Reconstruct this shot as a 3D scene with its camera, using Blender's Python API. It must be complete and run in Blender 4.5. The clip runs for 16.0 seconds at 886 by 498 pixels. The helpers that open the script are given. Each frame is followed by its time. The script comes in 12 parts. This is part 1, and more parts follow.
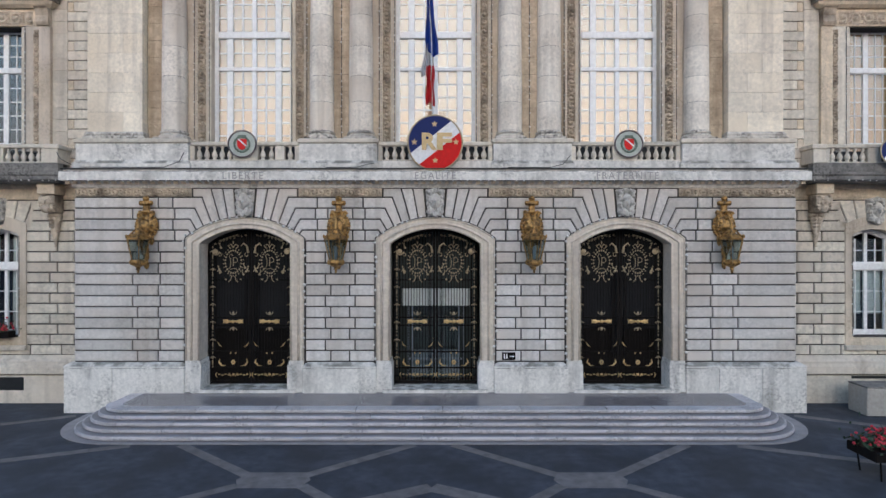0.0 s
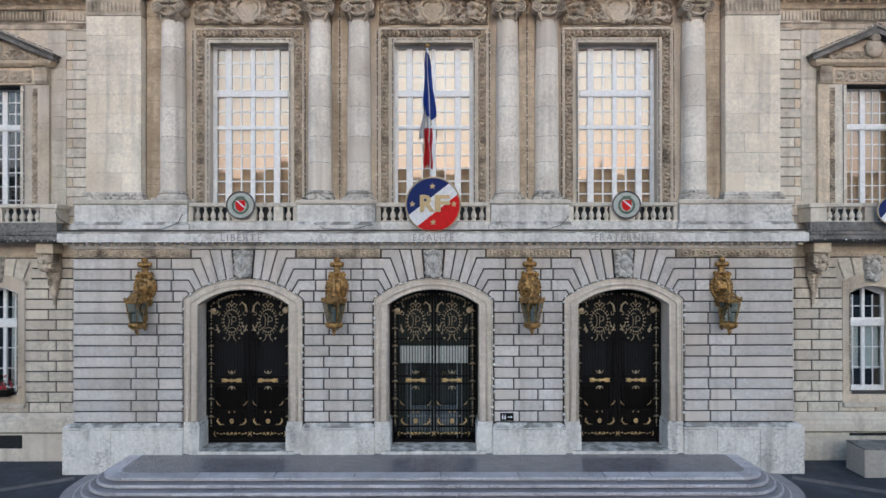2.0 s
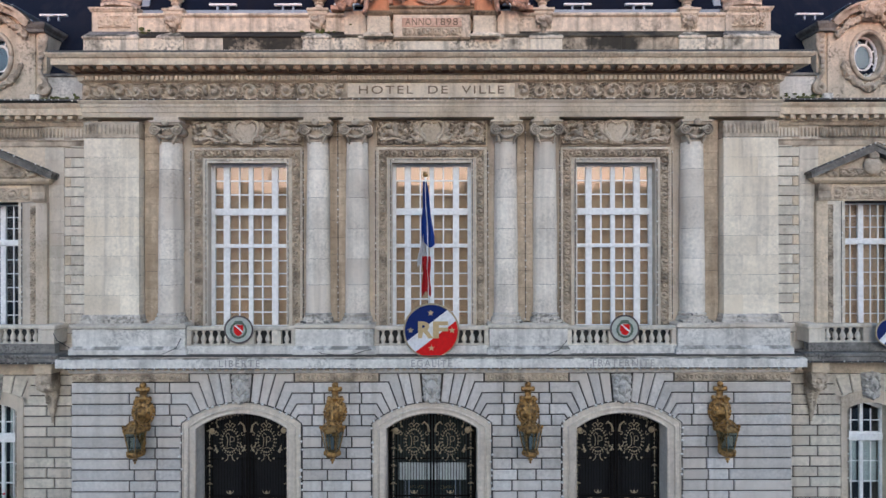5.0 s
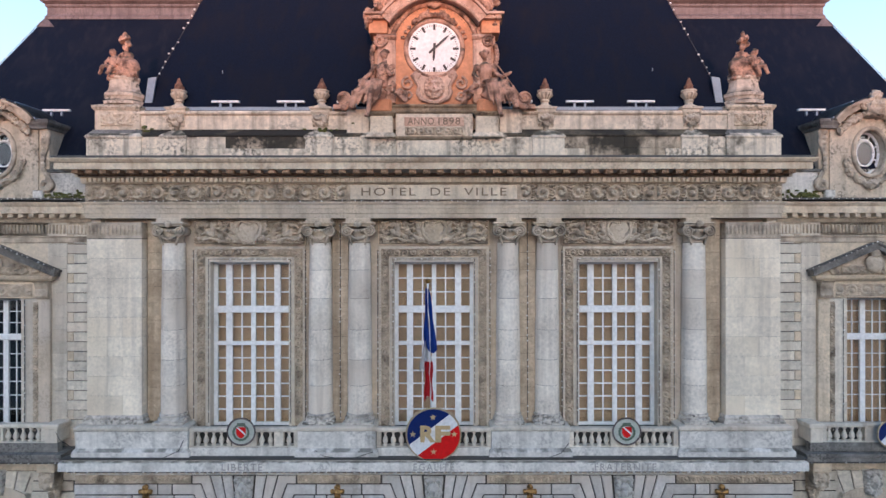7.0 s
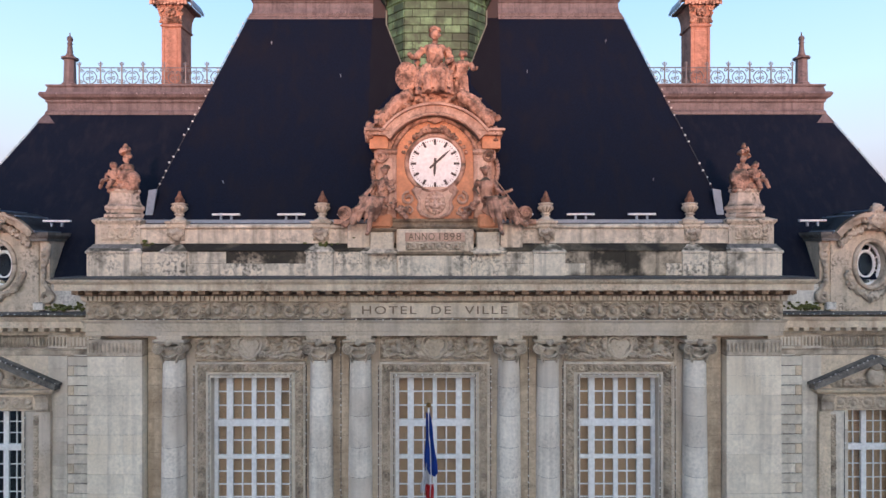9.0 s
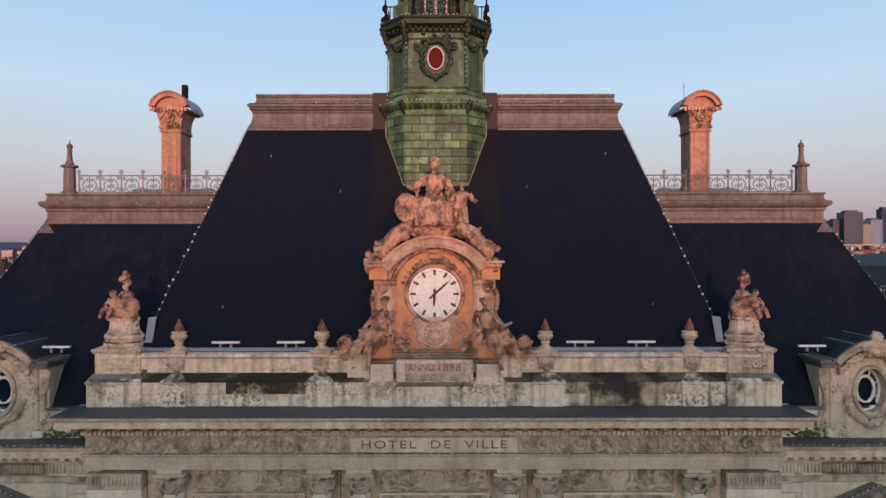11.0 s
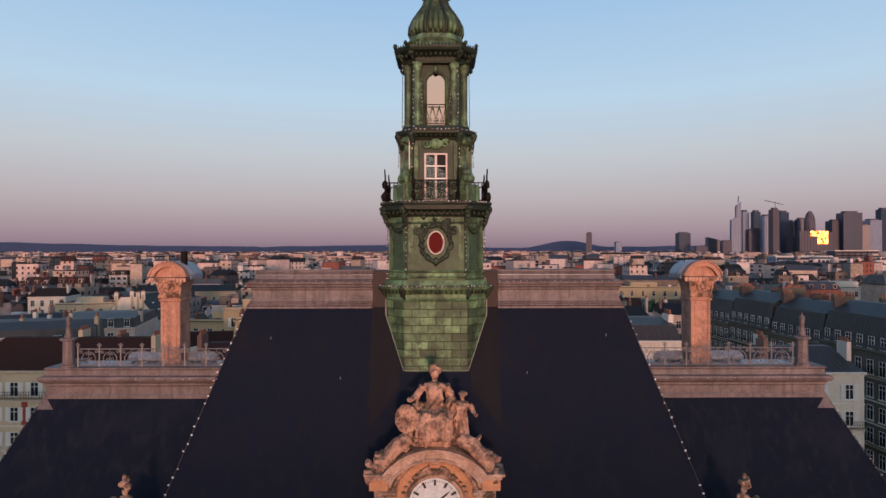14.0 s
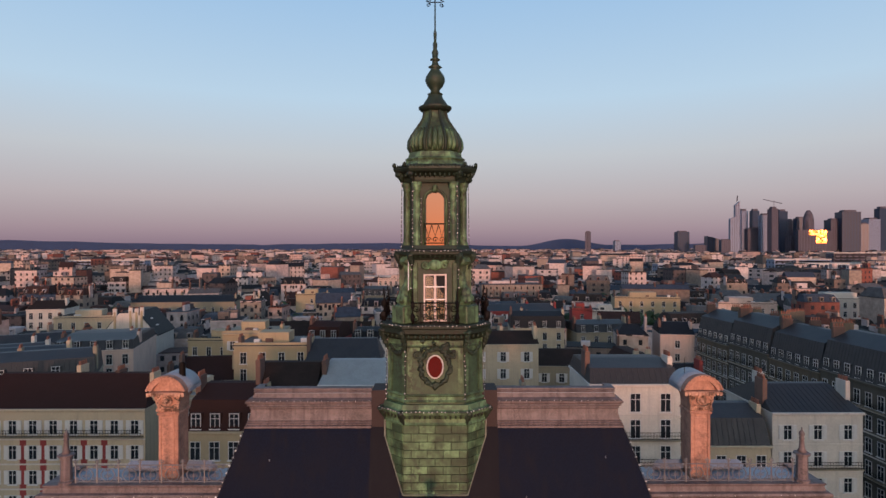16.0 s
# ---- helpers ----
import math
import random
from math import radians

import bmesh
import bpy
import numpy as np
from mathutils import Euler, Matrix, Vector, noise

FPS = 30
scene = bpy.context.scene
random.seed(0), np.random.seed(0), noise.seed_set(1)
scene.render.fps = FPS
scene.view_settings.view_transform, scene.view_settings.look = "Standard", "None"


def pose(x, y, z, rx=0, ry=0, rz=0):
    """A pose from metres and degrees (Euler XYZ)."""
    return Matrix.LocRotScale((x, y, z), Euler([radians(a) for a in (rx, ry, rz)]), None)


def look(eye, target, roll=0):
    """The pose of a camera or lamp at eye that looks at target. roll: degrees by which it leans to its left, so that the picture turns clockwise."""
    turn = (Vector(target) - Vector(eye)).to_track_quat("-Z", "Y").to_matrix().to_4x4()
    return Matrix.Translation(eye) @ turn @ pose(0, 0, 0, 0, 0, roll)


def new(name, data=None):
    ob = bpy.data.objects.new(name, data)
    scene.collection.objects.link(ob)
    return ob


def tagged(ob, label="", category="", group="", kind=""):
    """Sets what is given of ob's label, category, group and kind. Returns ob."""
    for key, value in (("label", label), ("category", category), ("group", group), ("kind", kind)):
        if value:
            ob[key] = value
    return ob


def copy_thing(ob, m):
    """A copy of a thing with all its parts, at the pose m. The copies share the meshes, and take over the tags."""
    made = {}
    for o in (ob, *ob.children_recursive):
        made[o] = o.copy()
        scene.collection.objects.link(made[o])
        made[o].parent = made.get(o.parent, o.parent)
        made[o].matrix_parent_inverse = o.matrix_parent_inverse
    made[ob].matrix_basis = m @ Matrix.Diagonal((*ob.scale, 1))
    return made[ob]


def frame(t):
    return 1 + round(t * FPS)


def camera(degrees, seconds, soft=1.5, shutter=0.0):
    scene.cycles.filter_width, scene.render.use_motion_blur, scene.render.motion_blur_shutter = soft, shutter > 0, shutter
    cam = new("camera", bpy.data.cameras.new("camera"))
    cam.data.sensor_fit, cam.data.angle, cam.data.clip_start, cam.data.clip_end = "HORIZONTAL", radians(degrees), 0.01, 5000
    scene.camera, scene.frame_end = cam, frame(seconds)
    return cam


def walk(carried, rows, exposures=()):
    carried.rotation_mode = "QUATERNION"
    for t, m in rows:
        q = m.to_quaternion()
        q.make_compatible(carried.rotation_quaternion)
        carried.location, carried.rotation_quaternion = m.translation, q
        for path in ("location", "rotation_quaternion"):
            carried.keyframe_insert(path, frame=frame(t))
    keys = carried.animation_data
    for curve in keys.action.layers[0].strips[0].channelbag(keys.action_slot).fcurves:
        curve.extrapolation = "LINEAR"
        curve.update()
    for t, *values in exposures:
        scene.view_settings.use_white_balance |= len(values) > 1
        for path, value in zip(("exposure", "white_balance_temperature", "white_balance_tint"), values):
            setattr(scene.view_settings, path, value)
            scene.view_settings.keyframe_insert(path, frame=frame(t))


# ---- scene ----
cam = camera(74.0, 16.0)
METRES, EYE, TILT, LEAN, TURN = 32.9, 5.9, 0.0, 0.0, 0.0
START_X, START_Y = 0.28, -21.3
ROWS = [
    (0.0, 0.0, 0.0, 0.0, 0.0, 0.0, 0.0),
    (0.5, 0.0006, -0.0004, 0.0106, -0.01, 0.05, 0.02),
    (1.0, 0.001, -0.0007, 0.0229, -0.02, 0.1, 0.04),
    (1.5, 0.0015, -0.0008, 0.0425, -0.02, 0.11, 0.04),
    (2.0, 0.0018, -0.0012, 0.0651, -0.03, 0.17, 0.07),
    (2.5, 0.0028, -0.0015, 0.0869, -0.04, 0.16, 0.07),
    (3.0, 0.0041, -0.0015, 0.1076, -0.04, 0.18, 0.1),
    (3.5, 0.0057, -0.0013, 0.1291, -0.04, 0.18, 0.13),
    (6.0, 0.002, -0.0016, 0.2581, -0.04, 0.05, 0.07),
    (6.5, 0.0017, -0.0019, 0.2872, -0.02, 0.05, 0.05),
    (7.0, 0.0018, -0.0023, 0.3161, -0.01, 0.06, 0.04),
    (7.5, 0.0012, -0.002, 0.3433, -0.04, 0.08, 0.04),
    (8.0, 0.001, -0.0014, 0.3759, -0.02, 0.03, 0.04),
    (8.5, 0.0009, -0.0015, 0.4113, -0.02, 0.02, 0.04),
    (9.0, 0.0008, -0.0019, 0.4472, -0.03, 0.09, 0.04),
    (11.5, 0.0016, -0.0024, 0.6336, -0.03, 0.19, 0.09),
    (12.0, 0.0016, -0.0027, 0.6724, -0.06, 0.24, 0.09),
    (12.5, 0.0022, -0.0023, 0.7131, -0.05, 0.23, 0.11),
    (13.0, 0.002, -0.0017, 0.7548, -0.05, 0.14, 0.14),
    (13.5, 0.0012, -0.0008, 0.7954, -0.06, 0.08, 0.1),
    (14.0, 0.001, -0.0005, 0.8363, -0.07, 0.04, 0.11),
    (14.5, 0.0012, -0.0, 0.876, -0.09, -0.04, 0.09),
    (15.0, 0.0009, 0.0003, 0.9167, -0.13, -0.06, 0.08),
    (15.5, 0.001, 0.0016, 0.9571, -0.16, -0.13, 0.08),
    (16.0, 0.0009, 0.0033, 0.9996, -0.17, -0.22, 0.08),
]
EXPOSURES = [
    (0.0, 1.05, 6650, 11),
    (3.5, 0.97, 6400, 9),
    (7.0, 0.85, 6060, 9),
    (9.2, 0.57, 6060, 8),
    (11.3, 0.12, 6650, 7),
    (16.0, 0.0, 6650, 7),
]
walk(cam, [(t, pose(START_X, START_Y, EYE, TILT, LEAN, TURN) @ pose(METRES * x, METRES * y, METRES * z, 90 + pitch, roll, yaw)) for t, x, y, z, yaw, pitch, roll in ROWS], EXPOSURES)

# ---- sky and sun: first light, the sun just up behind the camera ----
SUN_UP, SUN_TURN = 2.2, 4.0
world = bpy.data.worlds.new("dawn_sky")
scene.world = world
world.use_nodes = True
wn, wl = world.node_tree.nodes, world.node_tree.links
wn.clear()


w_out = wn.new("ShaderNodeOutputWorld")
w_bg = wn.new("ShaderNodeBackground")
w_sky = wn.new("ShaderNodeTexSky")
w_sky.sky_type = "NISHITA"
w_sky.sun_disc = False
w_sky.sun_elevation = radians(SUN_UP)
w_sky.sun_rotation = radians(180 - SUN_TURN)
w_sky.altitude = 60
w_co = wn.new("ShaderNodeTexCoord")
w_sep = wn.new("ShaderNodeSeparateXYZ")
wl.new(w_co.outputs["Generated"], w_sep.inputs[0])
# colours of the clear dawn sky by height: mauve haze, grey-rose, pale and deeper blue
w_ramp = wn.new("ShaderNodeValToRGB")
STOPS = [
    (0.0, (0.228, 0.165, 0.232)),
    (0.03, (0.328, 0.253, 0.322)),
    (0.08, (0.438, 0.386, 0.448)),
    (0.15, (0.50, 0.525, 0.60)),
    (0.24, (0.46, 0.61, 0.79)),
    (0.40, (0.32, 0.51, 0.78)),
    (0.6, (0.15, 0.28, 0.50)),
    (1.0, (0.07, 0.14, 0.30)),
]
ramp = w_ramp.color_ramp
ramp.elements[0].position, ramp.elements[1].position = STOPS[0][0], STOPS[-1][0]
for at, _ in STOPS[1:-1]:
    ramp.elements.new(at)
for element, (at, c) in zip(ramp.elements, STOPS):
    element.position, element.color = at, (*c, 1)
wl.new(w_sep.outputs["Z"], w_ramp.inputs[0])
# the warm glow round the rising sun
w_dot = wn.new("ShaderNodeVectorMath")
w_dot.operation = "DOT_PRODUCT"
w_dot.inputs[1].default_value = (math.sin(radians(SUN_TURN)), -math.cos(radians(SUN_TURN)), 0.12)
wl.new(w_co.outputs["Generated"], w_dot.inputs[0])
w_glow = wn.new("ShaderNodeMapRange")
w_glow.interpolation_type = "SMOOTHSTEP"
for key, value in zip(("From Min", "From Max", "To Min", "To Max"), (0.78, 1.0, 0.0, 1.0)):
    w_glow.inputs[key].default_value = value
wl.new(w_dot.outputs["Value"], w_glow.inputs["Value"])
w_warm = wn.new("ShaderNodeVectorMath")
w_warm.operation = "SCALE"
w_tint = wn.new("ShaderNodeValToRGB")
GLOW = [(0.0, (1.0, 0.34, 0.14)), (0.09, (1.0, 0.50, 0.29)), (0.18, (1.0, 0.76, 0.56)), (0.28, (1.0, 0.90, 0.76))]
w_tint.color_ramp.elements[0].position, w_tint.color_ramp.elements[1].position = GLOW[0][0], GLOW[-1][0]
for at, _ in GLOW[1:-1]:
    w_tint.color_ramp.elements.new(at)
for element, (at, c) in zip(w_tint.color_ramp.elements, GLOW):
    element.position, element.color = at, (*c, 1)
wl.new(w_sep.outputs["Z"], w_tint.inputs[0])
wl.new(w_tint.outputs[0], w_warm.inputs[0])
w_gain = wn.new("ShaderNodeMath")
w_gain.operation = "MULTIPLY"
w_gain.inputs[1].default_value = 1.95
wl.new(w_glow.outputs[0], w_gain.inputs[0])
wl.new(w_gain.outputs[0], w_warm.inputs["Scale"])
w_nish = wn.new("ShaderNodeVectorMath")
w_nish.operation = "SCALE"
w_nish.inputs["Scale"].default_value = 0.02
wl.new(w_sky.outputs[0], w_nish.inputs[0])
w_add = wn.new("ShaderNodeVectorMath")
wl.new(w_ramp.outputs[0], w_add.inputs[0])
wl.new(w_warm.outputs[0], w_add.inputs[1])
w_add2 = wn.new("ShaderNodeVectorMath")
wl.new(w_add.outputs[0], w_add2.inputs[0])
wl.new(w_nish.outputs[0], w_add2.inputs[1])
wl.new(w_add2.outputs[0], w_bg.inputs["Color"])
w_bg.inputs["Strength"].default_value = 1.0
wl.new(w_bg.outputs[0], w_out.inputs[0])

sun = new("sun", bpy.data.lights.new("sun", "SUN"))
sun.data.energy, sun.data.angle, sun.data.color = 2.8, radians(4.0), (1.0, 0.49, 0.365)
sun.matrix_world = look((60 * math.sin(radians(SUN_TURN)), -60 * math.cos(radians(SUN_TURN)), 60 * math.tan(radians(SUN_UP))), (0, 0, 0))


# ---- materials ----
def material(name, color, rough=0.8, metal=0.0, dirt=(0.12, 0.11, 0.10), amount=0.3, patch=0.5, grain=9.0, vary=0.12,
             bump=0.25, streak=0.0, rand=0.0, coat=0.0, cells=0.0, spec=0.5, cover=(0.48, 0.75), mottle=0.0, runs=2.6, tint=None, soot=0.0, specks=11.0, lichen_shade=0.0):
    """A surface with fine grain, broad stains of the colour dirt, streaks run down by rain, and a tone of its own for each piece."""
    m = bpy.data.materials.new(name)
    m.use_nodes = True
    nodes, links = m.node_tree.nodes, m.node_tree.links
    bsdf = nodes["Principled BSDF"]
    geo = nodes.new("ShaderNodeNewGeometry")

    def noise_of(scale, detail, stretch=None):
        n = nodes.new("ShaderNodeTexNoise")
        n.inputs["Scale"].default_value, n.inputs["Detail"].default_value = scale, detail
        if stretch:
            mp = nodes.new("ShaderNodeMapping")
            mp.inputs["Scale"].default_value = stretch
            links.new(geo.outputs["Position"], mp.inputs[0])
            links.new(mp.outputs[0], n.inputs["Vector"])
        else:
            links.new(geo.outputs["Position"], n.inputs["Vector"])
        return n.outputs["Fac"]

    def ranged(socket, a, b, c, d):
        r = nodes.new("ShaderNodeMapRange")
        for key, value in zip(("From Min", "From Max", "To Min", "To Max"), (a, b, c, d)):
            r.inputs[key].default_value = value
        links.new(socket, r.inputs["Value"])
        return r.outputs[0]

    def scaled(socket, factor):
        v = nodes.new("ShaderNodeVectorMath")
        v.operation = "SCALE"
        links.new(socket, v.inputs[0])
        links.new(factor, v.inputs["Scale"])
        return v.outputs[0]

    def mixed(socket, other, factor):
        x = nodes.new("ShaderNodeMix")
        x.data_type = "RGBA"
        links.new(factor, x.inputs[0])
        links.new(socket, x.inputs[6])
        x.inputs[7].default_value = (*other, 1)
        return x.outputs[2]

    fine = noise_of(grain, 6)
    rgb = nodes.new("ShaderNodeRGB")
    rgb.outputs[0].default_value = (*color, 1)
    col = scaled(rgb.outputs[0], ranged(fine, 0.3, 0.7, 1 - vary, 1 + vary))
    if mottle:
        # cloudy weathering at hand size, and fine pits
        col = scaled(col, ranged(noise_of(3.1, 9), 0.34, 0.66, 1 - mottle, 1 + mottle * 0.7))
        col = mixed(col, dirt, ranged(noise_of(19.0, 4), 0.57, 0.74, 0, mottle * 2.0))
    if tint:
        # stones of two beds: some warmer than their neighbours
        own = nodes.new("ShaderNodeObjectInfo")
        swirl = nodes.new("ShaderNodeMath")
        swirl.operation = "FRACT"
        times = nodes.new("ShaderNodeMath")
        times.operation = "MULTIPLY"
        times.inputs[1].default_value = 7.3
        links.new(own.outputs["Random"], times.inputs[0])
        links.new(times.outputs[0], swirl.inputs[0])
        both = nodes.new("ShaderNodeMath")
        both.operation = "ADD"
        links.new(swirl.outputs[0], both.inputs[0])
        links.new(ranged(noise_of(0.35, 3), 0.3, 0.7, -0.5, 0.5), both.inputs[1])
        col = mixed(col, tint, ranged(both.outputs[0], 0.35, 1.1, 0, 0.85))
    if rand:
        info = nodes.new("ShaderNodeObjectInfo")
        col = scaled(col, ranged(info.outputs["Random"], 0, 1, 1 - rand, 1 + rand))
        isl = nodes.new("ShaderNodeNewGeometry")
        col = scaled(col, ranged(isl.outputs["Random Per Island"], 0, 1, 1 - rand * 0.5, 1 + rand * 0.5))
    if amount:
        col = mixed(col, dirt, ranged(noise_of(patch, 5), *cover, 0, amount))
    if streak:
        col = mixed(col, dirt, ranged(noise_of(1.0, 4, (runs, runs, 0.06 * runs)), 0.5, 0.78, 0, streak))
    if soot:
        # black lichen: small ragged specks gathered in drifts
        drift = nodes.new("ShaderNodeMath")
        drift.operation = "MULTIPLY"
        links.new(ranged(noise_of(specks, 9), 0.48, 0.60, 0, 1), drift.inputs[0])
        links.new(ranged(noise_of(specks * 0.09, 4), 0.42, 0.62, 0, soot), drift.inputs[1])
        col = mixed(col, (0.022, 0.020, 0.017), drift.outputs[0])
    if lichen_shade:
        # grey-green growth on wet ledges and laps; also paints evenly lit tops darker
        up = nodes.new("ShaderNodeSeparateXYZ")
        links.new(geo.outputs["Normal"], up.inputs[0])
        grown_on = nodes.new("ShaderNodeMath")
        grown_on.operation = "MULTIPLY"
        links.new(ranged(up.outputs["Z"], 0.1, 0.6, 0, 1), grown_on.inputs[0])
        links.new(ranged(noise_of(2.4, 6), 0.40, 0.58, 0, lichen_shade), grown_on.inputs[1])
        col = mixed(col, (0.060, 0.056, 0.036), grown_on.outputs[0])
    links.new(col, bsdf.inputs["Base Color"])
    links.new(ranged(fine, 0.2, 0.8, max(rough - 0.1, 0.03), min(rough + 0.1, 1)), bsdf.inputs["Roughness"])
    bsdf.inputs["Metallic"].default_value = metal
    bsdf.inputs["Specular IOR Level"].default_value = spec
    bsdf.inputs["Coat Weight"].default_value = coat
    if bump:
        b = nodes.new("ShaderNodeBump")
        b.inputs["Strength"].default_value, b.inputs["Distance"].default_value = bump, 0.02
        height = fine
        if cells:
            v = nodes.new("ShaderNodeTexVoronoi")
            v.inputs["Scale"].default_value = cells
            links.new(geo.outputs["Position"], v.inputs["Vector"])
            b.inputs["Distance"].default_value = 0.05
            height = v.outputs["Distance"]
        links.new(height, b.inputs["Height"])
        links.new(b.outputs[0], bsdf.inputs["Normal"])
    return m


LIME_COLUMN = material("white_column_stone", (0.81, 0.735, 0.63), 0.8, amount=0.35, dirt=(0.27, 0.22, 0.17), streak=0.55, rand=0.10, mottle=0.06, soot=0.18, tint=(0.66, 0.575, 0.475))
PARAPET = material("stained_white_parapet_stone", (0.66, 0.55, 0.42), 0.85, amount=0.7, dirt=(0.085, 0.08, 0.05), patch=1.7, cover=(0.55, 0.72), streak=0.5, mottle=0.15, rand=0.06, soot=0.75, specks=9.0)
ATTIC_TAN = material("sun_tanned_parapet_stone", (0.74, 0.62, 0.48), 0.85, amount=0.55, dirt=(0.12, 0.085, 0.05), patch=1.1, cover=(0.52, 0.75), streak=0.75, runs=3.0, mottle=0.14, soot=0.4, specks=8.0)
ATTIC_PALE = material("washed_parapet_pier_stone", (0.78, 0.67, 0.525), 0.85, amount=0.85, dirt=(0.045, 0.036, 0.024), patch=0.9, cover=(0.55, 0.68), streak=0.75, runs=4.0, mottle=0.12, soot=0.8, specks=8.0, lichen_shade=0.95)
ATTIC_STREAKED = material("black_streaked_parapet_stone", (0.50, 0.40, 0.29), 0.88, amount=0.95, dirt=(0.026, 0.022, 0.015), patch=1.0, cover=(0.44, 0.56), streak=0.95, runs=3.2, mottle=0.25, soot=0.9, specks=7.0)
ATTIC_MOSSY = material("black_mossy_ledge_stone", (0.12, 0.098, 0.065), 0.92, amount=0.95, dirt=(0.018, 0.015, 0.011), patch=0.8, cover=(0.40, 0.53), streak=0.85, runs=4.0, mottle=0.3, bump=0.5)
PARAPET_BASE = material("lichen_spotted_base_stone", (0.66, 0.53, 0.41), 0.86, amount=0.6, dirt=(0.14, 0.09, 0.06), patch=1.8, streak=0.6, mottle=0.16, soot=0.85, specks=8.0, lichen_shade=0.9)
RUST_STREAKED = material("rust_streaked_cornice_stone", (0.71, 0.60, 0.45), 0.85, amount=0.5, dirt=(0.30, 0.17, 0.095), patch=0.8, streak=0.6, runs=3.5, mottle=0.12, soot=0.25)
LIME = material("pale_limestone", (0.655, 0.595, 0.495), 0.85, amount=0.4, dirt=(0.27, 0.215, 0.16), streak=0.5, rand=0.13, mottle=0.08, tint=(0.60, 0.52, 0.425), soot=0.2, specks=6.0)
LIME_PIER = material("smooth_pier_stone", (0.82, 0.725, 0.58), 0.82, amount=0.25, dirt=(0.30, 0.25, 0.20), streak=0.55, rand=0.08, mottle=0.06, tint=(0.74, 0.63, 0.475), soot=0.1)
ENGRAVED = material("engraved_grey", (0.30, 0.285, 0.27), 0.9, amount=0.5, dirt=(0.5, 0.47, 0.43), patch=3)
ENGRAVED_DARK = material("engraved_dark", (0.20, 0.145, 0.10), 0.9, amount=0.4, dirt=(0.16, 0.14, 0.11), patch=3)
LIME_NAME = material("tan_name_stone", (0.72, 0.61, 0.47), 0.85, amount=0.5, dirt=(0.26, 0.20, 0.14), streak=0.5, mottle=0.12)
LIME_WARM = material("warm_limestone", (0.66, 0.545, 0.40), 0.85, amount=0.5, dirt=(0.20, 0.15, 0.10), streak=0.45, rand=0.06, mottle=0.12, soot=0.2, tint=(0.60, 0.52, 0.43))
LIME_WHITE = material("whitened_limestone", (0.70, 0.665, 0.605), 0.8, amount=0.45, dirt=(0.12, 0.11, 0.095), patch=1.1, streak=0.5, rand=0.05, mottle=0.08, cover=(0.52, 0.75), soot=0.32, lichen_shade=0.7)
LIME_LOWER = material("banded_ground_storey_stone", (0.565, 0.53, 0.492), 0.85, amount=0.4, dirt=(0.29, 0.24, 0.19), streak=0.5, rand=0.13, mottle=0.08, tint=(0.56, 0.495, 0.435), soot=0.15, specks=6.0)
COLUMN_FOOT = material("stained_column_foot", (0.60, 0.545, 0.47), 0.85, amount=0.7, dirt=(0.10, 0.085, 0.07), patch=2.0, streak=0.4, mottle=0.15, soot=0.9, specks=8.0)
JOINT = material("joint_stone", (0.055, 0.047, 0.04), 0.9, amount=0.2)
ROSY = material("smooth_rosy_stone", (0.57, 0.375, 0.28), 0.85, amount=0.65, dirt=(0.24, 0.105, 0.06), patch=1.2, streak=0.55, mottle=0.22, soot=0.45, lichen_shade=0.6)
CARVED = material("carved_limestone", (0.54, 0.45, 0.345), 0.88, amount=0.85, dirt=(0.075, 0.055, 0.04), patch=1.6, streak=0.35, bump=0.6, grain=5, mottle=0.2)
CARVED_PINK = material("carved_rosy_stone", (0.54, 0.315, 0.22), 0.85, amount=0.9, dirt=(0.080, 0.040, 0.026), patch=2.6, cover=(0.44, 0.64), bump=0.8, mottle=0.15, grain=8, soot=0.6, specks=12.0, lichen_shade=0.95)
OCHRE = material("ochre_stone", (0.53, 0.425, 0.305), 0.85, amount=0.7, dirt=(0.21, 0.14, 0.085), streak=0.8, mottle=0.2, soot=0.2)
RUSTY = material("rust_stained_stone", (0.34, 0.21, 0.125), 0.85, amount=0.6, dirt=(0.12, 0.07, 0.04), patch=1.5, mottle=0.2)
ORANGE = material("orange_stone", (0.60, 0.285, 0.155), 0.8, amount=0.5, dirt=(0.42, 0.17, 0.085), patch=1.0, mottle=0.15)
COPING = material("weathered_coping", (0.22, 0.205, 0.185), 0.8, amount=0.8, dirt=(0.045, 0.043, 0.038), patch=1.1, streak=0.6, mottle=0.25, soot=0.6)
GRANITE = material("granite_steps", (0.50, 0.468, 0.468), 0.6, amount=0.4, dirt=(0.17, 0.155, 0.145), patch=1.4, grain=25, rand=0.12, bump=0.12, mottle=0.08, soot=0.4)
# darker granite for the tread tops and the kerb
GRANITE_TREAD = material("darker_granite", (0.25, 0.232, 0.235), 0.5, amount=0.5, dirt=(0.15, 0.14, 0.135), patch=1.2, grain=25, rand=0.12, bump=0.1, mottle=0.12)
GRANITE_FLOOR = material("polished_granite", (0.185, 0.165, 0.168), 0.26, amount=0.4, dirt=(0.25, 0.23, 0.23), grain=25, rand=0.04, bump=0.06, patch=0.8, mottle=0.2)
ASPHALT = material("asphalt", (0.046, 0.054, 0.070), 0.75, amount=0.85, dirt=(0.020, 0.023, 0.030), grain=40, patch=0.7, cover=(0.38, 0.62), bump=0.3, mottle=0.35)
PAVING = material("paving_stone", (0.15, 0.135, 0.13), 0.75, amount=0.6, dirt=(0.07, 0.066, 0.066), grain=25, rand=0.12, patch=1.5, mottle=0.25)
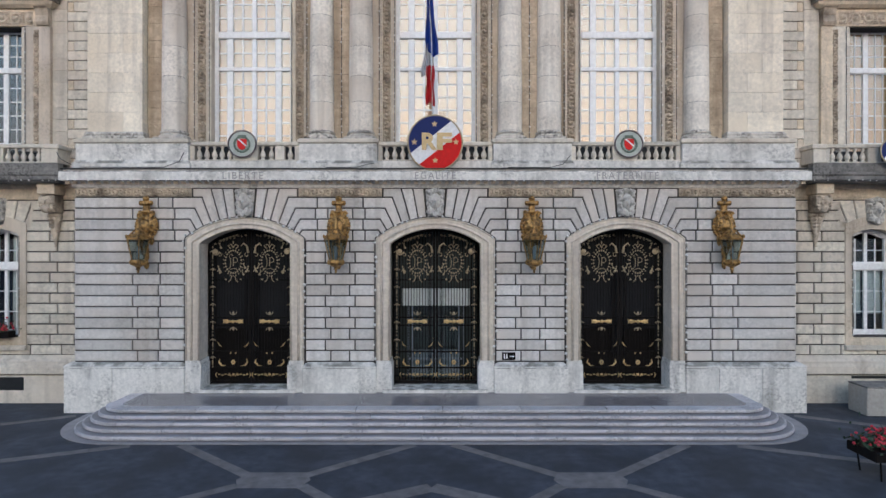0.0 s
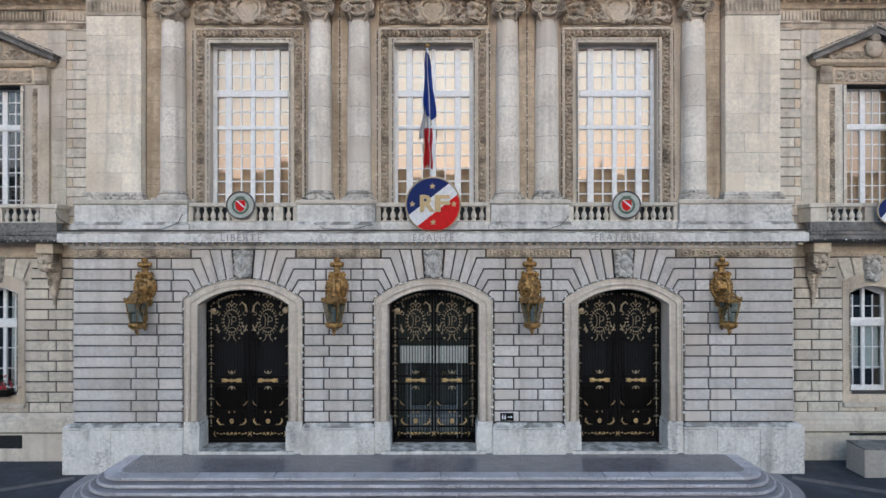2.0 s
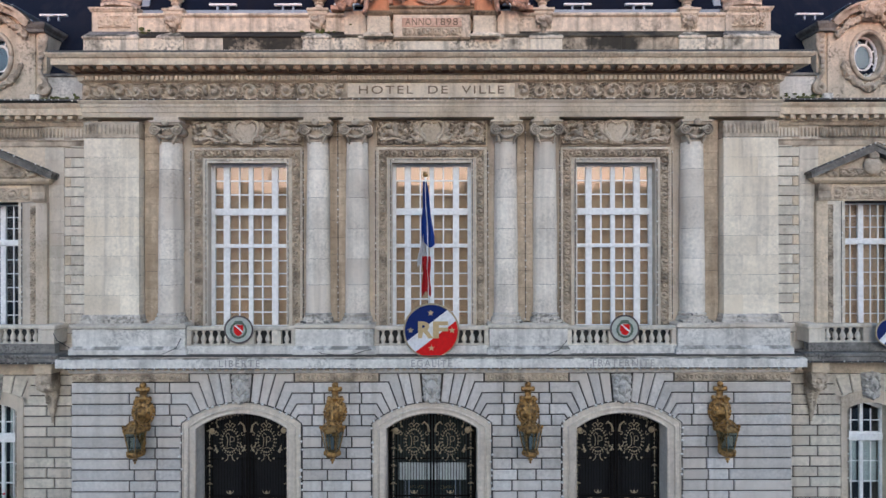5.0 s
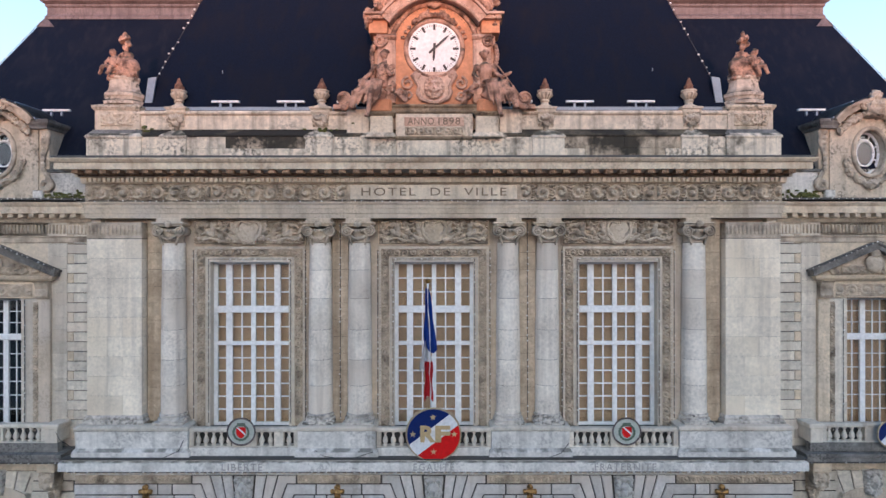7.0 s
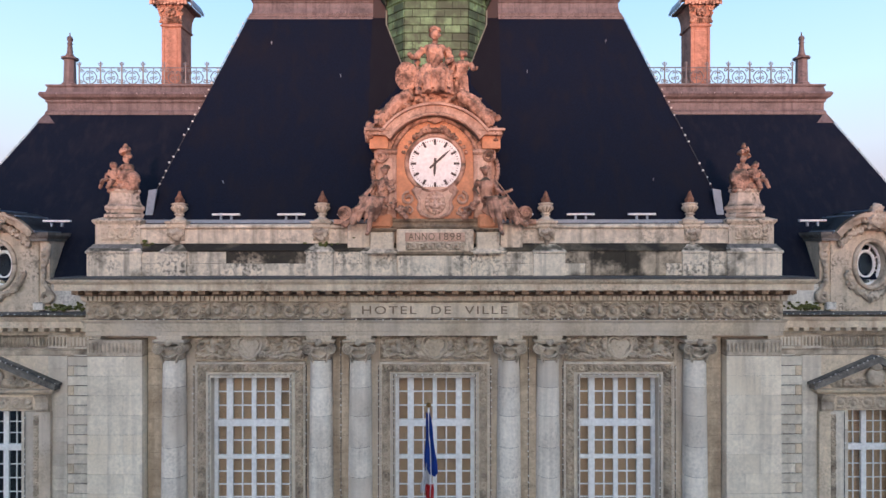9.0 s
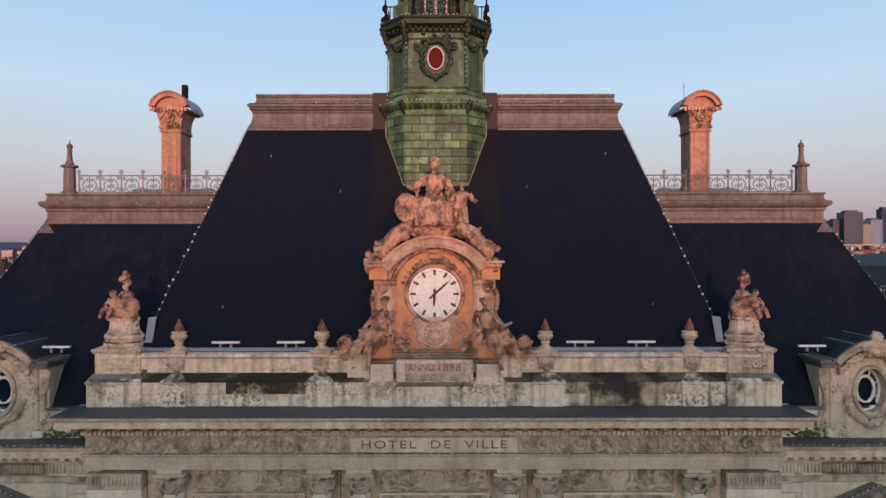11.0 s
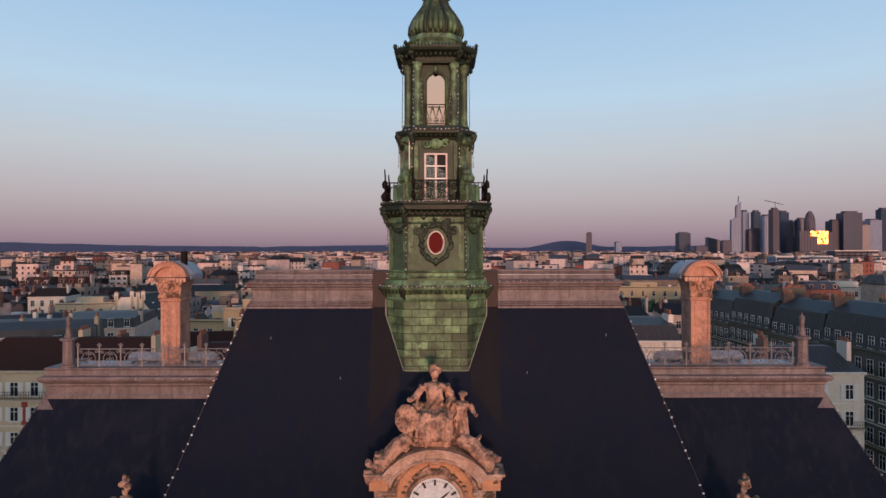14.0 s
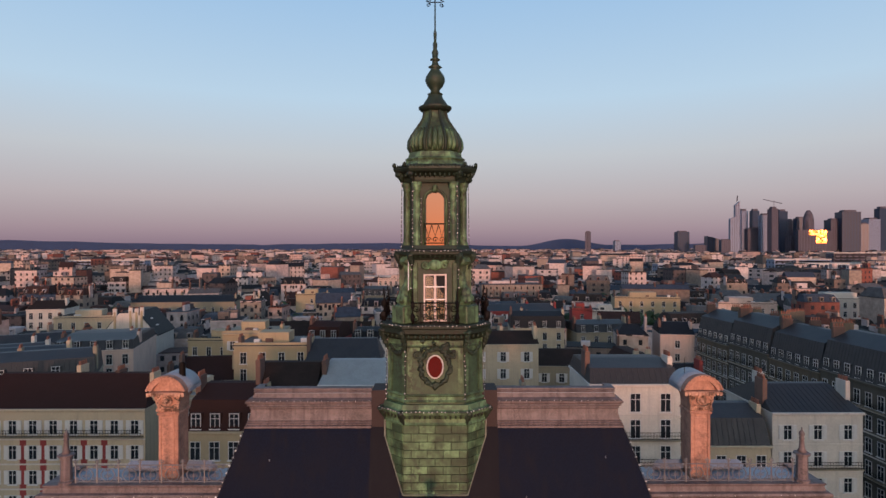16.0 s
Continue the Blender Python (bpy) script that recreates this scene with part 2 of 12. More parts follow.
SLATE = material("dark_slate", (0.0064, 0.0098, 0.0210), 0.62, amount=0.35, dirt=(0.0155, 0.0140, 0.0165), patch=0.4, grain=18, vary=0.25, bump=0.15, streak=0.55, spec=0.06)
ZINC = material("zinc_sheet", (0.22, 0.265, 0.32), 0.4, metal=0.1, amount=0.5, dirt=(0.15, 0.165, 0.19), bump=0.1, rand=0.1)
SLATE_STREAKED = material("streaked_slate", (0.0066, 0.0098, 0.0200), 0.62, amount=0.6, dirt=(0.018, 0.019, 0.027), patch=0.5, grain=18, vary=0.25, bump=0.15, streak=0.75, spec=0.07, runs=3.5)
# rain stain on the ledge top; recess shade painted behind the balusters
STAINED_SHADED = material("stained_shaded_stone", (0.075, 0.07, 0.062), 0.9, amount=0.6, dirt=(0.03, 0.028, 0.025), patch=2.0)
DARK_LEAD = material("dark_lead_sheet", (0.085, 0.080, 0.076), 0.6, amount=0.5, dirt=(0.07, 0.068, 0.065), patch=1.5, mottle=0.2)
LEAD = material("rosy_grey_lead", (0.155, 0.122, 0.12), 0.6, amount=0.7, dirt=(0.050, 0.036, 0.034), patch=1.2, streak=0.85, mottle=0.2, runs=5.0, soot=0.4)
COPPER = material("green_copper", (0.112, 0.205, 0.098), 0.62, metal=0.1, amount=0.7, dirt=(0.014, 0.020, 0.010), patch=1.7, streak=1.0, rand=0.45, cover=(0.40, 0.60), bump=0.3, mottle=0.22, runs=6.0, soot=0.75, specks=6.0)
# darker coppers: dark cornices, and recessed cores with their shade painted in
COPPER_MID = material("shaded_copper", (0.044, 0.086, 0.043), 0.6, metal=0.1, amount=0.6, dirt=(0.016, 0.026, 0.014), patch=1.3, streak=0.8, bump=0.3, mottle=0.2, runs=5.0, soot=0.6, specks=6.0)
COPPER_DARK = material("dark_copper", (0.018, 0.034, 0.019), 0.6, metal=0.2, amount=0.6, dirt=(0.008, 0.011, 0.007), patch=1.6, bump=0.7, grain=6, soot=0.7, specks=7.0, rand=0.3)
IRON = material("black_iron", (0.0065, 0.0048, 0.0042), 0.55, amount=0.2, dirt=(0.014, 0.010, 0.008), bump=0.1, spec=0.12)
GILT = material("gilding", (0.72, 0.50, 0.24), 0.42, metal=0.8, amount=0.4, dirt=(0.30, 0.20, 0.09), patch=3, bump=0.3)
GILT_PALE = material("pale_gilding", (0.50, 0.40, 0.26), 0.5, metal=0.45, amount=0.3, dirt=(0.20, 0.14, 0.08), patch=3, bump=0.2)
BRONZE = material("gilt_bronze", (0.44, 0.25, 0.085), 0.42, metal=0.7, amount=0.85, dirt=(0.035, 0.020, 0.012), patch=9, bump=0.8, grain=16, cover=(0.42, 0.65))
PAINT_WHITE = material("white_paint", (0.84, 0.83, 0.81), 0.5, amount=0.2, dirt=(0.5, 0.48, 0.45), bump=0.05)


# ---- shape tools ----
def finish(bm, smooth=False):
    me = bpy.data.meshes.new("mesh")
    bm.normal_update()
    for f in bm.faces:
        f.smooth = smooth and len(f.verts) <= 4
    bm.to_mesh(me)
    bm.free()
    return me


def part(name, bm, mat, parent=None, label="", smooth=False, at=None):
    """Links a bmesh (or a ready mesh) as one object under a thing."""
    me = finish(bm, smooth) if isinstance(bm, bmesh.types.BMesh) else bm
    if mat and not me.materials:
        me.materials.append(mat)
    ob = new(name, me)
    ob.parent = parent
    if at is not None:
        ob.matrix_basis = at
    if label:
        ob["label"] = label
    return ob


def pieces(name, bm, mat, parent, label="", smooth=False, gap=0.012):
    """Links each separate piece of a bmesh as a part of its own; shapes that touch stay together."""
    bm.verts.index_update()
    owner = list(range(len(bm.verts)))

    def root(i):
        while owner[i] != i:
            owner[i] = owner[owner[i]]
            i = owner[i]
        return i

    for e in bm.edges:
        owner[root(e.verts[0].index)] = root(e.verts[1].index)
    boxes = {}
    for v in bm.verts:
        b = boxes.setdefault(root(v.index), [1e9, -1e9, 1e9, -1e9])
        b[0], b[1], b[2], b[3] = min(b[0], v.co.x), max(b[1], v.co.x), min(b[2], v.co.z), max(b[3], v.co.z)
    keys = list(boxes)
    for i, p in enumerate(keys):
        for q in keys[:i]:
            a, b = boxes[p], boxes[q]
            if a[0] - gap < b[1] and b[0] - gap < a[1] and a[2] - gap < b[3] and b[2] - gap < a[3]:
                owner[root(p)] = root(q)
    groups = {}
    for f in bm.faces:
        groups.setdefault(root(f.verts[0].index), []).append(f)
    for faces in groups.values():
        one, made = bmesh.new(), {}
        for f in faces:
            for v in f.verts:
                if v.index not in made:
                    made[v.index] = one.verts.new(v.co)
            one.faces.new([made[v.index] for v in f.verts])
        part(name, one, mat, parent, label, smooth)
    bm.free()


def thing(name, label, category, group="", kind="", at=None):
    ob = new(name)
    ob.empty_display_size = 0.2
    if at is not None:
        ob.matrix_basis = at
    return tagged(ob, label, category, group, kind)


def box(bm, x0, x1, y0, y1, z0, z1, bevel=0.0):
    m = Matrix.LocRotScale(((x0 + x1) / 2, (y0 + y1) / 2, (z0 + z1) / 2), None, (x1 - x0, y1 - y0, z1 - z0))
    made = bmesh.ops.create_cube(bm, size=1, matrix=m)
    if bevel:
        edges = {e for v in made["verts"] for e in v.link_edges}
        bmesh.ops.bevel(bm, geom=list(edges), offset=bevel, segments=1, affect="EDGES")
    return bm


def boxed(x0, x1, y0, y1, z0, z1, bevel=0.0):
    return box(bmesh.new(), x0, x1, y0, y1, z0, z1, bevel)


def plate(bm, outline, y0, y1, holes=(), bevel=0.0):
    """A slab in the x-z plane between y0 (front) and y1, with holes."""
    edges, fronts = [], []
    for loop in (outline, *holes):
        vs = [bm.verts.new((x, y0, z)) for x, z in loop]
        edges += [bm.edges.new((vs[i], vs[(i + 1) % len(vs)])) for i in range(len(vs))]
    if holes:
        faces = [f for f in bmesh.ops.triangle_fill(bm, edges=edges, use_beauty=True, use_dissolve=False)["geom"] if isinstance(f, bmesh.types.BMFace)]
    else:
        faces = [bm.faces.new([e.verts[0] for e in edges])]
    out = bmesh.ops.extrude_face_region(bm, geom=faces, use_keep_orig=True)
    moved = [v for v in out["geom"] if isinstance(v, bmesh.types.BMVert)]
    bmesh.ops.translate(bm, verts=moved, vec=(0, y1 - y0, 0))
    bmesh.ops.recalc_face_normals(bm, faces=bm.faces[:])
    return bm


def prism(bm, outline, z0, z1):
    """A slab with the plan outline between two heights."""
    lo = [bm.verts.new((x, y, z0)) for x, y in outline]
    hi = [bm.verts.new((x, y, z1)) for x, y in outline]
    n = len(lo)
    bm.faces.new(lo[::-1])
    bm.faces.new(hi)
    for i in range(n):
        bm.faces.new((lo[i], lo[(i + 1) % n], hi[(i + 1) % n], hi[i]))
    bmesh.ops.recalc_face_normals(bm, faces=bm.faces[:])
    return bm


def sweep(bm, path, profile, closed=False, caps=True):
    """A moulding: the profile (out, z) runs along the plan path, mitred at its corners; out is to the right of the way."""
    n = len(path)
    rings = []
    for i, p in enumerate(path):
        p = Vector(p)
        a = Vector(path[i - 1]) if (closed or i > 0) else None
        b = Vector(path[(i + 1) % n]) if (closed or i < n - 1) else None
        d1 = (p - a).normalized() if a else (b - p).normalized()
        d2 = (b - p).normalized() if b else d1
        n1, n2 = Vector((d1.y, -d1.x)), Vector((d2.y, -d2.x))
        m = (n1 + n2)
        m = m / max(m.dot(n1), 0.2)
        rings.append([bm.verts.new((p.x + m.x * o, p.y + m.y * o, z)) for o, z in profile])
    k = len(profile)
    for i in range(n if closed else n - 1):
        r, s = rings[i], rings[(i + 1) % n]
        for j in range(k - 1):
            bm.faces.new((r[j], s[j], s[j + 1], r[j + 1]))
    if caps and not closed and k > 2:
        bm.faces.new(rings[0])
        bm.faces.new(rings[-1][::-1])
    bmesh.ops.recalc_face_normals(bm, faces=bm.faces[:])
    return bm


def lathe(bm, profile, n=16, at=(0, 0, 0), turn=0.0, squash=(1, 1)):
    """A turned body from (radius, z)."""
    rings = []
    for r, z in profile:
        rings.append([bm.verts.new((at[0] + squash[0] * r * math.cos(turn + 2 * math.pi * i / n), at[1] + squash[1] * r * math.sin(turn + 2 * math.pi * i / n), at[2] + z)) for i in range(n)])
    for a, b in zip(rings, rings[1:]):
        for i in range(n):
            bm.faces.new((a[i], a[(i + 1) % n], b[(i + 1) % n], b[i]))
    bm.faces.new(rings[0][::-1])
    bm.faces.new(rings[-1])
    return bm


def tube(bm, points, r, n=6, taper=None):
    """A rod along points; taper gives each point's share of r."""
    pts = [Vector(p) for p in points]
    rings = []
    for i, p in enumerate(pts):
        d = (pts[min(i + 1, len(pts) - 1)] - pts[max(i - 1, 0)]).normalized()
        u = d.cross(Vector((0, 1, 0)) if abs(d.y) < 0.9 else Vector((1, 0, 0))).normalized()
        v = d.cross(u)
        k = r * (taper[i] if taper else 1)
        rings.append([bm.verts.new(p + (u * math.cos(2 * math.pi * j / n) + v * math.sin(2 * math.pi * j / n)) * k) for j in range(n)])
    for a, b in zip(rings, rings[1:]):
        for j in range(n):
            bm.faces.new((a[j], a[(j + 1) % n], b[(j + 1) % n], b[j]))
    bm.faces.new(rings[0][::-1])
    bm.faces.new(rings[-1])
    return bm


def blob(bm, x, y, z, rx, ry, rz, lump=0.0, level=2, turn=None):
    """A rounded, slightly lumpy body."""
    made = bmesh.ops.create_icosphere(bm, subdivisions=level, radius=1)
    t = turn.to_3x3() if turn else Matrix.Identity(3)
    for v in made["verts"]:
        k = 1 + lump * noise.noise(v.co * 2.3 + Vector((x * 3.1, y * 1.7, z * 2.9)))
        v.co = Vector((x, y, z)) + t @ Vector((v.co.x * rx * k, v.co.y * ry * k, v.co.z * rz * k))
    return bm


def spiral(cx, cz, r, turns, y, start=0.0, hand=1, steps=10, end=0.12):
    """Points of a scroll in the x-z plane."""
    n = max(6, int(steps * turns))
    pts = []
    for i in range(n + 1):
        k = i / n
        a = start + hand * 2 * math.pi * turns * k
        q = r * (1 - (1 - end) * k)
        pts.append((cx + q * math.cos(a), y, cz + q * math.sin(a)))
    return pts


def flat_text(body, size, depth, mat, name, parent, m, label="", spacing=1.0, width=None, bold=0.0):
    """Raised letters as one mesh, centred on m, read from the front."""
    cu = bpy.data.curves.new(name, "FONT")
    cu.body, cu.size, cu.extrude, cu.align_x, cu.align_y, cu.space_character = body, size, depth, "CENTER", "CENTER", spacing
    cu.resolution_u = 3
    cu.offset = bold
    tmp = bpy.data.objects.new(name, cu)
    me = bpy.data.meshes.new_from_object(tmp)
    bpy.data.objects.remove(tmp)
    if width:
        xs = [v.co.x for v in me.vertices]
        k = width / max(max(xs) - min(xs), 1e-3)
        for v in me.vertices:
            v.co.x *= k
    me.materials.clear()
    me.materials.append(mat)
    ob = new(name, me)
    ob.parent = parent
    ob.matrix_basis = m @ pose(0, 0, 0, 90, 0, 0)
    if label:
        ob["label"] = label
    return ob


def arc(cx, cz, r, a0, a1, n):
    """Points on a circle in the x-z plane; angles from the crown, degrees, to the right."""
    return [(cx + r * math.sin(radians(a0 + (a1 - a0) * i / n)), cz + r * math.cos(radians(a0 + (a1 - a0) * i / n))) for i in range(n + 1)]


def structure(name, bm, mat, label, category, smooth=False):
    return tagged(part(name, bm, mat, None, smooth=smooth), label, category, "", "structure")


def scroll_height(u, v, h):
    """Running scrolls with lobed leaves, as heights from 0 to 1."""
    period = h * 1.08
    cell = np.floor(u / period)
    hand = np.where(cell % 2 == 0, 1.0, -1.0)
    a, b = (u - (cell + 0.5) * period) * 2 / h, (v - h / 2) * 2 / h
    r, t = np.hypot(a, b), np.arctan2(b, a) * hand
    arm = (0.5 + 0.5 * np.cos(t - r * 7.0)) ** 1.4
    lobe = 0.5 + 0.5 * np.cos(8 * t + 7 * r)
    body = arm * (0.6 + 0.4 * lobe) * np.clip(1.35 - r, 0, 1)
    spray = np.clip(r - 0.75, 0, 1) * 1.6 * np.abs(np.sin(13 * a / 2 + 2 * np.sin(7 * b))) * np.abs(np.cos(9 * b + 1.5 * np.sin(5 * a + cell)))
    full = np.maximum(np.maximum(body, spray), np.exp(-(r / 0.2) ** 2))
    return 0.75 * np.clip((full - 0.16) / 0.22, 0, 1) + 0.25 * np.clip(full, 0, 1)


def acanthus_height(u, v, h):
    """Dense foliage winding round a middle, as heights from 0 to 1."""
    m = np.maximum(scroll_height(u + 0.1 * np.sin(9 * v), v, h), 0.85 * scroll_height(u * 1.9 + 0.3, (v * 1.9) % h, h))
    return np.clip(m, 0, 1)


def relief(x0, x1, z0, z1, y, depth, height, mat, step=0.022, upright=False):
    """A low relief carved on a wall: a fine sheet whose face stands up to depth before y."""
    nx, nz = max(3, int((x1 - x0) / step)), max(3, int((z1 - z0) / step))
    x, z = np.linspace(x0, x1, nx + 1), np.linspace(z0, z1, nz + 1)
    X, Z = np.meshgrid(x, z)
    if upright:
        H = height(Z - z0, X - x0, x1 - x0)
    else:
        mid = (x0 + x1) / 2
        H = height(np.abs(X - mid), Z - z0, z1 - z0)
    H[0, :] = H[-1, :] = 0
    H[:, 0] = H[:, -1] = 0
    co = np.stack([X, y - depth * H, Z], axis=-1).reshape(-1, 3)
    i = (np.arange(nz)[:, None] * (nx + 1) + np.arange(nx)[None, :]).reshape(-1)
    faces = np.stack([i, i + 1, i + nx + 2, i + nx + 1], axis=1)
    me = bpy.data.meshes.new("relief")
    me.from_pydata(co.tolist(), [], faces.tolist())
    me.polygons.foreach_set("use_smooth", [True] * len(me.polygons))
    me.materials.append(mat)
    return me


def carve(me, amp=0.03, size=0.3, upright=0.6):
    """Cuts folds and hollows into a fine mesh."""
    moved = []
    for v in me.vertices:
        p = Vector((v.co.x / size, v.co.y / size, v.co.z / size * upright))
        q = p * 2.7 + Vector((5.1, 1.3, 7.7))
        k = abs(noise.noise(p)) * 1.5 + abs(noise.noise(q)) * 0.8 - 0.55
        moved.append(v.co + v.normal * (amp * k))
    for v, c in zip(me.vertices, moved):
        v.co = c
    me.update()
    return me


# ---- the pavilion: measures ----
DOORS = (-6.9, 0.0, 6.9)          # axes of the three bays
HALF = 13.1                       # half width of the lower storey
COURSE0, COURSE = 1.82, 0.397     # first bed and height of the stone courses
ARCH_R, ARCH_Z = 3.42, 3.63       # outer curve of the arches
COLUMNS = (-9.72, -4.23, -2.77, 2.77, 4.23, 9.72)
BAY = 16.85                       # axis of the wing bays
WING_Y = 1.3


def grown(poly, d):
    """A polygon moved in by d along its mitres."""
    n, out = len(poly), []
    area = sum(poly[i][0] * poly[(i + 1) % n][1] - poly[(i + 1) % n][0] * poly[i][1] for i in range(n))
    s = 1 if area > 0 else -1
    for i in range(n):
        p, a, b = Vector(poly[i]), Vector(poly[i - 1]), Vector(poly[(i + 1) % n])
        d1, d2 = (p - a).normalized(), (b - p).normalized()
        n1, n2 = Vector((-d1.y, d1.x)) * s, Vector((-d2.y, d2.x)) * s
        m = n1 + n2
        m = m / max(m.dot(n1), 0.35)
        out.append((p.x + m.x * d, p.y + m.y * d))
    return out


def ashlar(bm, poly, y_front, y_back, chamfer=0.022):
    """A dressed stone with a chamfered face."""
    front = grown(poly, chamfer)
    rings = [[bm.verts.new((x, y_back, z)) for x, z in poly], [bm.verts.new((x, y_front + chamfer, z)) for x, z in poly], [bm.verts.new((x, y_front, z)) for x, z in front]]
    n = len(poly)
    bm.faces.new(rings[2])
    for a, b in zip(rings, rings[1:]):
        for i in range(n):
            bm.faces.new((a[i], a[(i + 1) % n], b[(i + 1) % n], b[i]))
    bmesh.ops.recalc_face_normals(bm, faces=bm.faces[:])
    return bm


STONES = {}


def stone(x0, x1, z0, z1, y, mat, parent, gap=0.025, depth=0.06, name="stone_block"):
    """A rectangular stone of a coursed wall, its face at y."""
    key = (round(x1 - x0, 2), round(z1 - z0, 2), depth, mat.name, gap)
    if key not in STONES:
        w, h = key[0] / 2 - gap, key[1] / 2 - gap
        me = finish(ashlar(bmesh.new(), [(-w, -h), (w, -h), (w, h), (-w, h)], 0, depth))
        me.materials.append(mat)
        STONES[key] = me
    return part(name, STONES[key], None, parent, at=pose((x0 + x1) / 2, y, (z0 + z1) / 2))


def arch_outline(cx, half, spring_r, centre_z, foot):
    a = math.degrees(math.asin(half / spring_r))
    return [(cx - half, foot), (cx + half, foot)] + [(cx - x, z) for x, z in arc(0, centre_z, spring_r, -a, a, 18)]


# ---- lower storey ----
LIME_PALE = material("pale_rosy_limestone", (0.64, 0.56, 0.462), 0.85, amount=0.4, dirt=(0.28, 0.22, 0.17), streak=0.5, mottle=0.1)
holes = [arch_outline(cx, 2.1, 3.36, 3.66, 0.72) for cx in DOORS]
wall_lower = structure("wall_pavilion_lower", plate(bmesh.new(), [(-HALF + 0.04, 0.705), (HALF - 0.04, 0.705), (HALF - 0.04, 8.34), (-HALF + 0.04, 8.34)], 0.05, 0.8, holes), JOINT, "banded pale limestone wall of the pavilion's ground storey", "wall")
for k in range(15):
    z0, z1 = COURSE0 + COURSE * k, COURSE0 + COURSE * (k + 1)
    even = k % 2 == 0
    # stop short of the arches' own stones higher up
    inner = {11: 2.55, 12: 2.62, 13: 2.55, 14: 2.62}.get(k, 2.19)
    for side in (-1, 1):
        e = 6.9 + inner
        cuts = [e, 10.05 if even else 9.98, 10.8 if even else 10.98, HALF]
        if k >= 11:
            cuts = [e, 10.05 if even else 10.98, HALF]
        for a, b in zip(cuts, cuts[1:]):
            stone(min(side * a, side * b), max(side * a, side * b), z0, z1, 0, LIME_LOWER, wall_lower)
        a, b = inner, 6.9 - inner
        cuts = [a, 3.11, 3.79, b] if even else [a, 2.91, 3.99, b]
        if k >= 11:
            cuts = [a, 3.45, b] if even else [a, 3.0, 3.9, b]
        for p, q in zip(cuts, cuts[1:]):
            stone(min(side * p, side * q), max(side * p, side * q), z0, z1, 0, LIME_LOWER, wall_lower)
TOP = 8.1
# the fan of arch stones: radial joints that turn into the level beds
JOINTS = ((5.3, TOP), (10.4, TOP), (15.5, TOP), (20.7, COURSE0 + 15 * COURSE), (26.0, COURSE0 + 14 * COURSE), (30.8, COURSE0 + 13 * COURSE), (35.0, COURSE0 + 12 * COURSE), (39.0, COURSE0 + 11 * COURSE))


def voussoir(cx, side, i):
    (a0, z0), (a1, z1) = JOINTS[i], JOINTS[i + 1]

    def foot(a):
        return (ARCH_R * math.sin(radians(a)), ARCH_Z + ARCH_R * math.cos(radians(a)))

    def bend(a, z):
        f = foot(a)
        return (f[0] + (z - f[1]) * math.tan(radians(a)), z)

    ring = [foot(a0 + (a1 - a0) * j / 3) for j in range(4)]
    if i < 2:
        poly = ring + [bend(a1, TOP), bend(a0, TOP)]
    elif i == 2:
        poly = ring + [bend(a1, z1), (1.9, z1), (1.9, TOP), bend(a0, TOP)]
    else:
        end = {3: 2.62, 4: 2.55, 5: 2.62, 6: 2.55}[i]
        last = [bend(a1, z1)] if i < 6 else [(2.17, z1)]
        if i == 6:
            ring = ring + [(2.17, ARCH_Z + ARCH_R * math.cos(radians(39.0)) - 0.03)]
        poly = ring + last + [(end, z1), (end, z0), bend(a0, z0)]
    poly = grown([(cx + side * x, z) for x, z in poly], 0.024)
    return part("arch_stone", ashlar(bmesh.new(), poly, 0, 0.06), LIME_LOWER, wall_lower)


for cx in DOORS:
    for side in (-1, 1):
        for i in range(7):
            voussoir(cx, side, i)

for cx in DOORS:
    surround = structure("door_surround", plate(bmesh.new(), arch_outline(cx, 2.15, ARCH_R, ARCH_Z, 1.86)[1:] + arch_outline(cx, 2.15, ARCH_R, ARCH_Z, 1.86)[:1] + arch_outline(cx, 1.66, 2.70, 3.96, 1.86)[:1] + arch_outline(cx, 1.66, 2.70, 3.96, 1.86)[:0:-1], 0.0, 0.82), LIME_PALE, "moulded limestone arch surround of a portal", "door surround")
    surround["kind"] = "structure"
    bm = bmesh.new()
    # roll mouldings along the surround's edges
    for half, r, zc, y, rad in ((2.13, ARCH_R - 0.02, ARCH_Z, 0.0, 0.035), (1.94, 3.05, 3.78, -0.005, 0.05), (1.68, 2.72, 3.96, 0.02, 0.05)):
        a = math.degrees(math.asin(half / r))
        pts = [(cx - half, y, 1.84)] + [(cx + x, y, z) for x, z in arc(0, zc, r, -a, a, 22)] + [(cx + half, y, 1.84)]
        tube(bm, pts, rad, 6)
    part("roll_moulding", bm, LIME_PALE, surround, smooth=True)
    for side in (-1, 1):
        # flared foot of the surround
        bm = bmesh.new()
        o = [(cx + side * 1.56, -0.14), (cx + side * 2.12, -0.14), (cx + side * 2.12, 0.82), (cx + side * 1.56, 0.82)]
        prism(bm, o if side > 0 else o[::-1], 0.74, 1.72)
        for v in bm.verts:
            if v.co.z > 1 and v.co.y < 0:
                v.co.y = -0.06
        o = [(cx + side * 1.6, -0.05), (cx + side * 2.14, -0.05), (cx + side * 2.14, 0.82), (cx + side * 1.6, 0.82)]
        prism(bm, o if side > 0 else o[::-1], 1.722, 1.86)
        part("surround_foot", bm, LIME_WHITE, surround)
    structure("door_sill", boxed(cx - 1.9, cx + 1.9, -0.18, 0.8, 0.705, 0.84, 0.015), LIME_WHITE, "worn stone door sill", "sill")

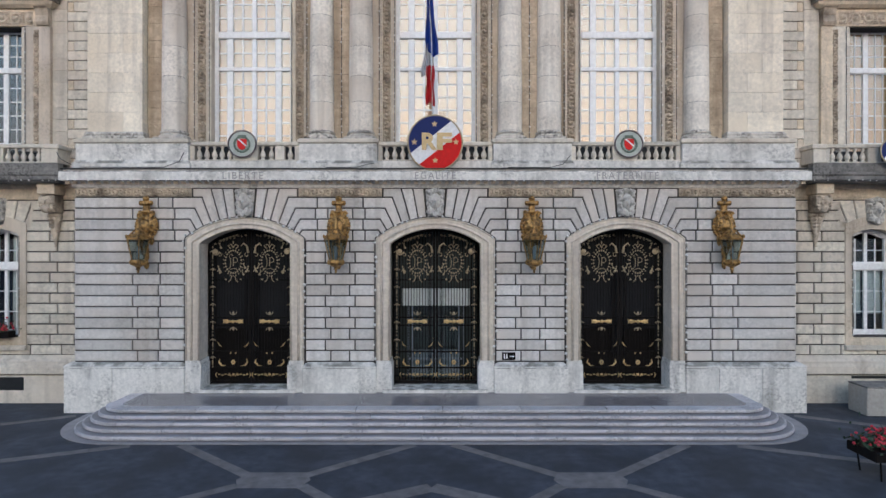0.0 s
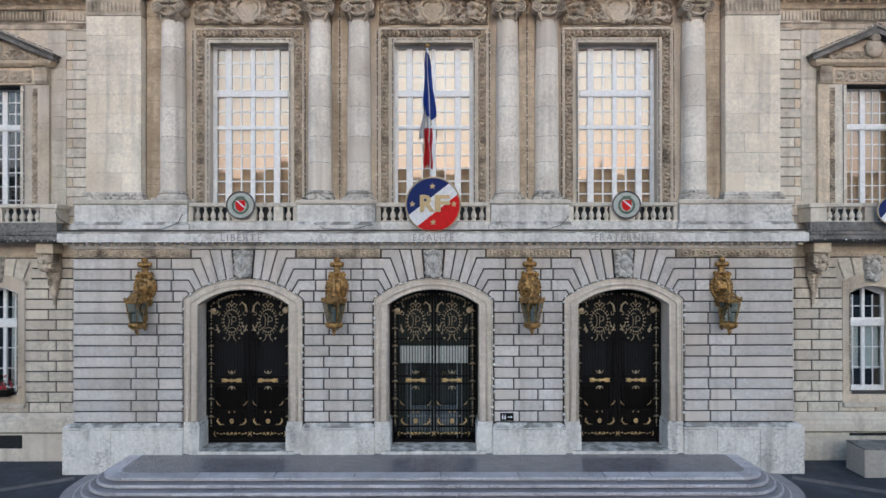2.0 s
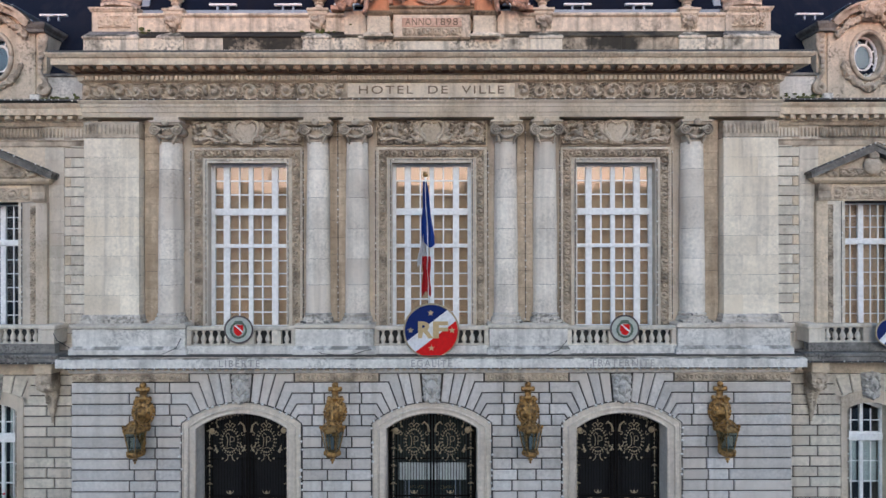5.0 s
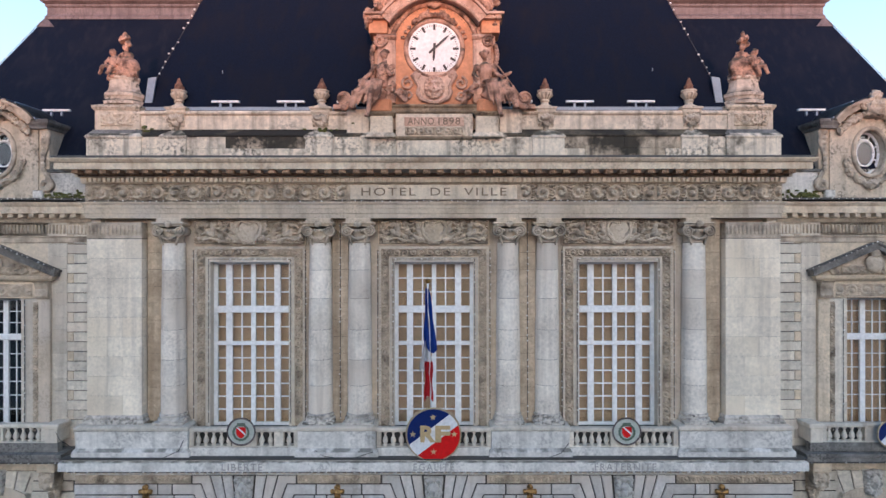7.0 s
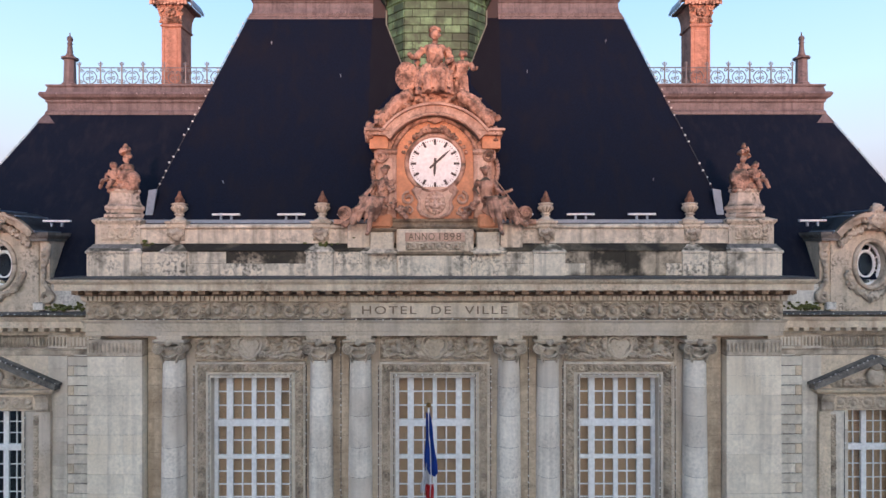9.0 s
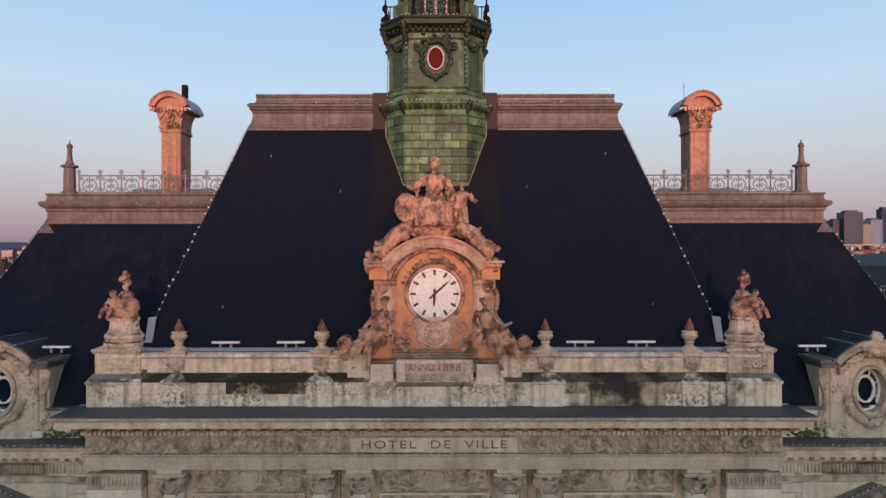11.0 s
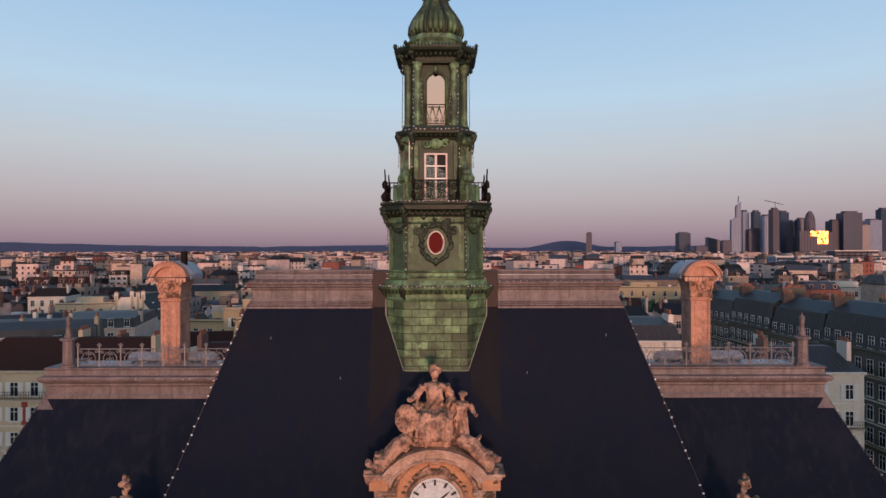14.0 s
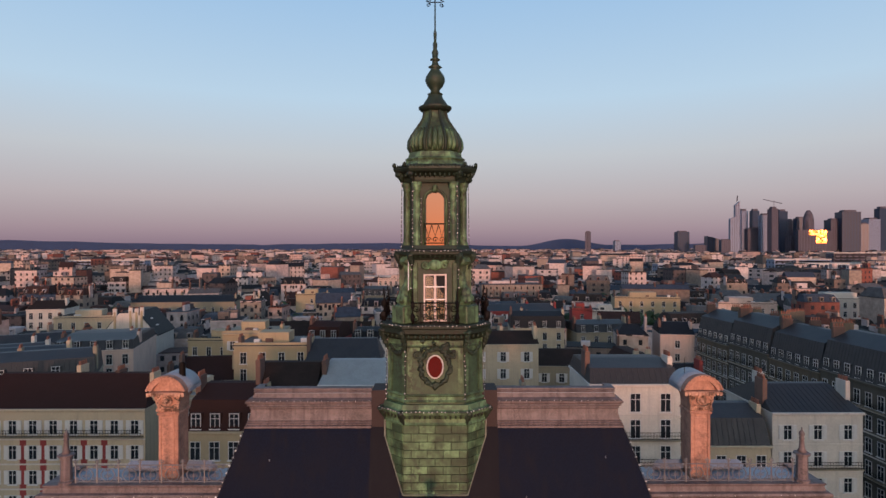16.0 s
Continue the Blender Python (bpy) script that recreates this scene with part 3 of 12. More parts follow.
plinth = thing("plinth", "whitened stone plinth along the foot of the pavilion", "plinth", kind="structure")
for a, b, cuts in ((-13.35, -9.02, (-11.6,)), (-4.78, -2.12, ()), (2.12, 4.78, ()), (9.02, 13.35, (10.2, 11.75))):
    xs = [a, *cuts, b]
    for p, q in zip(xs, xs[1:]):
        part("plinth_block", boxed(p + 0.004, q - 0.004, -0.2, 0.5, 0.0, 1.62, 0.02), LIME_WHITE, plinth)
    bm = bmesh.new()
    path = [(a, 0.5), (a, -0.2), (b, -0.2), (b, 0.5)]
    sweep(bm, path, [(0.0, 1.622), (0.0, 1.68), (-0.06, 1.74), (-0.16, 1.8), (-0.3, 1.8), (-0.3, 1.63)])
    part("plinth_moulding", bm, LIME_WHITE, plinth)

# carved bands between the arches
band = thing("frieze_band", "carved scroll frieze panels between the arches", "frieze", kind="structure")


for a, b in ((-13.06, -8.82), (-4.98, -1.92), (1.92, 4.98), (8.82, 13.06)):
    part("panel", boxed(a + 0.02, b - 0.02, 0.0, 0.1, 7.80, 8.1, 0.01), CARVED, band)
    part("carving", relief(a + 0.06, b - 0.06, 7.825, 8.08, -0.004, 0.10, scroll_height, CARVED, 0.02), None, band)

# string course with the three words
ledge = structure("string_course", sweep(bmesh.new(), [(-HALF, 1.3), (-HALF, 0.0), (HALF, 0.0), (HALF, 1.3)],
    [(-0.3, 8.105), (0.0, 8.11), (0.05, 8.16), (0.05, 8.24), (0.14, 8.27), (0.2, 8.34), (0.34, 8.36), (0.34, 8.66), (0.30, 8.70), (0.24, 8.71), (0.24, 8.76), (-0.3, 8.79)]), LIME_WHITE, "weathered stone string course above the arches", "string course")
bm = bmesh.new()
for i in range(96):
    x = -13.35 + 26.7 * (i + 0.5) / 96
    box(bm, x - 0.07, x + 0.07, -0.22, -0.04, 8.245, 8.335)
part("dentil_row", bm, LIME_WARM, ledge)
# ledge tops go dark where rain stands
part("ledge_top", boxed(-HALF - 0.3, HALF + 0.3, -0.335, 0.1, 8.762, 8.80, 0.008), STAINED_SHADED, ledge)
for word, cx in (("LIBERTE", -6.86), ("EGALITE", 0.0), ("FRATERNITE", 6.86)):
    flat_text(word, 0.36, 0.008, ENGRAVED, "lettering", ledge, pose(cx, -0.345, 8.51), "engraved grey capitals on the string course", 1.25, 1.45 if word != "FRATERNITE" else 2.2)

# ---- dado with pedestals and balustrades ----
PEDESTALS = ((-13.0, -8.93), (-4.93, -2.1), (2.1, 4.93), (8.93, 13.0))
structure("dado_course", boxed(-13.0, 13.0, 0.02, 1.2, 8.79, 9.1, 0.01), LIME_WHITE, "low whitened stone course under the balustrades", "wall")
for a, b in PEDESTALS:
    ped = thing("pedestal", "plain whitened limestone pedestal block under columns", "pedestal", "column pedestals")
    part("die", boxed(a, b, -0.06, 1.2, 8.8, 9.72, 0.012), LIME_WHITE, ped)
    part("cap", sweep(bmesh.new(), [(a, 1.2), (a, -0.06), (b, -0.06), (b, 1.2)], [(-0.4, 9.722), (0.0, 9.722), (0.05, 9.76), (0.05, 9.86), (-0.02, 9.9), (-0.4, 9.9)]), LIME, ped)
    part("base_moulding", sweep(bmesh.new(), [(a, 1.2), (a, -0.06), (b, -0.06), (b, 1.2)], [(-0.2, 8.802), (0.09, 8.802), (0.09, 8.98), (0.0, 9.1), (-0.2, 9.1)]), LIME_WHITE, ped)

BALUSTER = [(0.085, 0), (0.085, 0.05), (0.05, 0.07), (0.09, 0.12), (0.105, 0.18), (0.085, 0.27), (0.045, 0.35), (0.045, 0.38), (0.035, 0.41), (0.06, 0.45), (0.07, 0.48), (0.07, 0.53)]
baluster_mesh = finish(lathe(bmesh.new(), BALUSTER, 10), True)
baluster_mesh.materials.append(LIME)


def balustrade(x0, x1, y, z, posts, label, spacing=0.265, mat=LIME):
    b = thing("balustrade", label, "balustrade", "stone balustrades")
    part("rail", boxed(x0, x1, y - 0.13, y + 0.13, z + 0.55, z + 0.70, 0.03), mat, b)
    part("plinth_rail", boxed(x0, x1, y - 0.13, y + 0.13, z, z + 0.045, 0.01), mat, b)
    edges = [x0]
    for p, w in posts:
        part("post", boxed(p - w / 2, p + w / 2, y - 0.10, y + 0.10, z + 0.046, z + 0.549, 0.01), mat, b)
        edges += [p - w / 2, p + w / 2]
    edges.append(x1)
    for a, c in zip(edges[::2], edges[1::2]):
        n = int((c - a) / spacing)
        for i in range(n):
            part("baluster", baluster_mesh, None, b, at=pose(a + (c - a) * (i + 0.5) / n, y, z + 0.035))
    return b


balustrade(-8.92, -4.94, 0.16, 9.1, ((-8.83, 0.16), (-6.9, 0.9), (-5.65, 0.34), (-5.03, 0.16)), "pale stone balustrade below a tall window")
balustrade(-2.09, 2.09, 0.16, 9.1, ((-2.0, 0.16), (0.0, 0.9), (2.0, 0.16)), "pale stone balustrade behind the round shield")
balustrade(4.94, 8.92, 0.16, 9.1, ((5.03, 0.16), (6.9, 0.9), (8.83, 0.16)), "pale stone balustrade below a tall window")

# added low walls whose dark colour holds the shade between the balusters
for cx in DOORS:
    structure("window_breast", boxed(cx - 1.95, cx + 1.95, 0.50, 0.79, 9.1, 9.70, 0.01), STAINED_SHADED, "low wall behind the balustrade, recess shade in its dark colour", "wall")

# ---- upper storey: wall with three tall windows ----
structure("wall_pavilion_upper", plate(bmesh.new(), [(-12.7, 8.8), (12.7, 8.8), (12.7, 17.5), (-12.7, 17.5)], 0.80, 1.5,
    [[(cx - 1.5, 9.15), (cx + 1.5, 9.15), (cx + 1.5, 15.86), (cx - 1.5, 15.86)] for cx in DOORS]), LIME_WARM, "warm limestone wall behind the columns", "wall")
structure("wall_pavilion_side", boxed(-12.74, -12.4, 0.5, 10.5, 8.8, 17.5), LIME, "limestone side wall of the pavilion", "wall")
structure("wall_pavilion_side", boxed(12.4, 12.74, 0.5, 10.5, 8.8, 17.5), LIME, "limestone side wall of the pavilion", "wall")
# corner piers of large smooth stones
for side in (-1, 1):
    pier = thing("corner_pier", "broad smooth limestone corner pier of large stones", "pier", "corner piers", "structure")
    x0, x1 = 10.75, 12.77
    zs = [9.92, 10.16]
    part("pier_base", sweep(bmesh.new(), [(side * x1, 1.0), (side * x1, 0.27), (side * x0, 0.27), (side * x0, 1.0)] if side < 0 else [(x0, 1.0), (x0, 0.27), (x1, 0.27), (x1, 1.0)],
        [(-0.2, 9.902), (0.12, 9.902), (0.12, 10.0), (0.06, 10.04), (0.08, 10.12), (0.02, 10.2), (-0.2, 10.2)]), COLUMN_FOOT, pier)
    part("core", boxed(min(side * x0, side * x1) + 0.02, max(side * x0, side * x1) - 0.02, 0.29, 1.0, 10.2, 16.75), JOINT, pier)
    n = 9
    for i in range(n):
        a, b = 10.2 + 6.5 * i / n, 10.2 + 6.5 * (i + 1) / n
        cut = x0 + (1.25 if i % 2 else 0.7)
        for p, q in ((x0, cut), (cut, x1)):
            bm = boxed(min(side * p, side * q) + 0.002, max(side * p, side * q) - 0.002, 0.27, 0.95, a + 0.003, b - 0.003, 0.004)
            part("stone_block", bm, LIME_PIER, pier)
    # fluted frieze collar
    bm = boxed(min(side * x0, side * x1), max(side * x0, side * x1), 0.25, 1.0, 16.72, 17.3)
    for j in range(14):
        x = side * (x0 + (x1 - x0) * (j + 0.5) / 14)
        lathe(bm, [(0.04, 16.85), (0.05, 16.95), (0.05, 17.12), (0.035, 17.2)], 6, (x, 0.245, 0))
    part("fluted_collar", bm, CARVED, pier)
    # recessed ochre strips beside the column
    st = thing("pilaster_strip", "ochre-stained recessed limestone strip beside the column", "pilaster", "pilaster strips", "structure")
    part("core", boxed(min(side * 9.95, side * 10.72) + 0.02, max(side * 9.95, side * 10.72) - 0.02, 0.64, 0.85, 9.9, 17.45), JOINT, st)
    for i in range(12):
        part("stone_block", boxed(min(side * 9.95, side * 10.72), max(side * 9.95, side * 10.72), 0.62, 0.85, 9.9 + 0.629 * i + 0.004, 9.9 + 0.629 * (i + 1) - 0.004, 0.008), OCHRE, st)
for cx in (-3.5, 3.5):
    st = thing("pilaster_strip", "warm limestone strip between paired columns", "pilaster", "pilaster strips", "structure")
    part("core", boxed(cx - 0.28, cx + 0.28, 0.66, 0.85, 9.9, 17.45), JOINT, st)
    for i in range(12):
        part("stone_block", boxed(cx - 0.3, cx + 0.3, 0.64, 0.85, 9.9 + 0.629 * i + 0.004, 9.9 + 0.629 * (i + 1) - 0.004, 0.008), OCHRE, st)

# ---- entablature ----
ent_path = [(-12.8, 1.35), (-12.8, 0.22), (12.8, 0.22), (12.8, 1.35)]
structure("architrave", sweep(bmesh.new(), ent_path, [(-0.6, 17.46), (0.0, 17.46), (0.0, 17.62), (0.03, 17.63), (0.03, 17.82), (0.06, 17.83), (0.06, 17.93), (0.12, 18.02), (0.12, 18.06), (-0.6, 18.06)]), LIME_WARM, "moulded limestone architrave over the columns", "architrave")
frieze = structure("frieze", sweep(bmesh.new(), ent_path, [(-0.6, 18.062), (0.0, 18.062), (0.0, 18.72), (-0.6, 18.72)]), CARVED, "carved stone frieze with scrolling leaves", "frieze")
for a, b in ((-12.7, -8.2), (-8.1, -3.2), (3.2, 8.1), (8.2, 12.7)):
    part("carving", relief(a, b, 18.09, 18.70, 0.214, 0.19, scroll_height, CARVED, 0.022), None, frieze)
part("name_panel", boxed(-3.05, 3.05, 0.10, 0.22, 18.13, 18.66, 0.015), LIME_NAME, frieze)
flat_text("HOTEL  DE  VILLE", 0.42, 0.012, ENGRAVED_DARK, "lettering", frieze, pose(0, 0.09, 18.40), "engraved grey capitals of the name panel", 1.2, 5.3)
cornice = structure("main_cornice", sweep(bmesh.new(), ent_path, [(-0.6, 18.722), (0.05, 18.722), (0.1, 18.76), (0.12, 18.94), (0.24, 18.96), (0.24, 19.02), (0.30, 19.16), (0.70, 19.17), (0.70, 19.4), (0.76, 19.42), (0.84, 19.52), (0.84, 19.56), (-0.6, 19.60)]), RUST_STREAKED, "projecting moulded main cornice, stained rusty beneath", "cornice")
bm, bm2 = bmesh.new(), bmesh.new()
for i in range(150):
    x = -12.75 + 25.5 * (i + 0.5) / 150
    box(bm, x - 0.05, x + 0.05, 0.0, 0.11, 18.77, 18.93)
for i in range(52):
    x = -13.05 + 26.1 * (i + 0.5) / 52
    box(bm2, x - 0.12, x + 0.12, -0.42, -0.05, 19.03, 19.165)
    blob(bm2, x, -0.40, 19.07, 0.11, 0.06, 0.07, 0, 1)
# rusty strip behind the modillions, the cornice's shade painted into it
part("stained_bed", boxed(-12.9, 12.9, -0.05, 0.2, 18.965, 19.16), material("shaded_rusty_stone", (0.13, 0.075, 0.045), 0.9, amount=0.5, dirt=(0.05, 0.03, 0.02), patch=2), cornice, "rusty bed, darkened for the shade under the cornice")
part("dentil_row", bm, LIME_NAME, cornice, "tan dentils")
part("modillion_row", bm2, RUSTY, cornice, "rust-stained modillion blocks")
part("gutter", boxed(-13.55, 13.55, -0.60, 0.9, 19.575, 19.64, 0.01), DARK_LEAD, cornice, "dark lead gutter cover")

# ---- attic parapet ----
attic = structure("attic_parapet", boxed(-12.9, 12.9, 0.76, 1.5, 19.6, 20.54, 0.01), JOINT, "pale stone attic parapet with rain-blackened patches above the cornice", "parapet")
rnd_attic = random.Random(8)
for z0, z1, shift in ((19.65, 20.108, 0.0), (20.112, 20.55, 0.45)):
    x = -12.85
    while x < 12.8:
        x2 = min(x + rnd_attic.uniform(0.9, 1.7) + (shift if x < -12.8 else 0.0), 12.86)
        black = 5.0 < (x + x2) / 2 < 9.3 or (z0 > 20 and -9.4 < (x + x2) / 2 < -4.6)
        part("stone_block", boxed(x + 0.004, x2 - 0.004, 0.715 + rnd_attic.uniform(0.0, 0.012), 0.765, z0, z1, 0.008), ATTIC_STREAKED if black and rnd_attic.random() < 0.8 else ATTIC_PALE, attic)
        x = x2
part("parapet_wall", boxed(-12.4, 12.4, 1.0, 1.14, 20.66, 21.45), ATTIC_TAN, attic)
for i in range(20):
    part("stone_block", boxed(-12.4 + 1.24 * i + 0.002, -12.4 + 1.24 * (i + 1) - 0.002, 0.955, 1.0, 20.865, 21.395, 0.004), ATTIC_TAN, attic)
part("parapet_ledge", sweep(bmesh.new(), [(-12.7, 0.98), (12.7, 0.98)], [(-0.4, 20.552), (0.28, 20.552), (0.30, 20.58), (0.29, 20.62), (0.02, 20.83), (0.02, 20.86), (-0.4, 20.87)]), ATTIC_MOSSY, attic, "sloping ledge black with moss")
part("parapet_coping", sweep(bmesh.new(), [(-12.4, 0.98), (12.4, 0.98)], [(-0.2, 21.4), (0.0, 21.4), (0.09, 21.46), (0.09, 21.52), (0.03, 21.58), (-0.2, 21.62)]), ATTIC_TAN, attic)
for x, w in ((-12.0, 2.05), (-9.77, 0.95), (-4.3, 1.05), (4.3, 1.2), (9.77, 0.95), (12.0, 2.05), (-2.05, 1.3), (2.05, 1.3)):
    part("pier_block", boxed(x - w / 2, x + w / 2, 0.64, 1.0, 19.64, 20.48, 0.015), ATTIC_PALE, attic)
    part("block_cap", sweep(bmesh.new(), [(x - w / 2, 1.0), (x - w / 2, 0.64), (x + w / 2, 0.64), (x + w / 2, 1.0)], [(-0.3, 20.482), (0.02, 20.482), (0.04, 20.53), (0.03, 20.58), (-0.06, 20.66), (-0.3, 20.84)]), ATTIC_PALE, attic)
part("centre_panel", boxed(-1.38, 1.38, 0.67, 0.76, 19.64, 20.5, 0.012), ATTIC_PALE, attic)

# ---- slate roofs ----
def roof_y(z):
    return 1.78 + (z - 23.29) * 0.377


def roof_x(z):
    return 8.3 + (30.9 - z) * 0.322


bm = bmesh.new()
zb, zt = 21.62, 30.95
pts = [(-roof_x(zb), roof_y(zb), zb), (roof_x(zb), roof_y(zb), zb), (roof_x(zt), roof_y(zt), zt), (-roof_x(zt), roof_y(zt), zt)]
back = [(x, 12.2 - y, z) for x, y, z in pts]
v = [bm.verts.new(p) for p in pts + back]
for f in ((0, 1, 2, 3), (5, 4, 7, 6), (4, 0, 3, 7), (1, 5, 6, 2), (3, 2, 6, 7), (1, 0, 4, 5)):
    bm.faces.new([v[i] for i in f])
structure("roof_pavilion", bm, SLATE, "steep dark slate pavilion roof", "roof")
CREST = [(-0.3, 30.82), (0.06, 30.82), (0.06, 30.90), (0.0, 30.93), (0.02, 31.0), (-0.04, 31.04), (-0.02, 31.1), (-0.08, 31.13), (-0.14, 31.4), (-0.15, 31.6), (-0.10, 31.66), (-0.13, 31.72), (-0.02, 31.78), (-0.05, 31.84), (0.03, 31.9), (0.04, 31.98), (-0.06, 32.06), (-0.22, 32.1), (-0.29, 32.3), (-0.24, 32.35), (-0.28, 32.4), (-0.25, 32.44), (-0.25, 32.5), (-0.6, 32.52)]
for a, b, side in ((-roof_x(zt), -2.78, -1), (2.78, roof_x(zt), 1)):
    path = [(a, 5.8), (a, roof_y(zt)), (b, roof_y(zt))] if side < 0 else [(a, roof_y(zt)), (b, roof_y(zt)), (b, 5.8)]
    structure("roof_crest", sweep(bmesh.new(), path, CREST), LEAD, "rosy-grey moulded lead crest along the ridge", "roof crest")
structure("roof_ridge_cap", boxed(-8.0, 8.0, 4.95, 5.7, 30.9, 32.3), ZINC, "narrow zinc cap along the ridge", "roof")
for side in (-1, 1):
    # brown flashing where the crest meets the tower
    structure("roof_flashing", boxed(min(side * 2.1, side * 2.76), max(side * 2.1, side * 2.76), roof_y(30.9) - 0.02, 6, 30.8, 32.48), material("rusty_flashing", (0.024, 0.012, 0.011), 0.7, dirt=(0.012, 0.008, 0.008), amount=0.6, streak=0.6), "rust-brown flashing sheet beside the tower", "flashing")


RUST_SLATE = material("rust_stained_slate", (0.0075, 0.0068, 0.0105), 0.62, amount=0.7, dirt=(0.010, 0.010, 0.013), patch=0.7, streak=0.8, spec=0.12)
for side in (-1, 1):
    bm = bmesh.new()
    quad = [(1.5, 27.6), (2.75, 26.0), (2.8, 30.9), (1.5, 30.9)]
    a = [bm.verts.new((side * x, roof_y(z) - 0.012, z)) for x, z in quad]
    b = [bm.verts.new((side * x, roof_y(z) + 0.02, z)) for x, z in quad]
    bm.faces.new(a)
    for i in range(4):
        bm.faces.new((a[i], a[(i + 1) % 4], b[(i + 1) % 4], b[i]))
    bmesh.ops.recalc_face_normals(bm, faces=bm.faces[:])
    structure("roof_stained_slates", bm, RUST_SLATE, "rust-stained slates beside the turret foot", "roof")
hook_at = ((-8.32, 23.3), (-7.1, 29.6), (-4.0, 28.0), (3.9, 28.2), (7.4, 29.7), (8.6, 23.4))
for x, z in hook_at:
    hk = thing("roof_hook", "small pale safety hook on the slates", "roof hook", "roof hooks", at=pose(x, roof_y(z) - 0.02, z))
    part("stem", tube(bmesh.new(), [(0, 0.03, -0.08), (0, -0.04, -0.02), (0, -0.05, 0.05)], 0.02, 5), ZINC, hk)


def wing_y(z):
    return 2.93 + (z - 22.2) * 0.5


def wing_x(z):
    return 17.3 + (27.5 - z) * 0.45


for side in (-1, 1):
    bm = bmesh.new()
    za, zc = 19.45, 26.9
    p = [(side * 8, wing_y(za), za), (side * wing_x(za), wing_y(za), za), (side * wing_x(zc), wing_y(zc), zc), (side * 8, wing_y(zc), zc)]
    q = [(x, 13.2 - y, z) for x, y, z in p]
    v = [bm.verts.new(c) for c in p + q]
    for f in ((0, 1, 2, 3), (4, 5, 6, 7), (0, 3, 7, 4), (1, 5, 6, 2), (3, 2, 6, 7), (1, 0, 4, 5)):
        bm.faces.new([v[i] for i in f])
    bmesh.ops.recalc_face_normals(bm, faces=bm.faces[:])
    structure("roof_wing", bm, SLATE_STREAKED, "dark slate hipped roof of a wing", "roof")
    yf, xe = wing_y(26.8), wing_x(26.9)
    path = [(side * 8.6, yf), (side * xe, yf), (side * xe, 7.6)]
    if side < 0:
        path = path[::-1]
    structure("roof_crest", sweep(bmesh.new(), path, [(-0.5, 26.72), (0.07, 26.72), (0.07, 26.84), (0.0, 26.95), (0.0, 27.25), (0.06, 27.32), (0.06, 27.4), (0.2, 27.5), (0.26, 27.62), (0.22, 27.72), (0.05, 27.76), (0.0, 27.98), (0.06, 28.04), (0.06, 28.1), (-0.5, 28.12)]), LEAD, "rosy-grey moulded lead crest along the wing roof", "roof crest")
    structure("roof_ridge_cap", boxed(min(side * 8.2, side * (xe - 0.2)), max(side * 8.2, side * (xe - 0.2)), yf + 0.2, 7.5, 26.7, 28.0), ZINC, "narrow zinc top of a wing roof", "roof")
    # the two-step lead apron at the hip's corner
    bm = bmesh.new()
    for x, z0, z1 in ((0.0, 26.3, 26.73),):
        poly = [(side * (wing_x(z1) - 0.15), z1), (side * (wing_x(z1) + 0.04), z1), (side * (wing_x(z0) + 0.04), z0), (side * (wing_x(z0) - 0.75), z0)]
        vs = [bm.verts.new((a, wing_y(b) - 0.03, b)) for a, b in poly]
        ws = [bm.verts.new((a, wing_y(b) + 0.1, b)) for a, b in poly]
        bm.faces.new(vs), bm.faces.new(ws[::-1])
        for i in range(4):
            bm.faces.new((vs[i], vs[(i + 1) % 4], ws[(i + 1) % 4], ws[i]))
        bmesh.ops.recalc_face_normals(bm, faces=bm.faces[:])
    structure("roof_apron", bm, LEAD, "pale lead apron at the corner of the hip", "flashing")

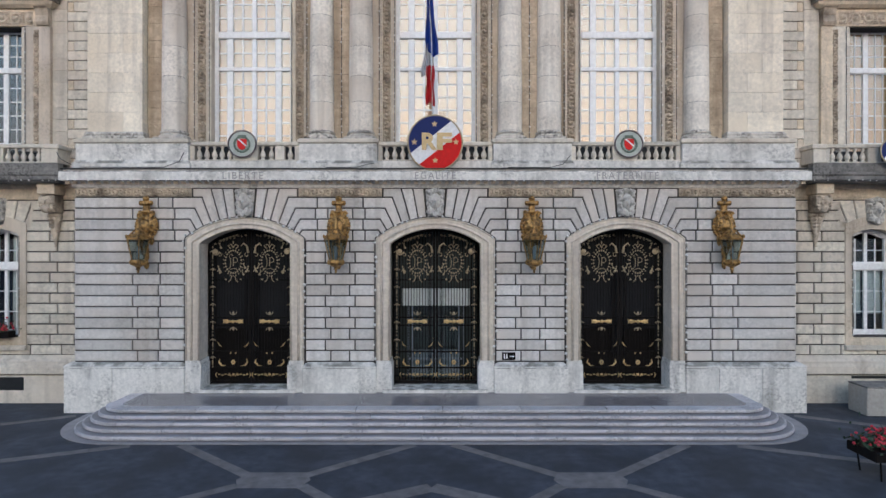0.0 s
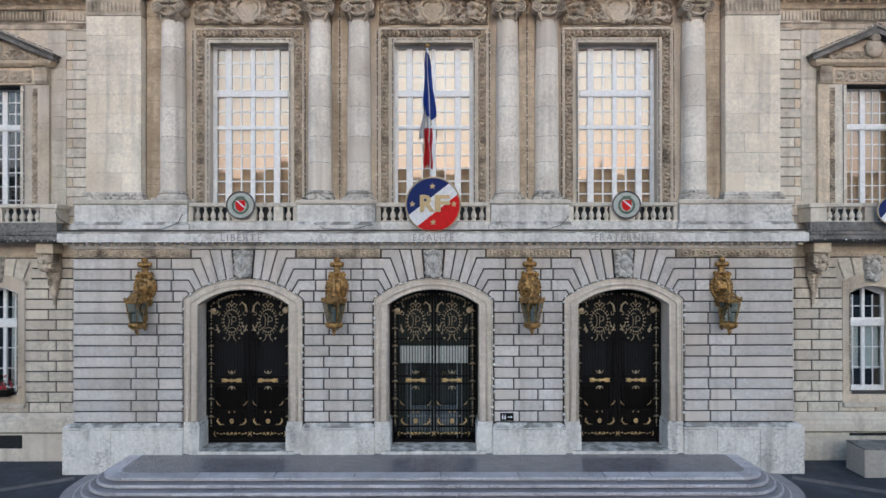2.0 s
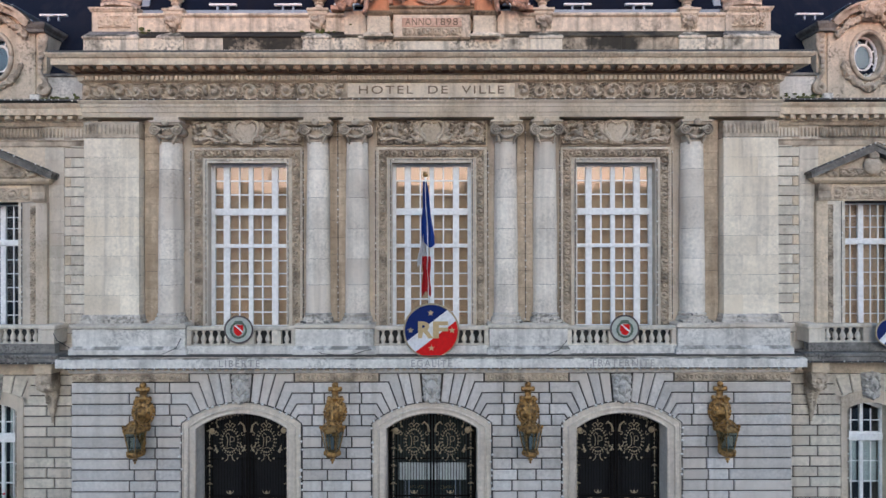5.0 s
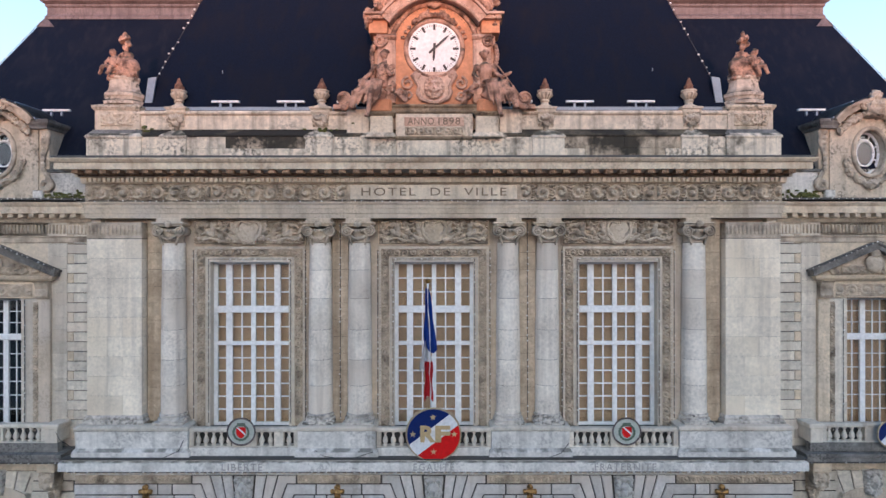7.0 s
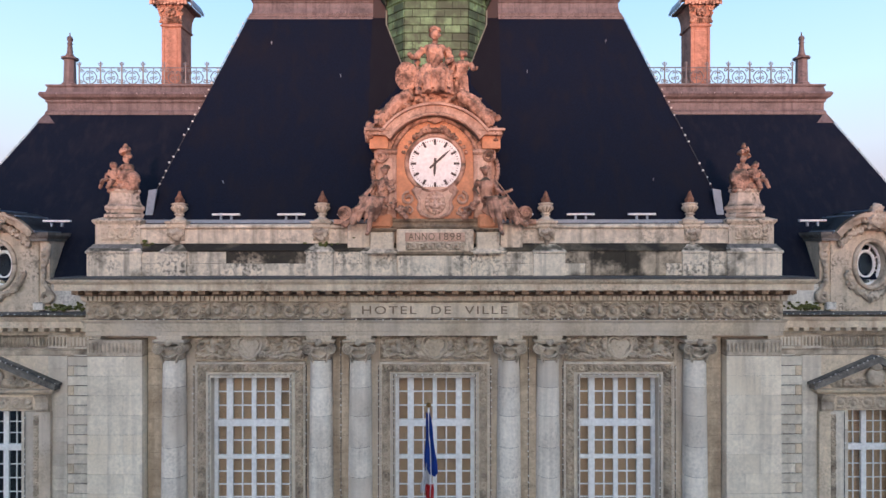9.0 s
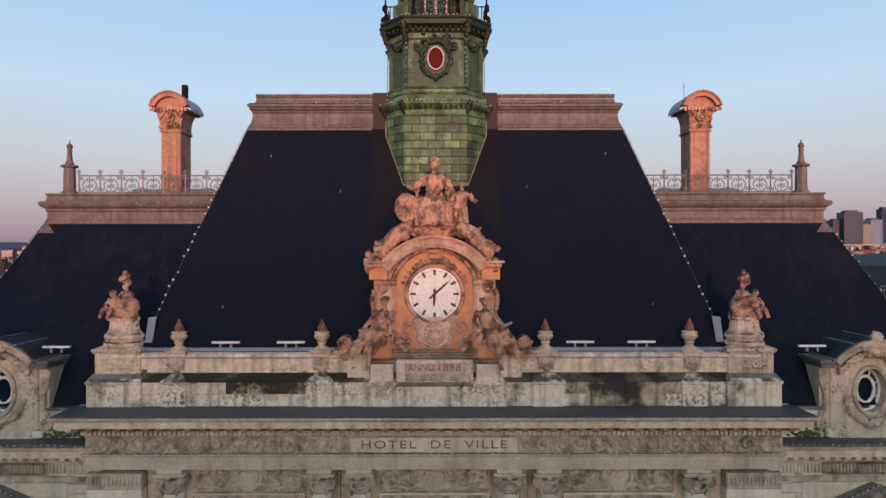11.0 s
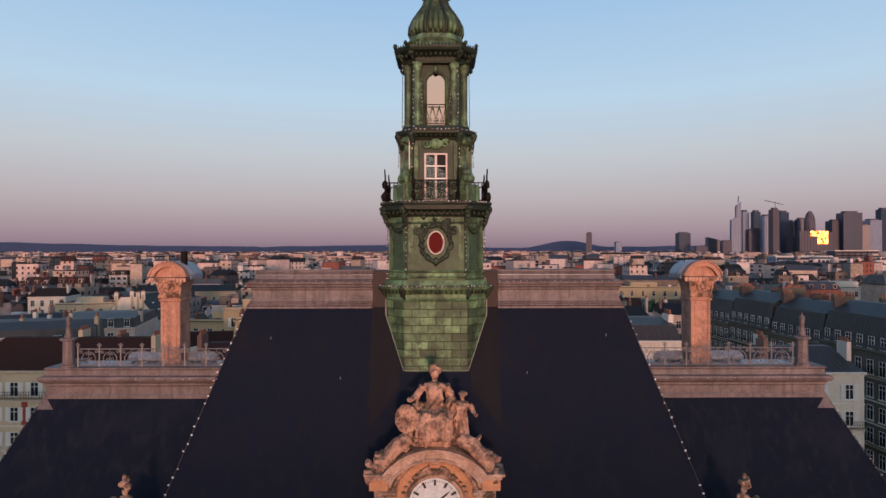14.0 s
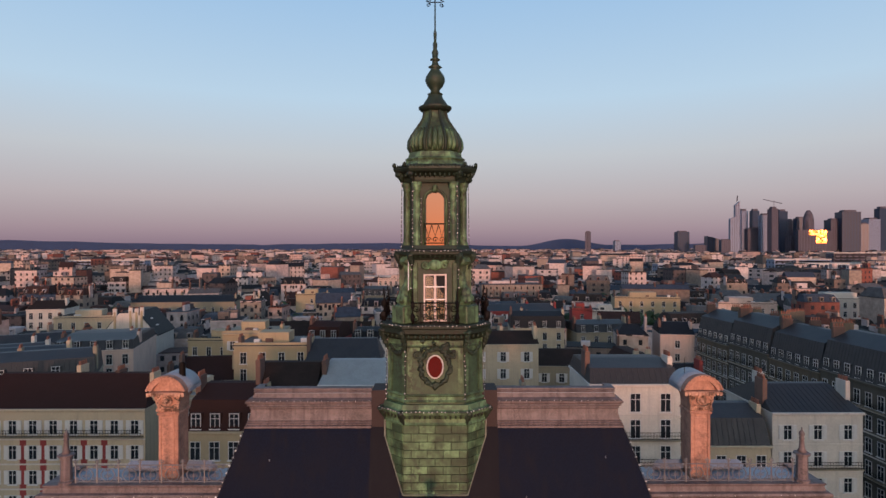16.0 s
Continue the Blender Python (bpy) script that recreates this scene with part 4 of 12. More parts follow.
# ---- wings ----
for side in (-1, 1):
    def sx(a, b):
        return (min(side * a, side * b), max(side * a, side * b))

    ax = side * BAY
    win_low = arch_outline(ax, 0.92, 1.9, 4.78, 2.55)
    win_up = [(ax - 1.1, 9.2), (ax + 1.1, 9.2), (ax + 1.1, 14.4), (ax - 1.1, 14.4)]
    x0, x1 = sx(12.5, 21.0)
    wing = structure("wall_wing", plate(bmesh.new(), [(x0, 0.0), (x1, 0.0), (x1, 18.1), (x0, 18.1)], WING_Y + 0.05, WING_Y + 0.75, [win_low, win_up]), JOINT, "limestone wing wall, banded below and smooth above", "wall")
    # smooth facing of the upper storey in large stones
    for i in range(18):
        z0 = 9.0 + 0.47 * i
        for a, b in ((14.16, 14.9), (19.25, 21.0), (14.9, 15.93), (18.17, 19.25)):
            if b < 15 or a > 19 or z0 < 14.6:
                p, q = sx(a, b)
                part("stone_block", STONES.setdefault(("w", round(b - a, 2)), finish(box(bmesh.new(), -(b - a) / 2 + 0.004, (b - a) / 2 - 0.002, 0, 0.06, 0.003, 0.467, 0.004))), LIME_WARM if i % 3 else LIME, wing, at=pose((p + q) / 2, WING_Y - 0.001, z0))
    p, q = sx(14.9, 19.25)
    part("upper_facing", boxed(p, q, WING_Y, WING_Y + 0.05, 15.2, 17.4), LIME_WARM, wing)
    for i in range(22):
        z0 = 9.0 + 0.376 * i
        p, q = sx(12.6, 14.16 if i % 2 else 13.9)
        stone(p, q, z0, z0 + 0.376, WING_Y - 0.03, LIME, wing, 0.014)
        if i % 2 == 0:
            stone(*sx(13.9, 14.16), z0, z0 + 0.376, WING_Y, LIME_WARM, wing, 0.006)
    # banded ground storey of the wing
    for k in range(15):
        z0, z1 = COURSE0 + COURSE * k, COURSE0 + COURSE * (k + 1)
        inner = 15.95 if k < 13 else 15.6
        cuts = [13.0, 13.9, 14.85, inner] if k % 2 else [13.0, 13.75, 14.55, inner]
        if k < 1:
            cuts = [13.0, 14.4, 15.6, 17.0, 18.4, 21.0]
        for a, b in zip(cuts, cuts[1:]):
            stone(*sx(a, b), z0, z1, WING_Y, LIME, wing)
        if k >= 1:
            for a, b in ((2 * BAY - inner, 19.5), (19.5, 21.0)):
                stone(*sx(a, b), z0, z1, WING_Y, LIME, wing)
    for j in range(-3, 4):
        # arch stones over the wing window
        if j == 0:
            continue
        a0, a1 = (abs(j) - 0.45) * 11, (abs(j) + 0.55) * 11
        s = 1 if j > 0 else -1
        ring = [(ax + s * 2.1 * math.sin(radians(a)), 4.95 + 2.1 * math.cos(radians(a))) for a in (a0, (a0 + a1) / 2, a1)]
        top = [(ax + s * min(1.42, (7.78 - 4.95) * math.tan(radians(a)) * 0.9), 7.78) for a in (a1, a0)]
        part("arch_stone", ashlar(bmesh.new(), grown(ring + top, 0.02), WING_Y, WING_Y + 0.06), LIME, wing)
    base = thing("plinth", "grey weathered stone plinth along the wing", "plinth", kind="structure")
    p, q = sx(13.0, 21.0)
    part("plinth_block", boxed(p, q, WING_Y - 0.12, WING_Y + 0.4, 0.0, 1.06, 0.01), LIME, base)
    part("plinth_moulding", sweep(bmesh.new(), [(p, WING_Y - 0.1), (q, WING_Y - 0.1)], [(-0.3, 1.1), (0.0, 1.1), (0.1, 1.14), (0.1, 1.42), (0.06, 1.5), (0.06, 1.6), (0.0, 1.66), (-0.1, 1.82), (-0.3, 1.82)]), LIME, base)
    # wing string course, entablature and cornice
    structure("string_course", sweep(bmesh.new(), [(p, WING_Y), (q, WING_Y)], [(-0.3, 7.8), (0.02, 7.8), (0.05, 7.9), (0.05, 8.2), (0.15, 8.3), (0.15, 8.38), (-0.3, 8.38)]), LIME_WARM, "moulded stone band below the wing balcony", "string course")
    structure("dado_course", boxed(p, q, WING_Y - 0.02, WING_Y + 0.5, 8.38, 9.02, 0.01), LIME, "plain stone course of the wing", "wall")
    p, q = sx(12.66, 21.0)
    fr = structure("frieze", sweep(bmesh.new(), [(p, WING_Y), (q, WING_Y)], [(-0.3, 16.55), (0.0, 16.55), (0.04, 16.6), (0.04, 16.75), (0.08, 16.8), (0.0, 16.84), (0.0, 17.35), (-0.3, 17.35)]), CARVED, "fluted stone frieze of the wing", "frieze")
    bm = bmesh.new()
    for i in range(60):
        x = p + (q - p) * (i + 0.5) / 60
        lathe(bm, [(0.03, 16.92), (0.045, 16.98), (0.045, 17.2), (0.03, 17.27)], 6, (x, WING_Y - 0.005, 0))
    part("flutes", bm, CARVED, fr, smooth=True)
    co = structure("wing_cornice", sweep(bmesh.new(), [(p, WING_Y), (q, WING_Y)], [(-0.3, 17.352), (0.05, 17.352), (0.12, 17.46), (0.18, 17.5), (0.18, 17.66), (0.5, 17.68), (0.5, 17.92), (0.58, 18.02), (0.62, 18.1), (-0.3, 18.16)]), RUST_STREAKED, "moulded cornice of the wing", "cornice")
    bm = bmesh.new()
    for i in range(21):
        x = p + (q - p) * (i + 0.5) / 21
        box(bm, x - 0.1, x + 0.1, WING_Y - 0.45, WING_Y - 0.1, 17.53, 17.675, 0.02)
    part("modillion_row", bm, LIME_WARM, co)
    part("gutter_edge", boxed(p, q, WING_Y - 0.66, WING_Y + 1.2, 18.17, 18.24, 0.01), DARK_LEAD, co, "dark lead gutter")
    # low parapet in front of the wing roof
    a, b = sx(12.9, 15.1)
    at = structure("attic_parapet", boxed(a, b, 1.45, 1.9, 18.24, 19.3, 0.01), LIME_WHITE, "short whitened parapet wall with moss at its foot", "parapet")
    part("coping", boxed(a, b, 1.38, 1.95, 19.3, 19.42, 0.02), COPING, at)
    structure("wall_wing_side", boxed(*sx(20.7, 21.02), WING_Y + 0.4, 14.5, 0, 18.2), LIME, "limestone end wall of the wing", "wall")
structure("wall_back", boxed(-21, 21, 14.2, 14.6, 0, 19.2), LIME, "plain limestone rear wall", "wall")
# inner closure: floors and rooms behind the windows
structure("floor_inner", boxed(-20.9, 20.9, 2.2, 14.2, 8.3, 8.6), LIME_WARM, "floor slab inside the building", "floor")
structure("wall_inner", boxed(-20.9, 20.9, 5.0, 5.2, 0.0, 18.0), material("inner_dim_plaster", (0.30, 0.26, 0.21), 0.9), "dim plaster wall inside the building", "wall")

# ---- ground, steps ----
bm = bmesh.new()
vs = [bm.verts.new(p) for p in ((-4500, -400, 0), (4500, -400, 0), (4500, 4800, 0), (-4500, 4800, 0))]
bm.faces.new(vs)
structure("ground", bm, ASPHALT, "dark asphalt ground of the square and the city", "ground")


def step_radius(k):
    return 0.85 + 0.27 * k


def step_outline(k):
    """Plan of a step: k treads out from the platform, its front corners rounded."""
    hw, yf, r = 10.92 + 0.22 * k, -2.32 - 0.262 * k, step_radius(k)
    left = [(-hw + r - r * math.sin(radians(a)), yf + r - r * math.cos(radians(a))) for a in range(0, 91, 10)]
    right = [(-x, y) for x, y in left]
    return left, right, hw, yf


RISER = 0.69 / 5
steps = thing("entrance_steps", "five broad grey granite steps with rounded ends, worn along the edges", "steps", kind="structure")
part("platform", prism(bmesh.new(), [(-10.7, 0.1)] + [(x * 0.992, y + 0.1) for x, y in step_outline(0)[0][::-1]] + [(x * 0.992, y + 0.1) for x, y in step_outline(0)[1]] + [(10.7, 0.1)], 0.0, 0.716), GRANITE_FLOOR, steps, "smooth grey granite landing")
# the low kerb slab that the steps stand on
rim_l = [(-12.4 + 2.5 - 2.5 * math.sin(radians(a)), -3.58 + 2.5 - 2.5 * math.cos(radians(a))) for a in range(0, 91, 6)]
part("kerb_slab", prism(bmesh.new(), [(-12.4, -0.21)] + rim_l[::-1] + [(-x, y) for x, y in rim_l] + [(12.4, -0.21)], -0.05, 0.03), GRANITE_TREAD, steps, "low granite kerb round the steps")
rnd = random.Random(5)
for k in range(5):
    left, right, hw, yf = step_outline(k)
    z0, z1 = 0.72 - RISER * (k + 1), 0.72 - RISER * k
    depth = 0.46
    # straight front in long stones
    x = left[0][0]
    end = right[0][0]
    while x < end - 0.05:
        w = rnd.uniform(1.5, 2.9)
        x2 = end if end - x - w < 1.2 else x + w
        bm = boxed(x + 0.006, x2 - 0.006, yf - 0.035, yf + depth, z1 - 0.095, z1, 0.014)
        box(bm, x + 0.006, x2 - 0.006, yf + 0.06, yf + depth, max(z0 - 0.02, 0), z1 - 0.096)
        st = part("step_stone", bm, GRANITE, steps)
        if k:
            part("tread", boxed(x + 0.01, x2 - 0.01, yf + 0.015, yf + depth, z1 - 0.01, z1 + 0.003), GRANITE_TREAD, st)
        x = x2
    for pts, s in ((left, 1), (right, -1)):
        for i in range(0, 9, 3):
            ring = pts[i:i + 4]
            c = (pts[0][0], pts[-1][1])
            inner = [(c[0] + (a - c[0]) * (1 - depth / step_radius(k)), c[1] + (b - c[1]) * (1 - depth / step_radius(k))) for a, b in ring]
            bm = bmesh.new()
            shrink = lambda q, f: [(c[0] + (x - c[0]) * f, c[1] + (y - c[1]) * f) for x, y in q]
            rr = step_radius(k)
            prism(bm, shrink(ring, 1 + 0.035 / rr) + inner[::-1], z1 - 0.095, z1)
            prism(bm, shrink(ring, 1 - 0.06 / rr) + inner[::-1], max(z0 - 0.02, 0), z1 - 0.096)
            st = part("step_stone", bm, GRANITE, steps)
            if k:
                part("tread", prism(bmesh.new(), shrink(ring, 1 - 0.015 / rr) + inner[::-1], z1 - 0.01, z1 + 0.003), GRANITE_TREAD, st)
        xs = pts[-1][0]
        y0 = pts[-1][1]
        while y0 < -0.25:
            y1 = -0.19 if y0 + 1.3 > -0.8 else y0 + 1.3
            part("step_stone", boxed(min(xs, xs + s * depth), max(xs, xs + s * depth), y0 + 0.003, y1 - 0.003, max(z0 - 0.02, 0), z1, 0.012), GRANITE, steps)
            y0 = y1


def fused(bm, voxel):
    """One continuous skin over overlapping rounded masses."""
    tmp = new("tmp", finish(bm))
    mod = tmp.modifiers.new("skin", "REMESH")
    mod.mode, mod.voxel_size, mod.use_smooth_shade = "VOXEL", voxel, True
    me = bpy.data.meshes.new_from_object(tmp.evaluated_get(bpy.context.evaluated_depsgraph_get()))
    old = tmp.data
    bpy.data.objects.remove(tmp)
    bpy.data.meshes.remove(old)
    me.materials.clear()
    return me


# ---- more materials ----
def glass_material(name, tint=(0.9, 0.95, 0.95), mirror=0.07, rough=0.02):
    """A pane: clear to look through, more mirror-like at a slant."""
    m = bpy.data.materials.new(name)
    m.use_nodes = True
    nodes, links = m.node_tree.nodes, m.node_tree.links
    nodes.clear()
    out, mix = nodes.new("ShaderNodeOutputMaterial"), nodes.new("ShaderNodeMixShader")
    clear, gloss, slant = nodes.new("ShaderNodeBsdfTransparent"), nodes.new("ShaderNodeBsdfGlossy"), nodes.new("ShaderNodeLayerWeight")
    clear.inputs["Color"].default_value = (*tint, 1)
    gloss.inputs["Roughness"].default_value = rough
    power, span = nodes.new("ShaderNodeMath"), nodes.new("ShaderNodeMapRange")
    power.operation = "POWER"
    power.inputs[1].default_value = 4.0
    span.inputs["To Min"].default_value = mirror
    links.new(slant.outputs["Facing"], power.inputs[0])
    links.new(power.outputs[0], span.inputs["Value"])
    tex, geo, bump = nodes.new("ShaderNodeTexNoise"), nodes.new("ShaderNodeNewGeometry"), nodes.new("ShaderNodeBump")
    tex.inputs["Scale"].default_value = 1.5
    bump.inputs["Strength"].default_value, bump.inputs["Distance"].default_value = 0.05, 0.02
    links.new(geo.outputs["Position"], tex.inputs["Vector"])
    links.new(tex.outputs["Fac"], bump.inputs["Height"])
    links.new(bump.outputs[0], gloss.inputs["Normal"])
    links.new(span.outputs[0], mix.inputs[0])
    links.new(clear.outputs[0], mix.inputs[1])
    links.new(gloss.outputs[0], mix.inputs[2])
    links.new(mix.outputs[0], out.inputs[0])
    return m


GLASS = glass_material("window_glass", mirror=0.09)
GLASS_OLD = glass_material("lantern_glass", (0.62, 0.68, 0.65), 0.05, 0.08)
BLIND = material("tan_blind", (0.72, 0.43, 0.255), 0.9, amount=0.2, dirt=(0.55, 0.32, 0.18), bump=0.05)
CURTAIN = material("pale_curtain", (0.62, 0.62, 0.60), 0.9, amount=0.2, dirt=(0.45, 0.45, 0.45), bump=0.05)
# near-black: unlit shade behind windows, gates and vents is put into this colour
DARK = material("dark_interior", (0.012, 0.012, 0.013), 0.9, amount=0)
BLUE = material("navy_enamel", (0.004, 0.017, 0.11), 0.55, spec=0.25, amount=0.15, dirt=(0.02, 0.04, 0.12), bump=0.03)
RED = material("red_enamel", (0.62, 0.008, 0.008), 0.55, spec=0.25, amount=0.15, dirt=(0.35, 0.02, 0.02), bump=0.03)
WHITE = material("white_enamel", (0.78, 0.78, 0.78), 0.4, amount=0.15, dirt=(0.5, 0.5, 0.5), bump=0.03)
CLOTH_BLUE = material("blue_cloth", (0.012, 0.06, 0.36), 0.9, amount=0.2, dirt=(0.01, 0.02, 0.12), bump=0.1)
CLOTH_WHITE = material("white_cloth", (0.66, 0.66, 0.68), 0.9, amount=0.2, dirt=(0.5, 0.5, 0.52), bump=0.1)
CLOTH_RED = material("red_cloth", (0.66, 0.025, 0.03), 0.9, amount=0.2, dirt=(0.3, 0.01, 0.02), bump=0.1)
BULB = material("bulb_glass", (0.72, 0.70, 0.66), 0.25, amount=0, bump=0)
CABLE = material("dark_cable", (0.05, 0.05, 0.05), 0.7, amount=0)
MOSS = material("moss", (0.10, 0.11, 0.03), 0.95, amount=0.5, dirt=(0.20, 0.18, 0.06), patch=8, grain=30, bump=0.6)
LEAF = material("leaf_green", (0.035, 0.065, 0.025), 0.7, amount=0.4, dirt=(0.07, 0.10, 0.03), patch=6, rand=0.25)
PETAL = material("red_petal", (0.55, 0.03, 0.05), 0.6, amount=0.3, dirt=(0.3, 0.02, 0.04), rand=0.2)

# ---- engaged columns ----
CZ0, CZ1 = 9.9, 17.46


def make_column(x, at_y):
    c = thing("column", "smooth pale limestone column with scrolled Ionic capital", "column", "facade columns", at=pose(x, at_y, 0))
    bm = boxed(-0.56, 0.56, -0.56, 0.5, CZ0, CZ0 + 0.09, 0.01)
    lathe(bm, [(0.55, CZ0 + 0.09), (0.56, CZ0 + 0.14), (0.53, CZ0 + 0.19), (0.47, CZ0 + 0.21), (0.46, CZ0 + 0.25), (0.50, CZ0 + 0.27), (0.50, CZ0 + 0.32), (0.45, CZ0 + 0.35)], 28)
    part("base", bm, COLUMN_FOOT, c, smooth=False)
    # drums of the shaft, fine open joints between them
    zs = [CZ0 + 0.352, 11.3, 12.25, 13.35, 14.5, 15.55, 16.55]
    part("core", lathe(bmesh.new(), [(0.38, CZ0 + 0.36), (0.37, 16.54)], 20), JOINT, c)
    for a, b in zip(zs, zs[1:]):
        bm = bmesh.new()
        rings = []
        for j in range(6):
            z = a + 0.005 + (b - a - 0.01) * j / 5
            k = (z - 10.25) / 6.3
            r = 0.45 - 0.055 * k * k
            rings.append([bm.verts.new((r * math.cos(2 * math.pi * i / 36), r * math.sin(2 * math.pi * i / 36), z)) for i in range(36)])
        for p, q in zip(rings, rings[1:]):
            for i in range(36):
                bm.faces.new((p[i], p[(i + 1) % 36], q[(i + 1) % 36], q[i]))
        part("drum", bm, LIME_COLUMN, c, smooth=True)
    # capital: two large scrolls, egg moulding, festoons
    bm = bmesh.new()
    lathe(bm, [(0.36, 16.551), (0.40, 16.57), (0.40, 16.60), (0.37, 16.62), (0.37, 16.86), (0.44, 16.95), (0.47, 17.05)], 24)
    for s in (-1, 1):
        for yy, r in ((-0.47, 0.215), (-0.42, 0.215)):
            tube(bm, spiral(s * 0.40, 16.98, r, 2.1, yy, math.pi / 2, -s, 14, 0.1), 0.034, 6)
        bmesh.ops.create_cone(bm, cap_ends=True, segments=18, radius1=0.17, radius2=0.17, depth=0.82, matrix=pose(s * 0.40, -0.03, 16.98, 90, 0, 0))
        blob(bm, s * 0.40, -0.48, 16.98, 0.05, 0.05, 0.05, 0, 2)
        for j in range(5):
            blob(bm, s * (0.33 - 0.02 * j), -0.37, 16.76 - 0.06 * j, 0.07 - 0.008 * j, 0.08, 0.055, 0.5, 2)
        tube(bm, [(s * 0.3, -0.40, 16.84), (s * 0.16, -0.46, 16.72), (0, -0.47, 16.68)], 0.05, 6)
    for i in range(-2, 3):
        blob(bm, i * 0.105, -0.46, 17.0, 0.042, 0.05, 0.075, 0.1, 2)
    blob(bm, 0, -0.5, 17.24, 0.14, 0.1, 0.13, 0.5, 2)
    for i in range(6):
        blob(bm, 0.1 * math.cos(i), -0.52, 17.24 + 0.1 * math.sin(i), 0.05, 0.05, 0.05, 0.4, 1)
    part("capital", bm, CARVED, c, "carved capital with two scrolls", smooth=True)
    part("abacus", sweep(bmesh.new(), [(-0.5, 0.4), (-0.5, -0.46), (0.5, -0.46), (0.5, 0.4)], [(-0.3, 17.16), (0.0, 17.16), (0.03, 17.22), (0.08, 17.26), (0.08, 17.32), (-0.3, 17.32)]), LIME_WARM, c)
    part("impost", boxed(-0.46, 0.46, -0.44, 0.5, 17.322, 17.46, 0.01), LIME_WARM, c)
    return c


column_proto = make_column(COLUMNS[0], 0.62)
for x in COLUMNS[1:]:
    copy_thing(column_proto, pose(x, 0.62, 0))

# ---- window surrounds and reliefs ----
def make_surround(cx):
    s = thing("window_surround", "carved limestone surround of a tall window with leaf band", "window surround", "window surrounds", "structure", at=pose(cx, 0, 0))
    inner, outer = 1.5, 2.06
    hole = [(-inner, 9.12), (inner, 9.12), (inner, 15.86), (-inner, 15.86)]
    part("band", plate(bmesh.new(), [(-outer, 9.11), (outer, 9.11), (outer, 16.42), (-outer, 16.42)], 0.70, 0.82, [hole]), LIME_WARM, s)
    for o, i, y in ((2.06, 1.98, 0.66), (1.66, 1.58, 0.67), (1.56, 1.48, 0.64)):
        zt_o, zt_i = 15.86 + (o - 1.5), 15.86 + (i - 1.5)
        bm = plate(bmesh.new(), [(-o, 9.12), (o, 9.12), (o, zt_o), (-o, zt_o)], y, 0.72, [[(-i, 9.13), (i, 9.13), (i, zt_i), (-i, zt_i)]])
        part("fillet", bm, LIME, s)
    for sgn in (-1, 1):
        part("leaf_band", relief(min(sgn * 1.68, sgn * 1.97), max(sgn * 1.68, sgn * 1.97), 9.2, 16.05, 0.695, 0.15, scroll_height, CARVED, 0.019, True), None, s, "band of carved leaves")
    part("leaf_band", relief(-1.97, 1.97, 16.05, 16.335, 0.695, 0.15, scroll_height, CARVED, 0.019), None, s, "band of carved leaves")
    for sgn in (-1, 1):
        # bead rows
        bm = bmesh.new()
        for j in range(66):
            blob(bm, sgn * 2.02, 0.655, 9.3 + 0.107 * j, 0.03, 0.03, 0.035, 0, 1)
        part("bead_row", bm, LIME, s, smooth=True)
    # relief above: heart-shaped shield among foliage
    part("relief_ground", boxed(-2.1, 2.1, 0.72, 0.82, 16.46, 17.44), LIME_WARM, s)
    part("foliage", relief(-2.05, 2.05, 16.52, 17.42, 0.715, 0.24, acanthus_height, CARVED, 0.024), None, s, "dense carved foliage")
    bm = bmesh.new()
    plate(bm, [(0.34 * math.sin(t) * (1.15 if abs(t) < 1.6 else 0.9), 17.0 + 0.36 * math.cos(t) + (0.06 if abs(t) < 0.6 else 0)) for t in [-3.0 + 0.3 * i for i in range(21)]], 0.52, 0.7)
    for sgn in (-1, 1):
        tube(bm, [(sgn * x, 0.52, z) for x, z in ((0.02, 16.56), (0.2, 16.64), (0.4, 16.86), (0.46, 17.1), (0.40, 17.3), (0.24, 17.38), (0.1, 17.3))], 0.06, 7)
        tube(bm, spiral(sgn * 0.56, 17.22, 0.16, 1.4, 0.56, 1.0, sgn, 10, 0.2), 0.04, 6)
        tube(bm, spiral(sgn * 0.5, 16.72, 0.14, 1.4, 0.56, 4.0, -sgn, 10, 0.2), 0.04, 6)
        tube(bm, [(sgn * x, 0.56, z) for x, z in ((0.7, 16.7), (1.0, 16.62), (1.4, 16.75), (1.7, 16.66), (1.98, 16.8))], 0.045, 6)
    for j in range(5):
        blob(bm, (j - 2) * 0.09, 0.53, 16.58 - 0.02 * abs(j - 2), 0.06, 0.06, 0.07, 0.4, 1)
        blob(bm, (j - 2) * 0.08, 0.52, 17.28 + 0.02 * abs(j - 2), 0.05, 0.05, 0.05, 0.4, 1)
    part("relief", bm, LIME_WARM, s, "heart-shaped shield between scrolls", smooth=False)
    return s


sur = make_surround(DOORS[0])
for cx in DOORS[1:]:
    copy_thing(sur, pose(cx, 0, 0))

# ---- tall windows ----
PANES = {}
pane_rnd = random.Random(11)


def pane(x0, x1, z0, z1, y, parent, mat=None):
    mat = mat or GLASS
    key = (round(x1 - x0, 3), round(z1 - z0, 3), mat.name)
    if key not in PANES:
        me = finish(boxed(-key[0] / 2, key[0] / 2, -0.003, 0.003, -key[1] / 2, key[1] / 2))
        me.materials.append(mat)
        PANES[key] = me
    ob = part("pane", PANES[key], None, parent, at=pose((x0 + x1) / 2, y, (z0 + z1) / 2, pane_rnd.uniform(-0.35, 0.35), 0, pane_rnd.uniform(-0.35, 0.35)))
    ob.visible_shadow = False
    return ob


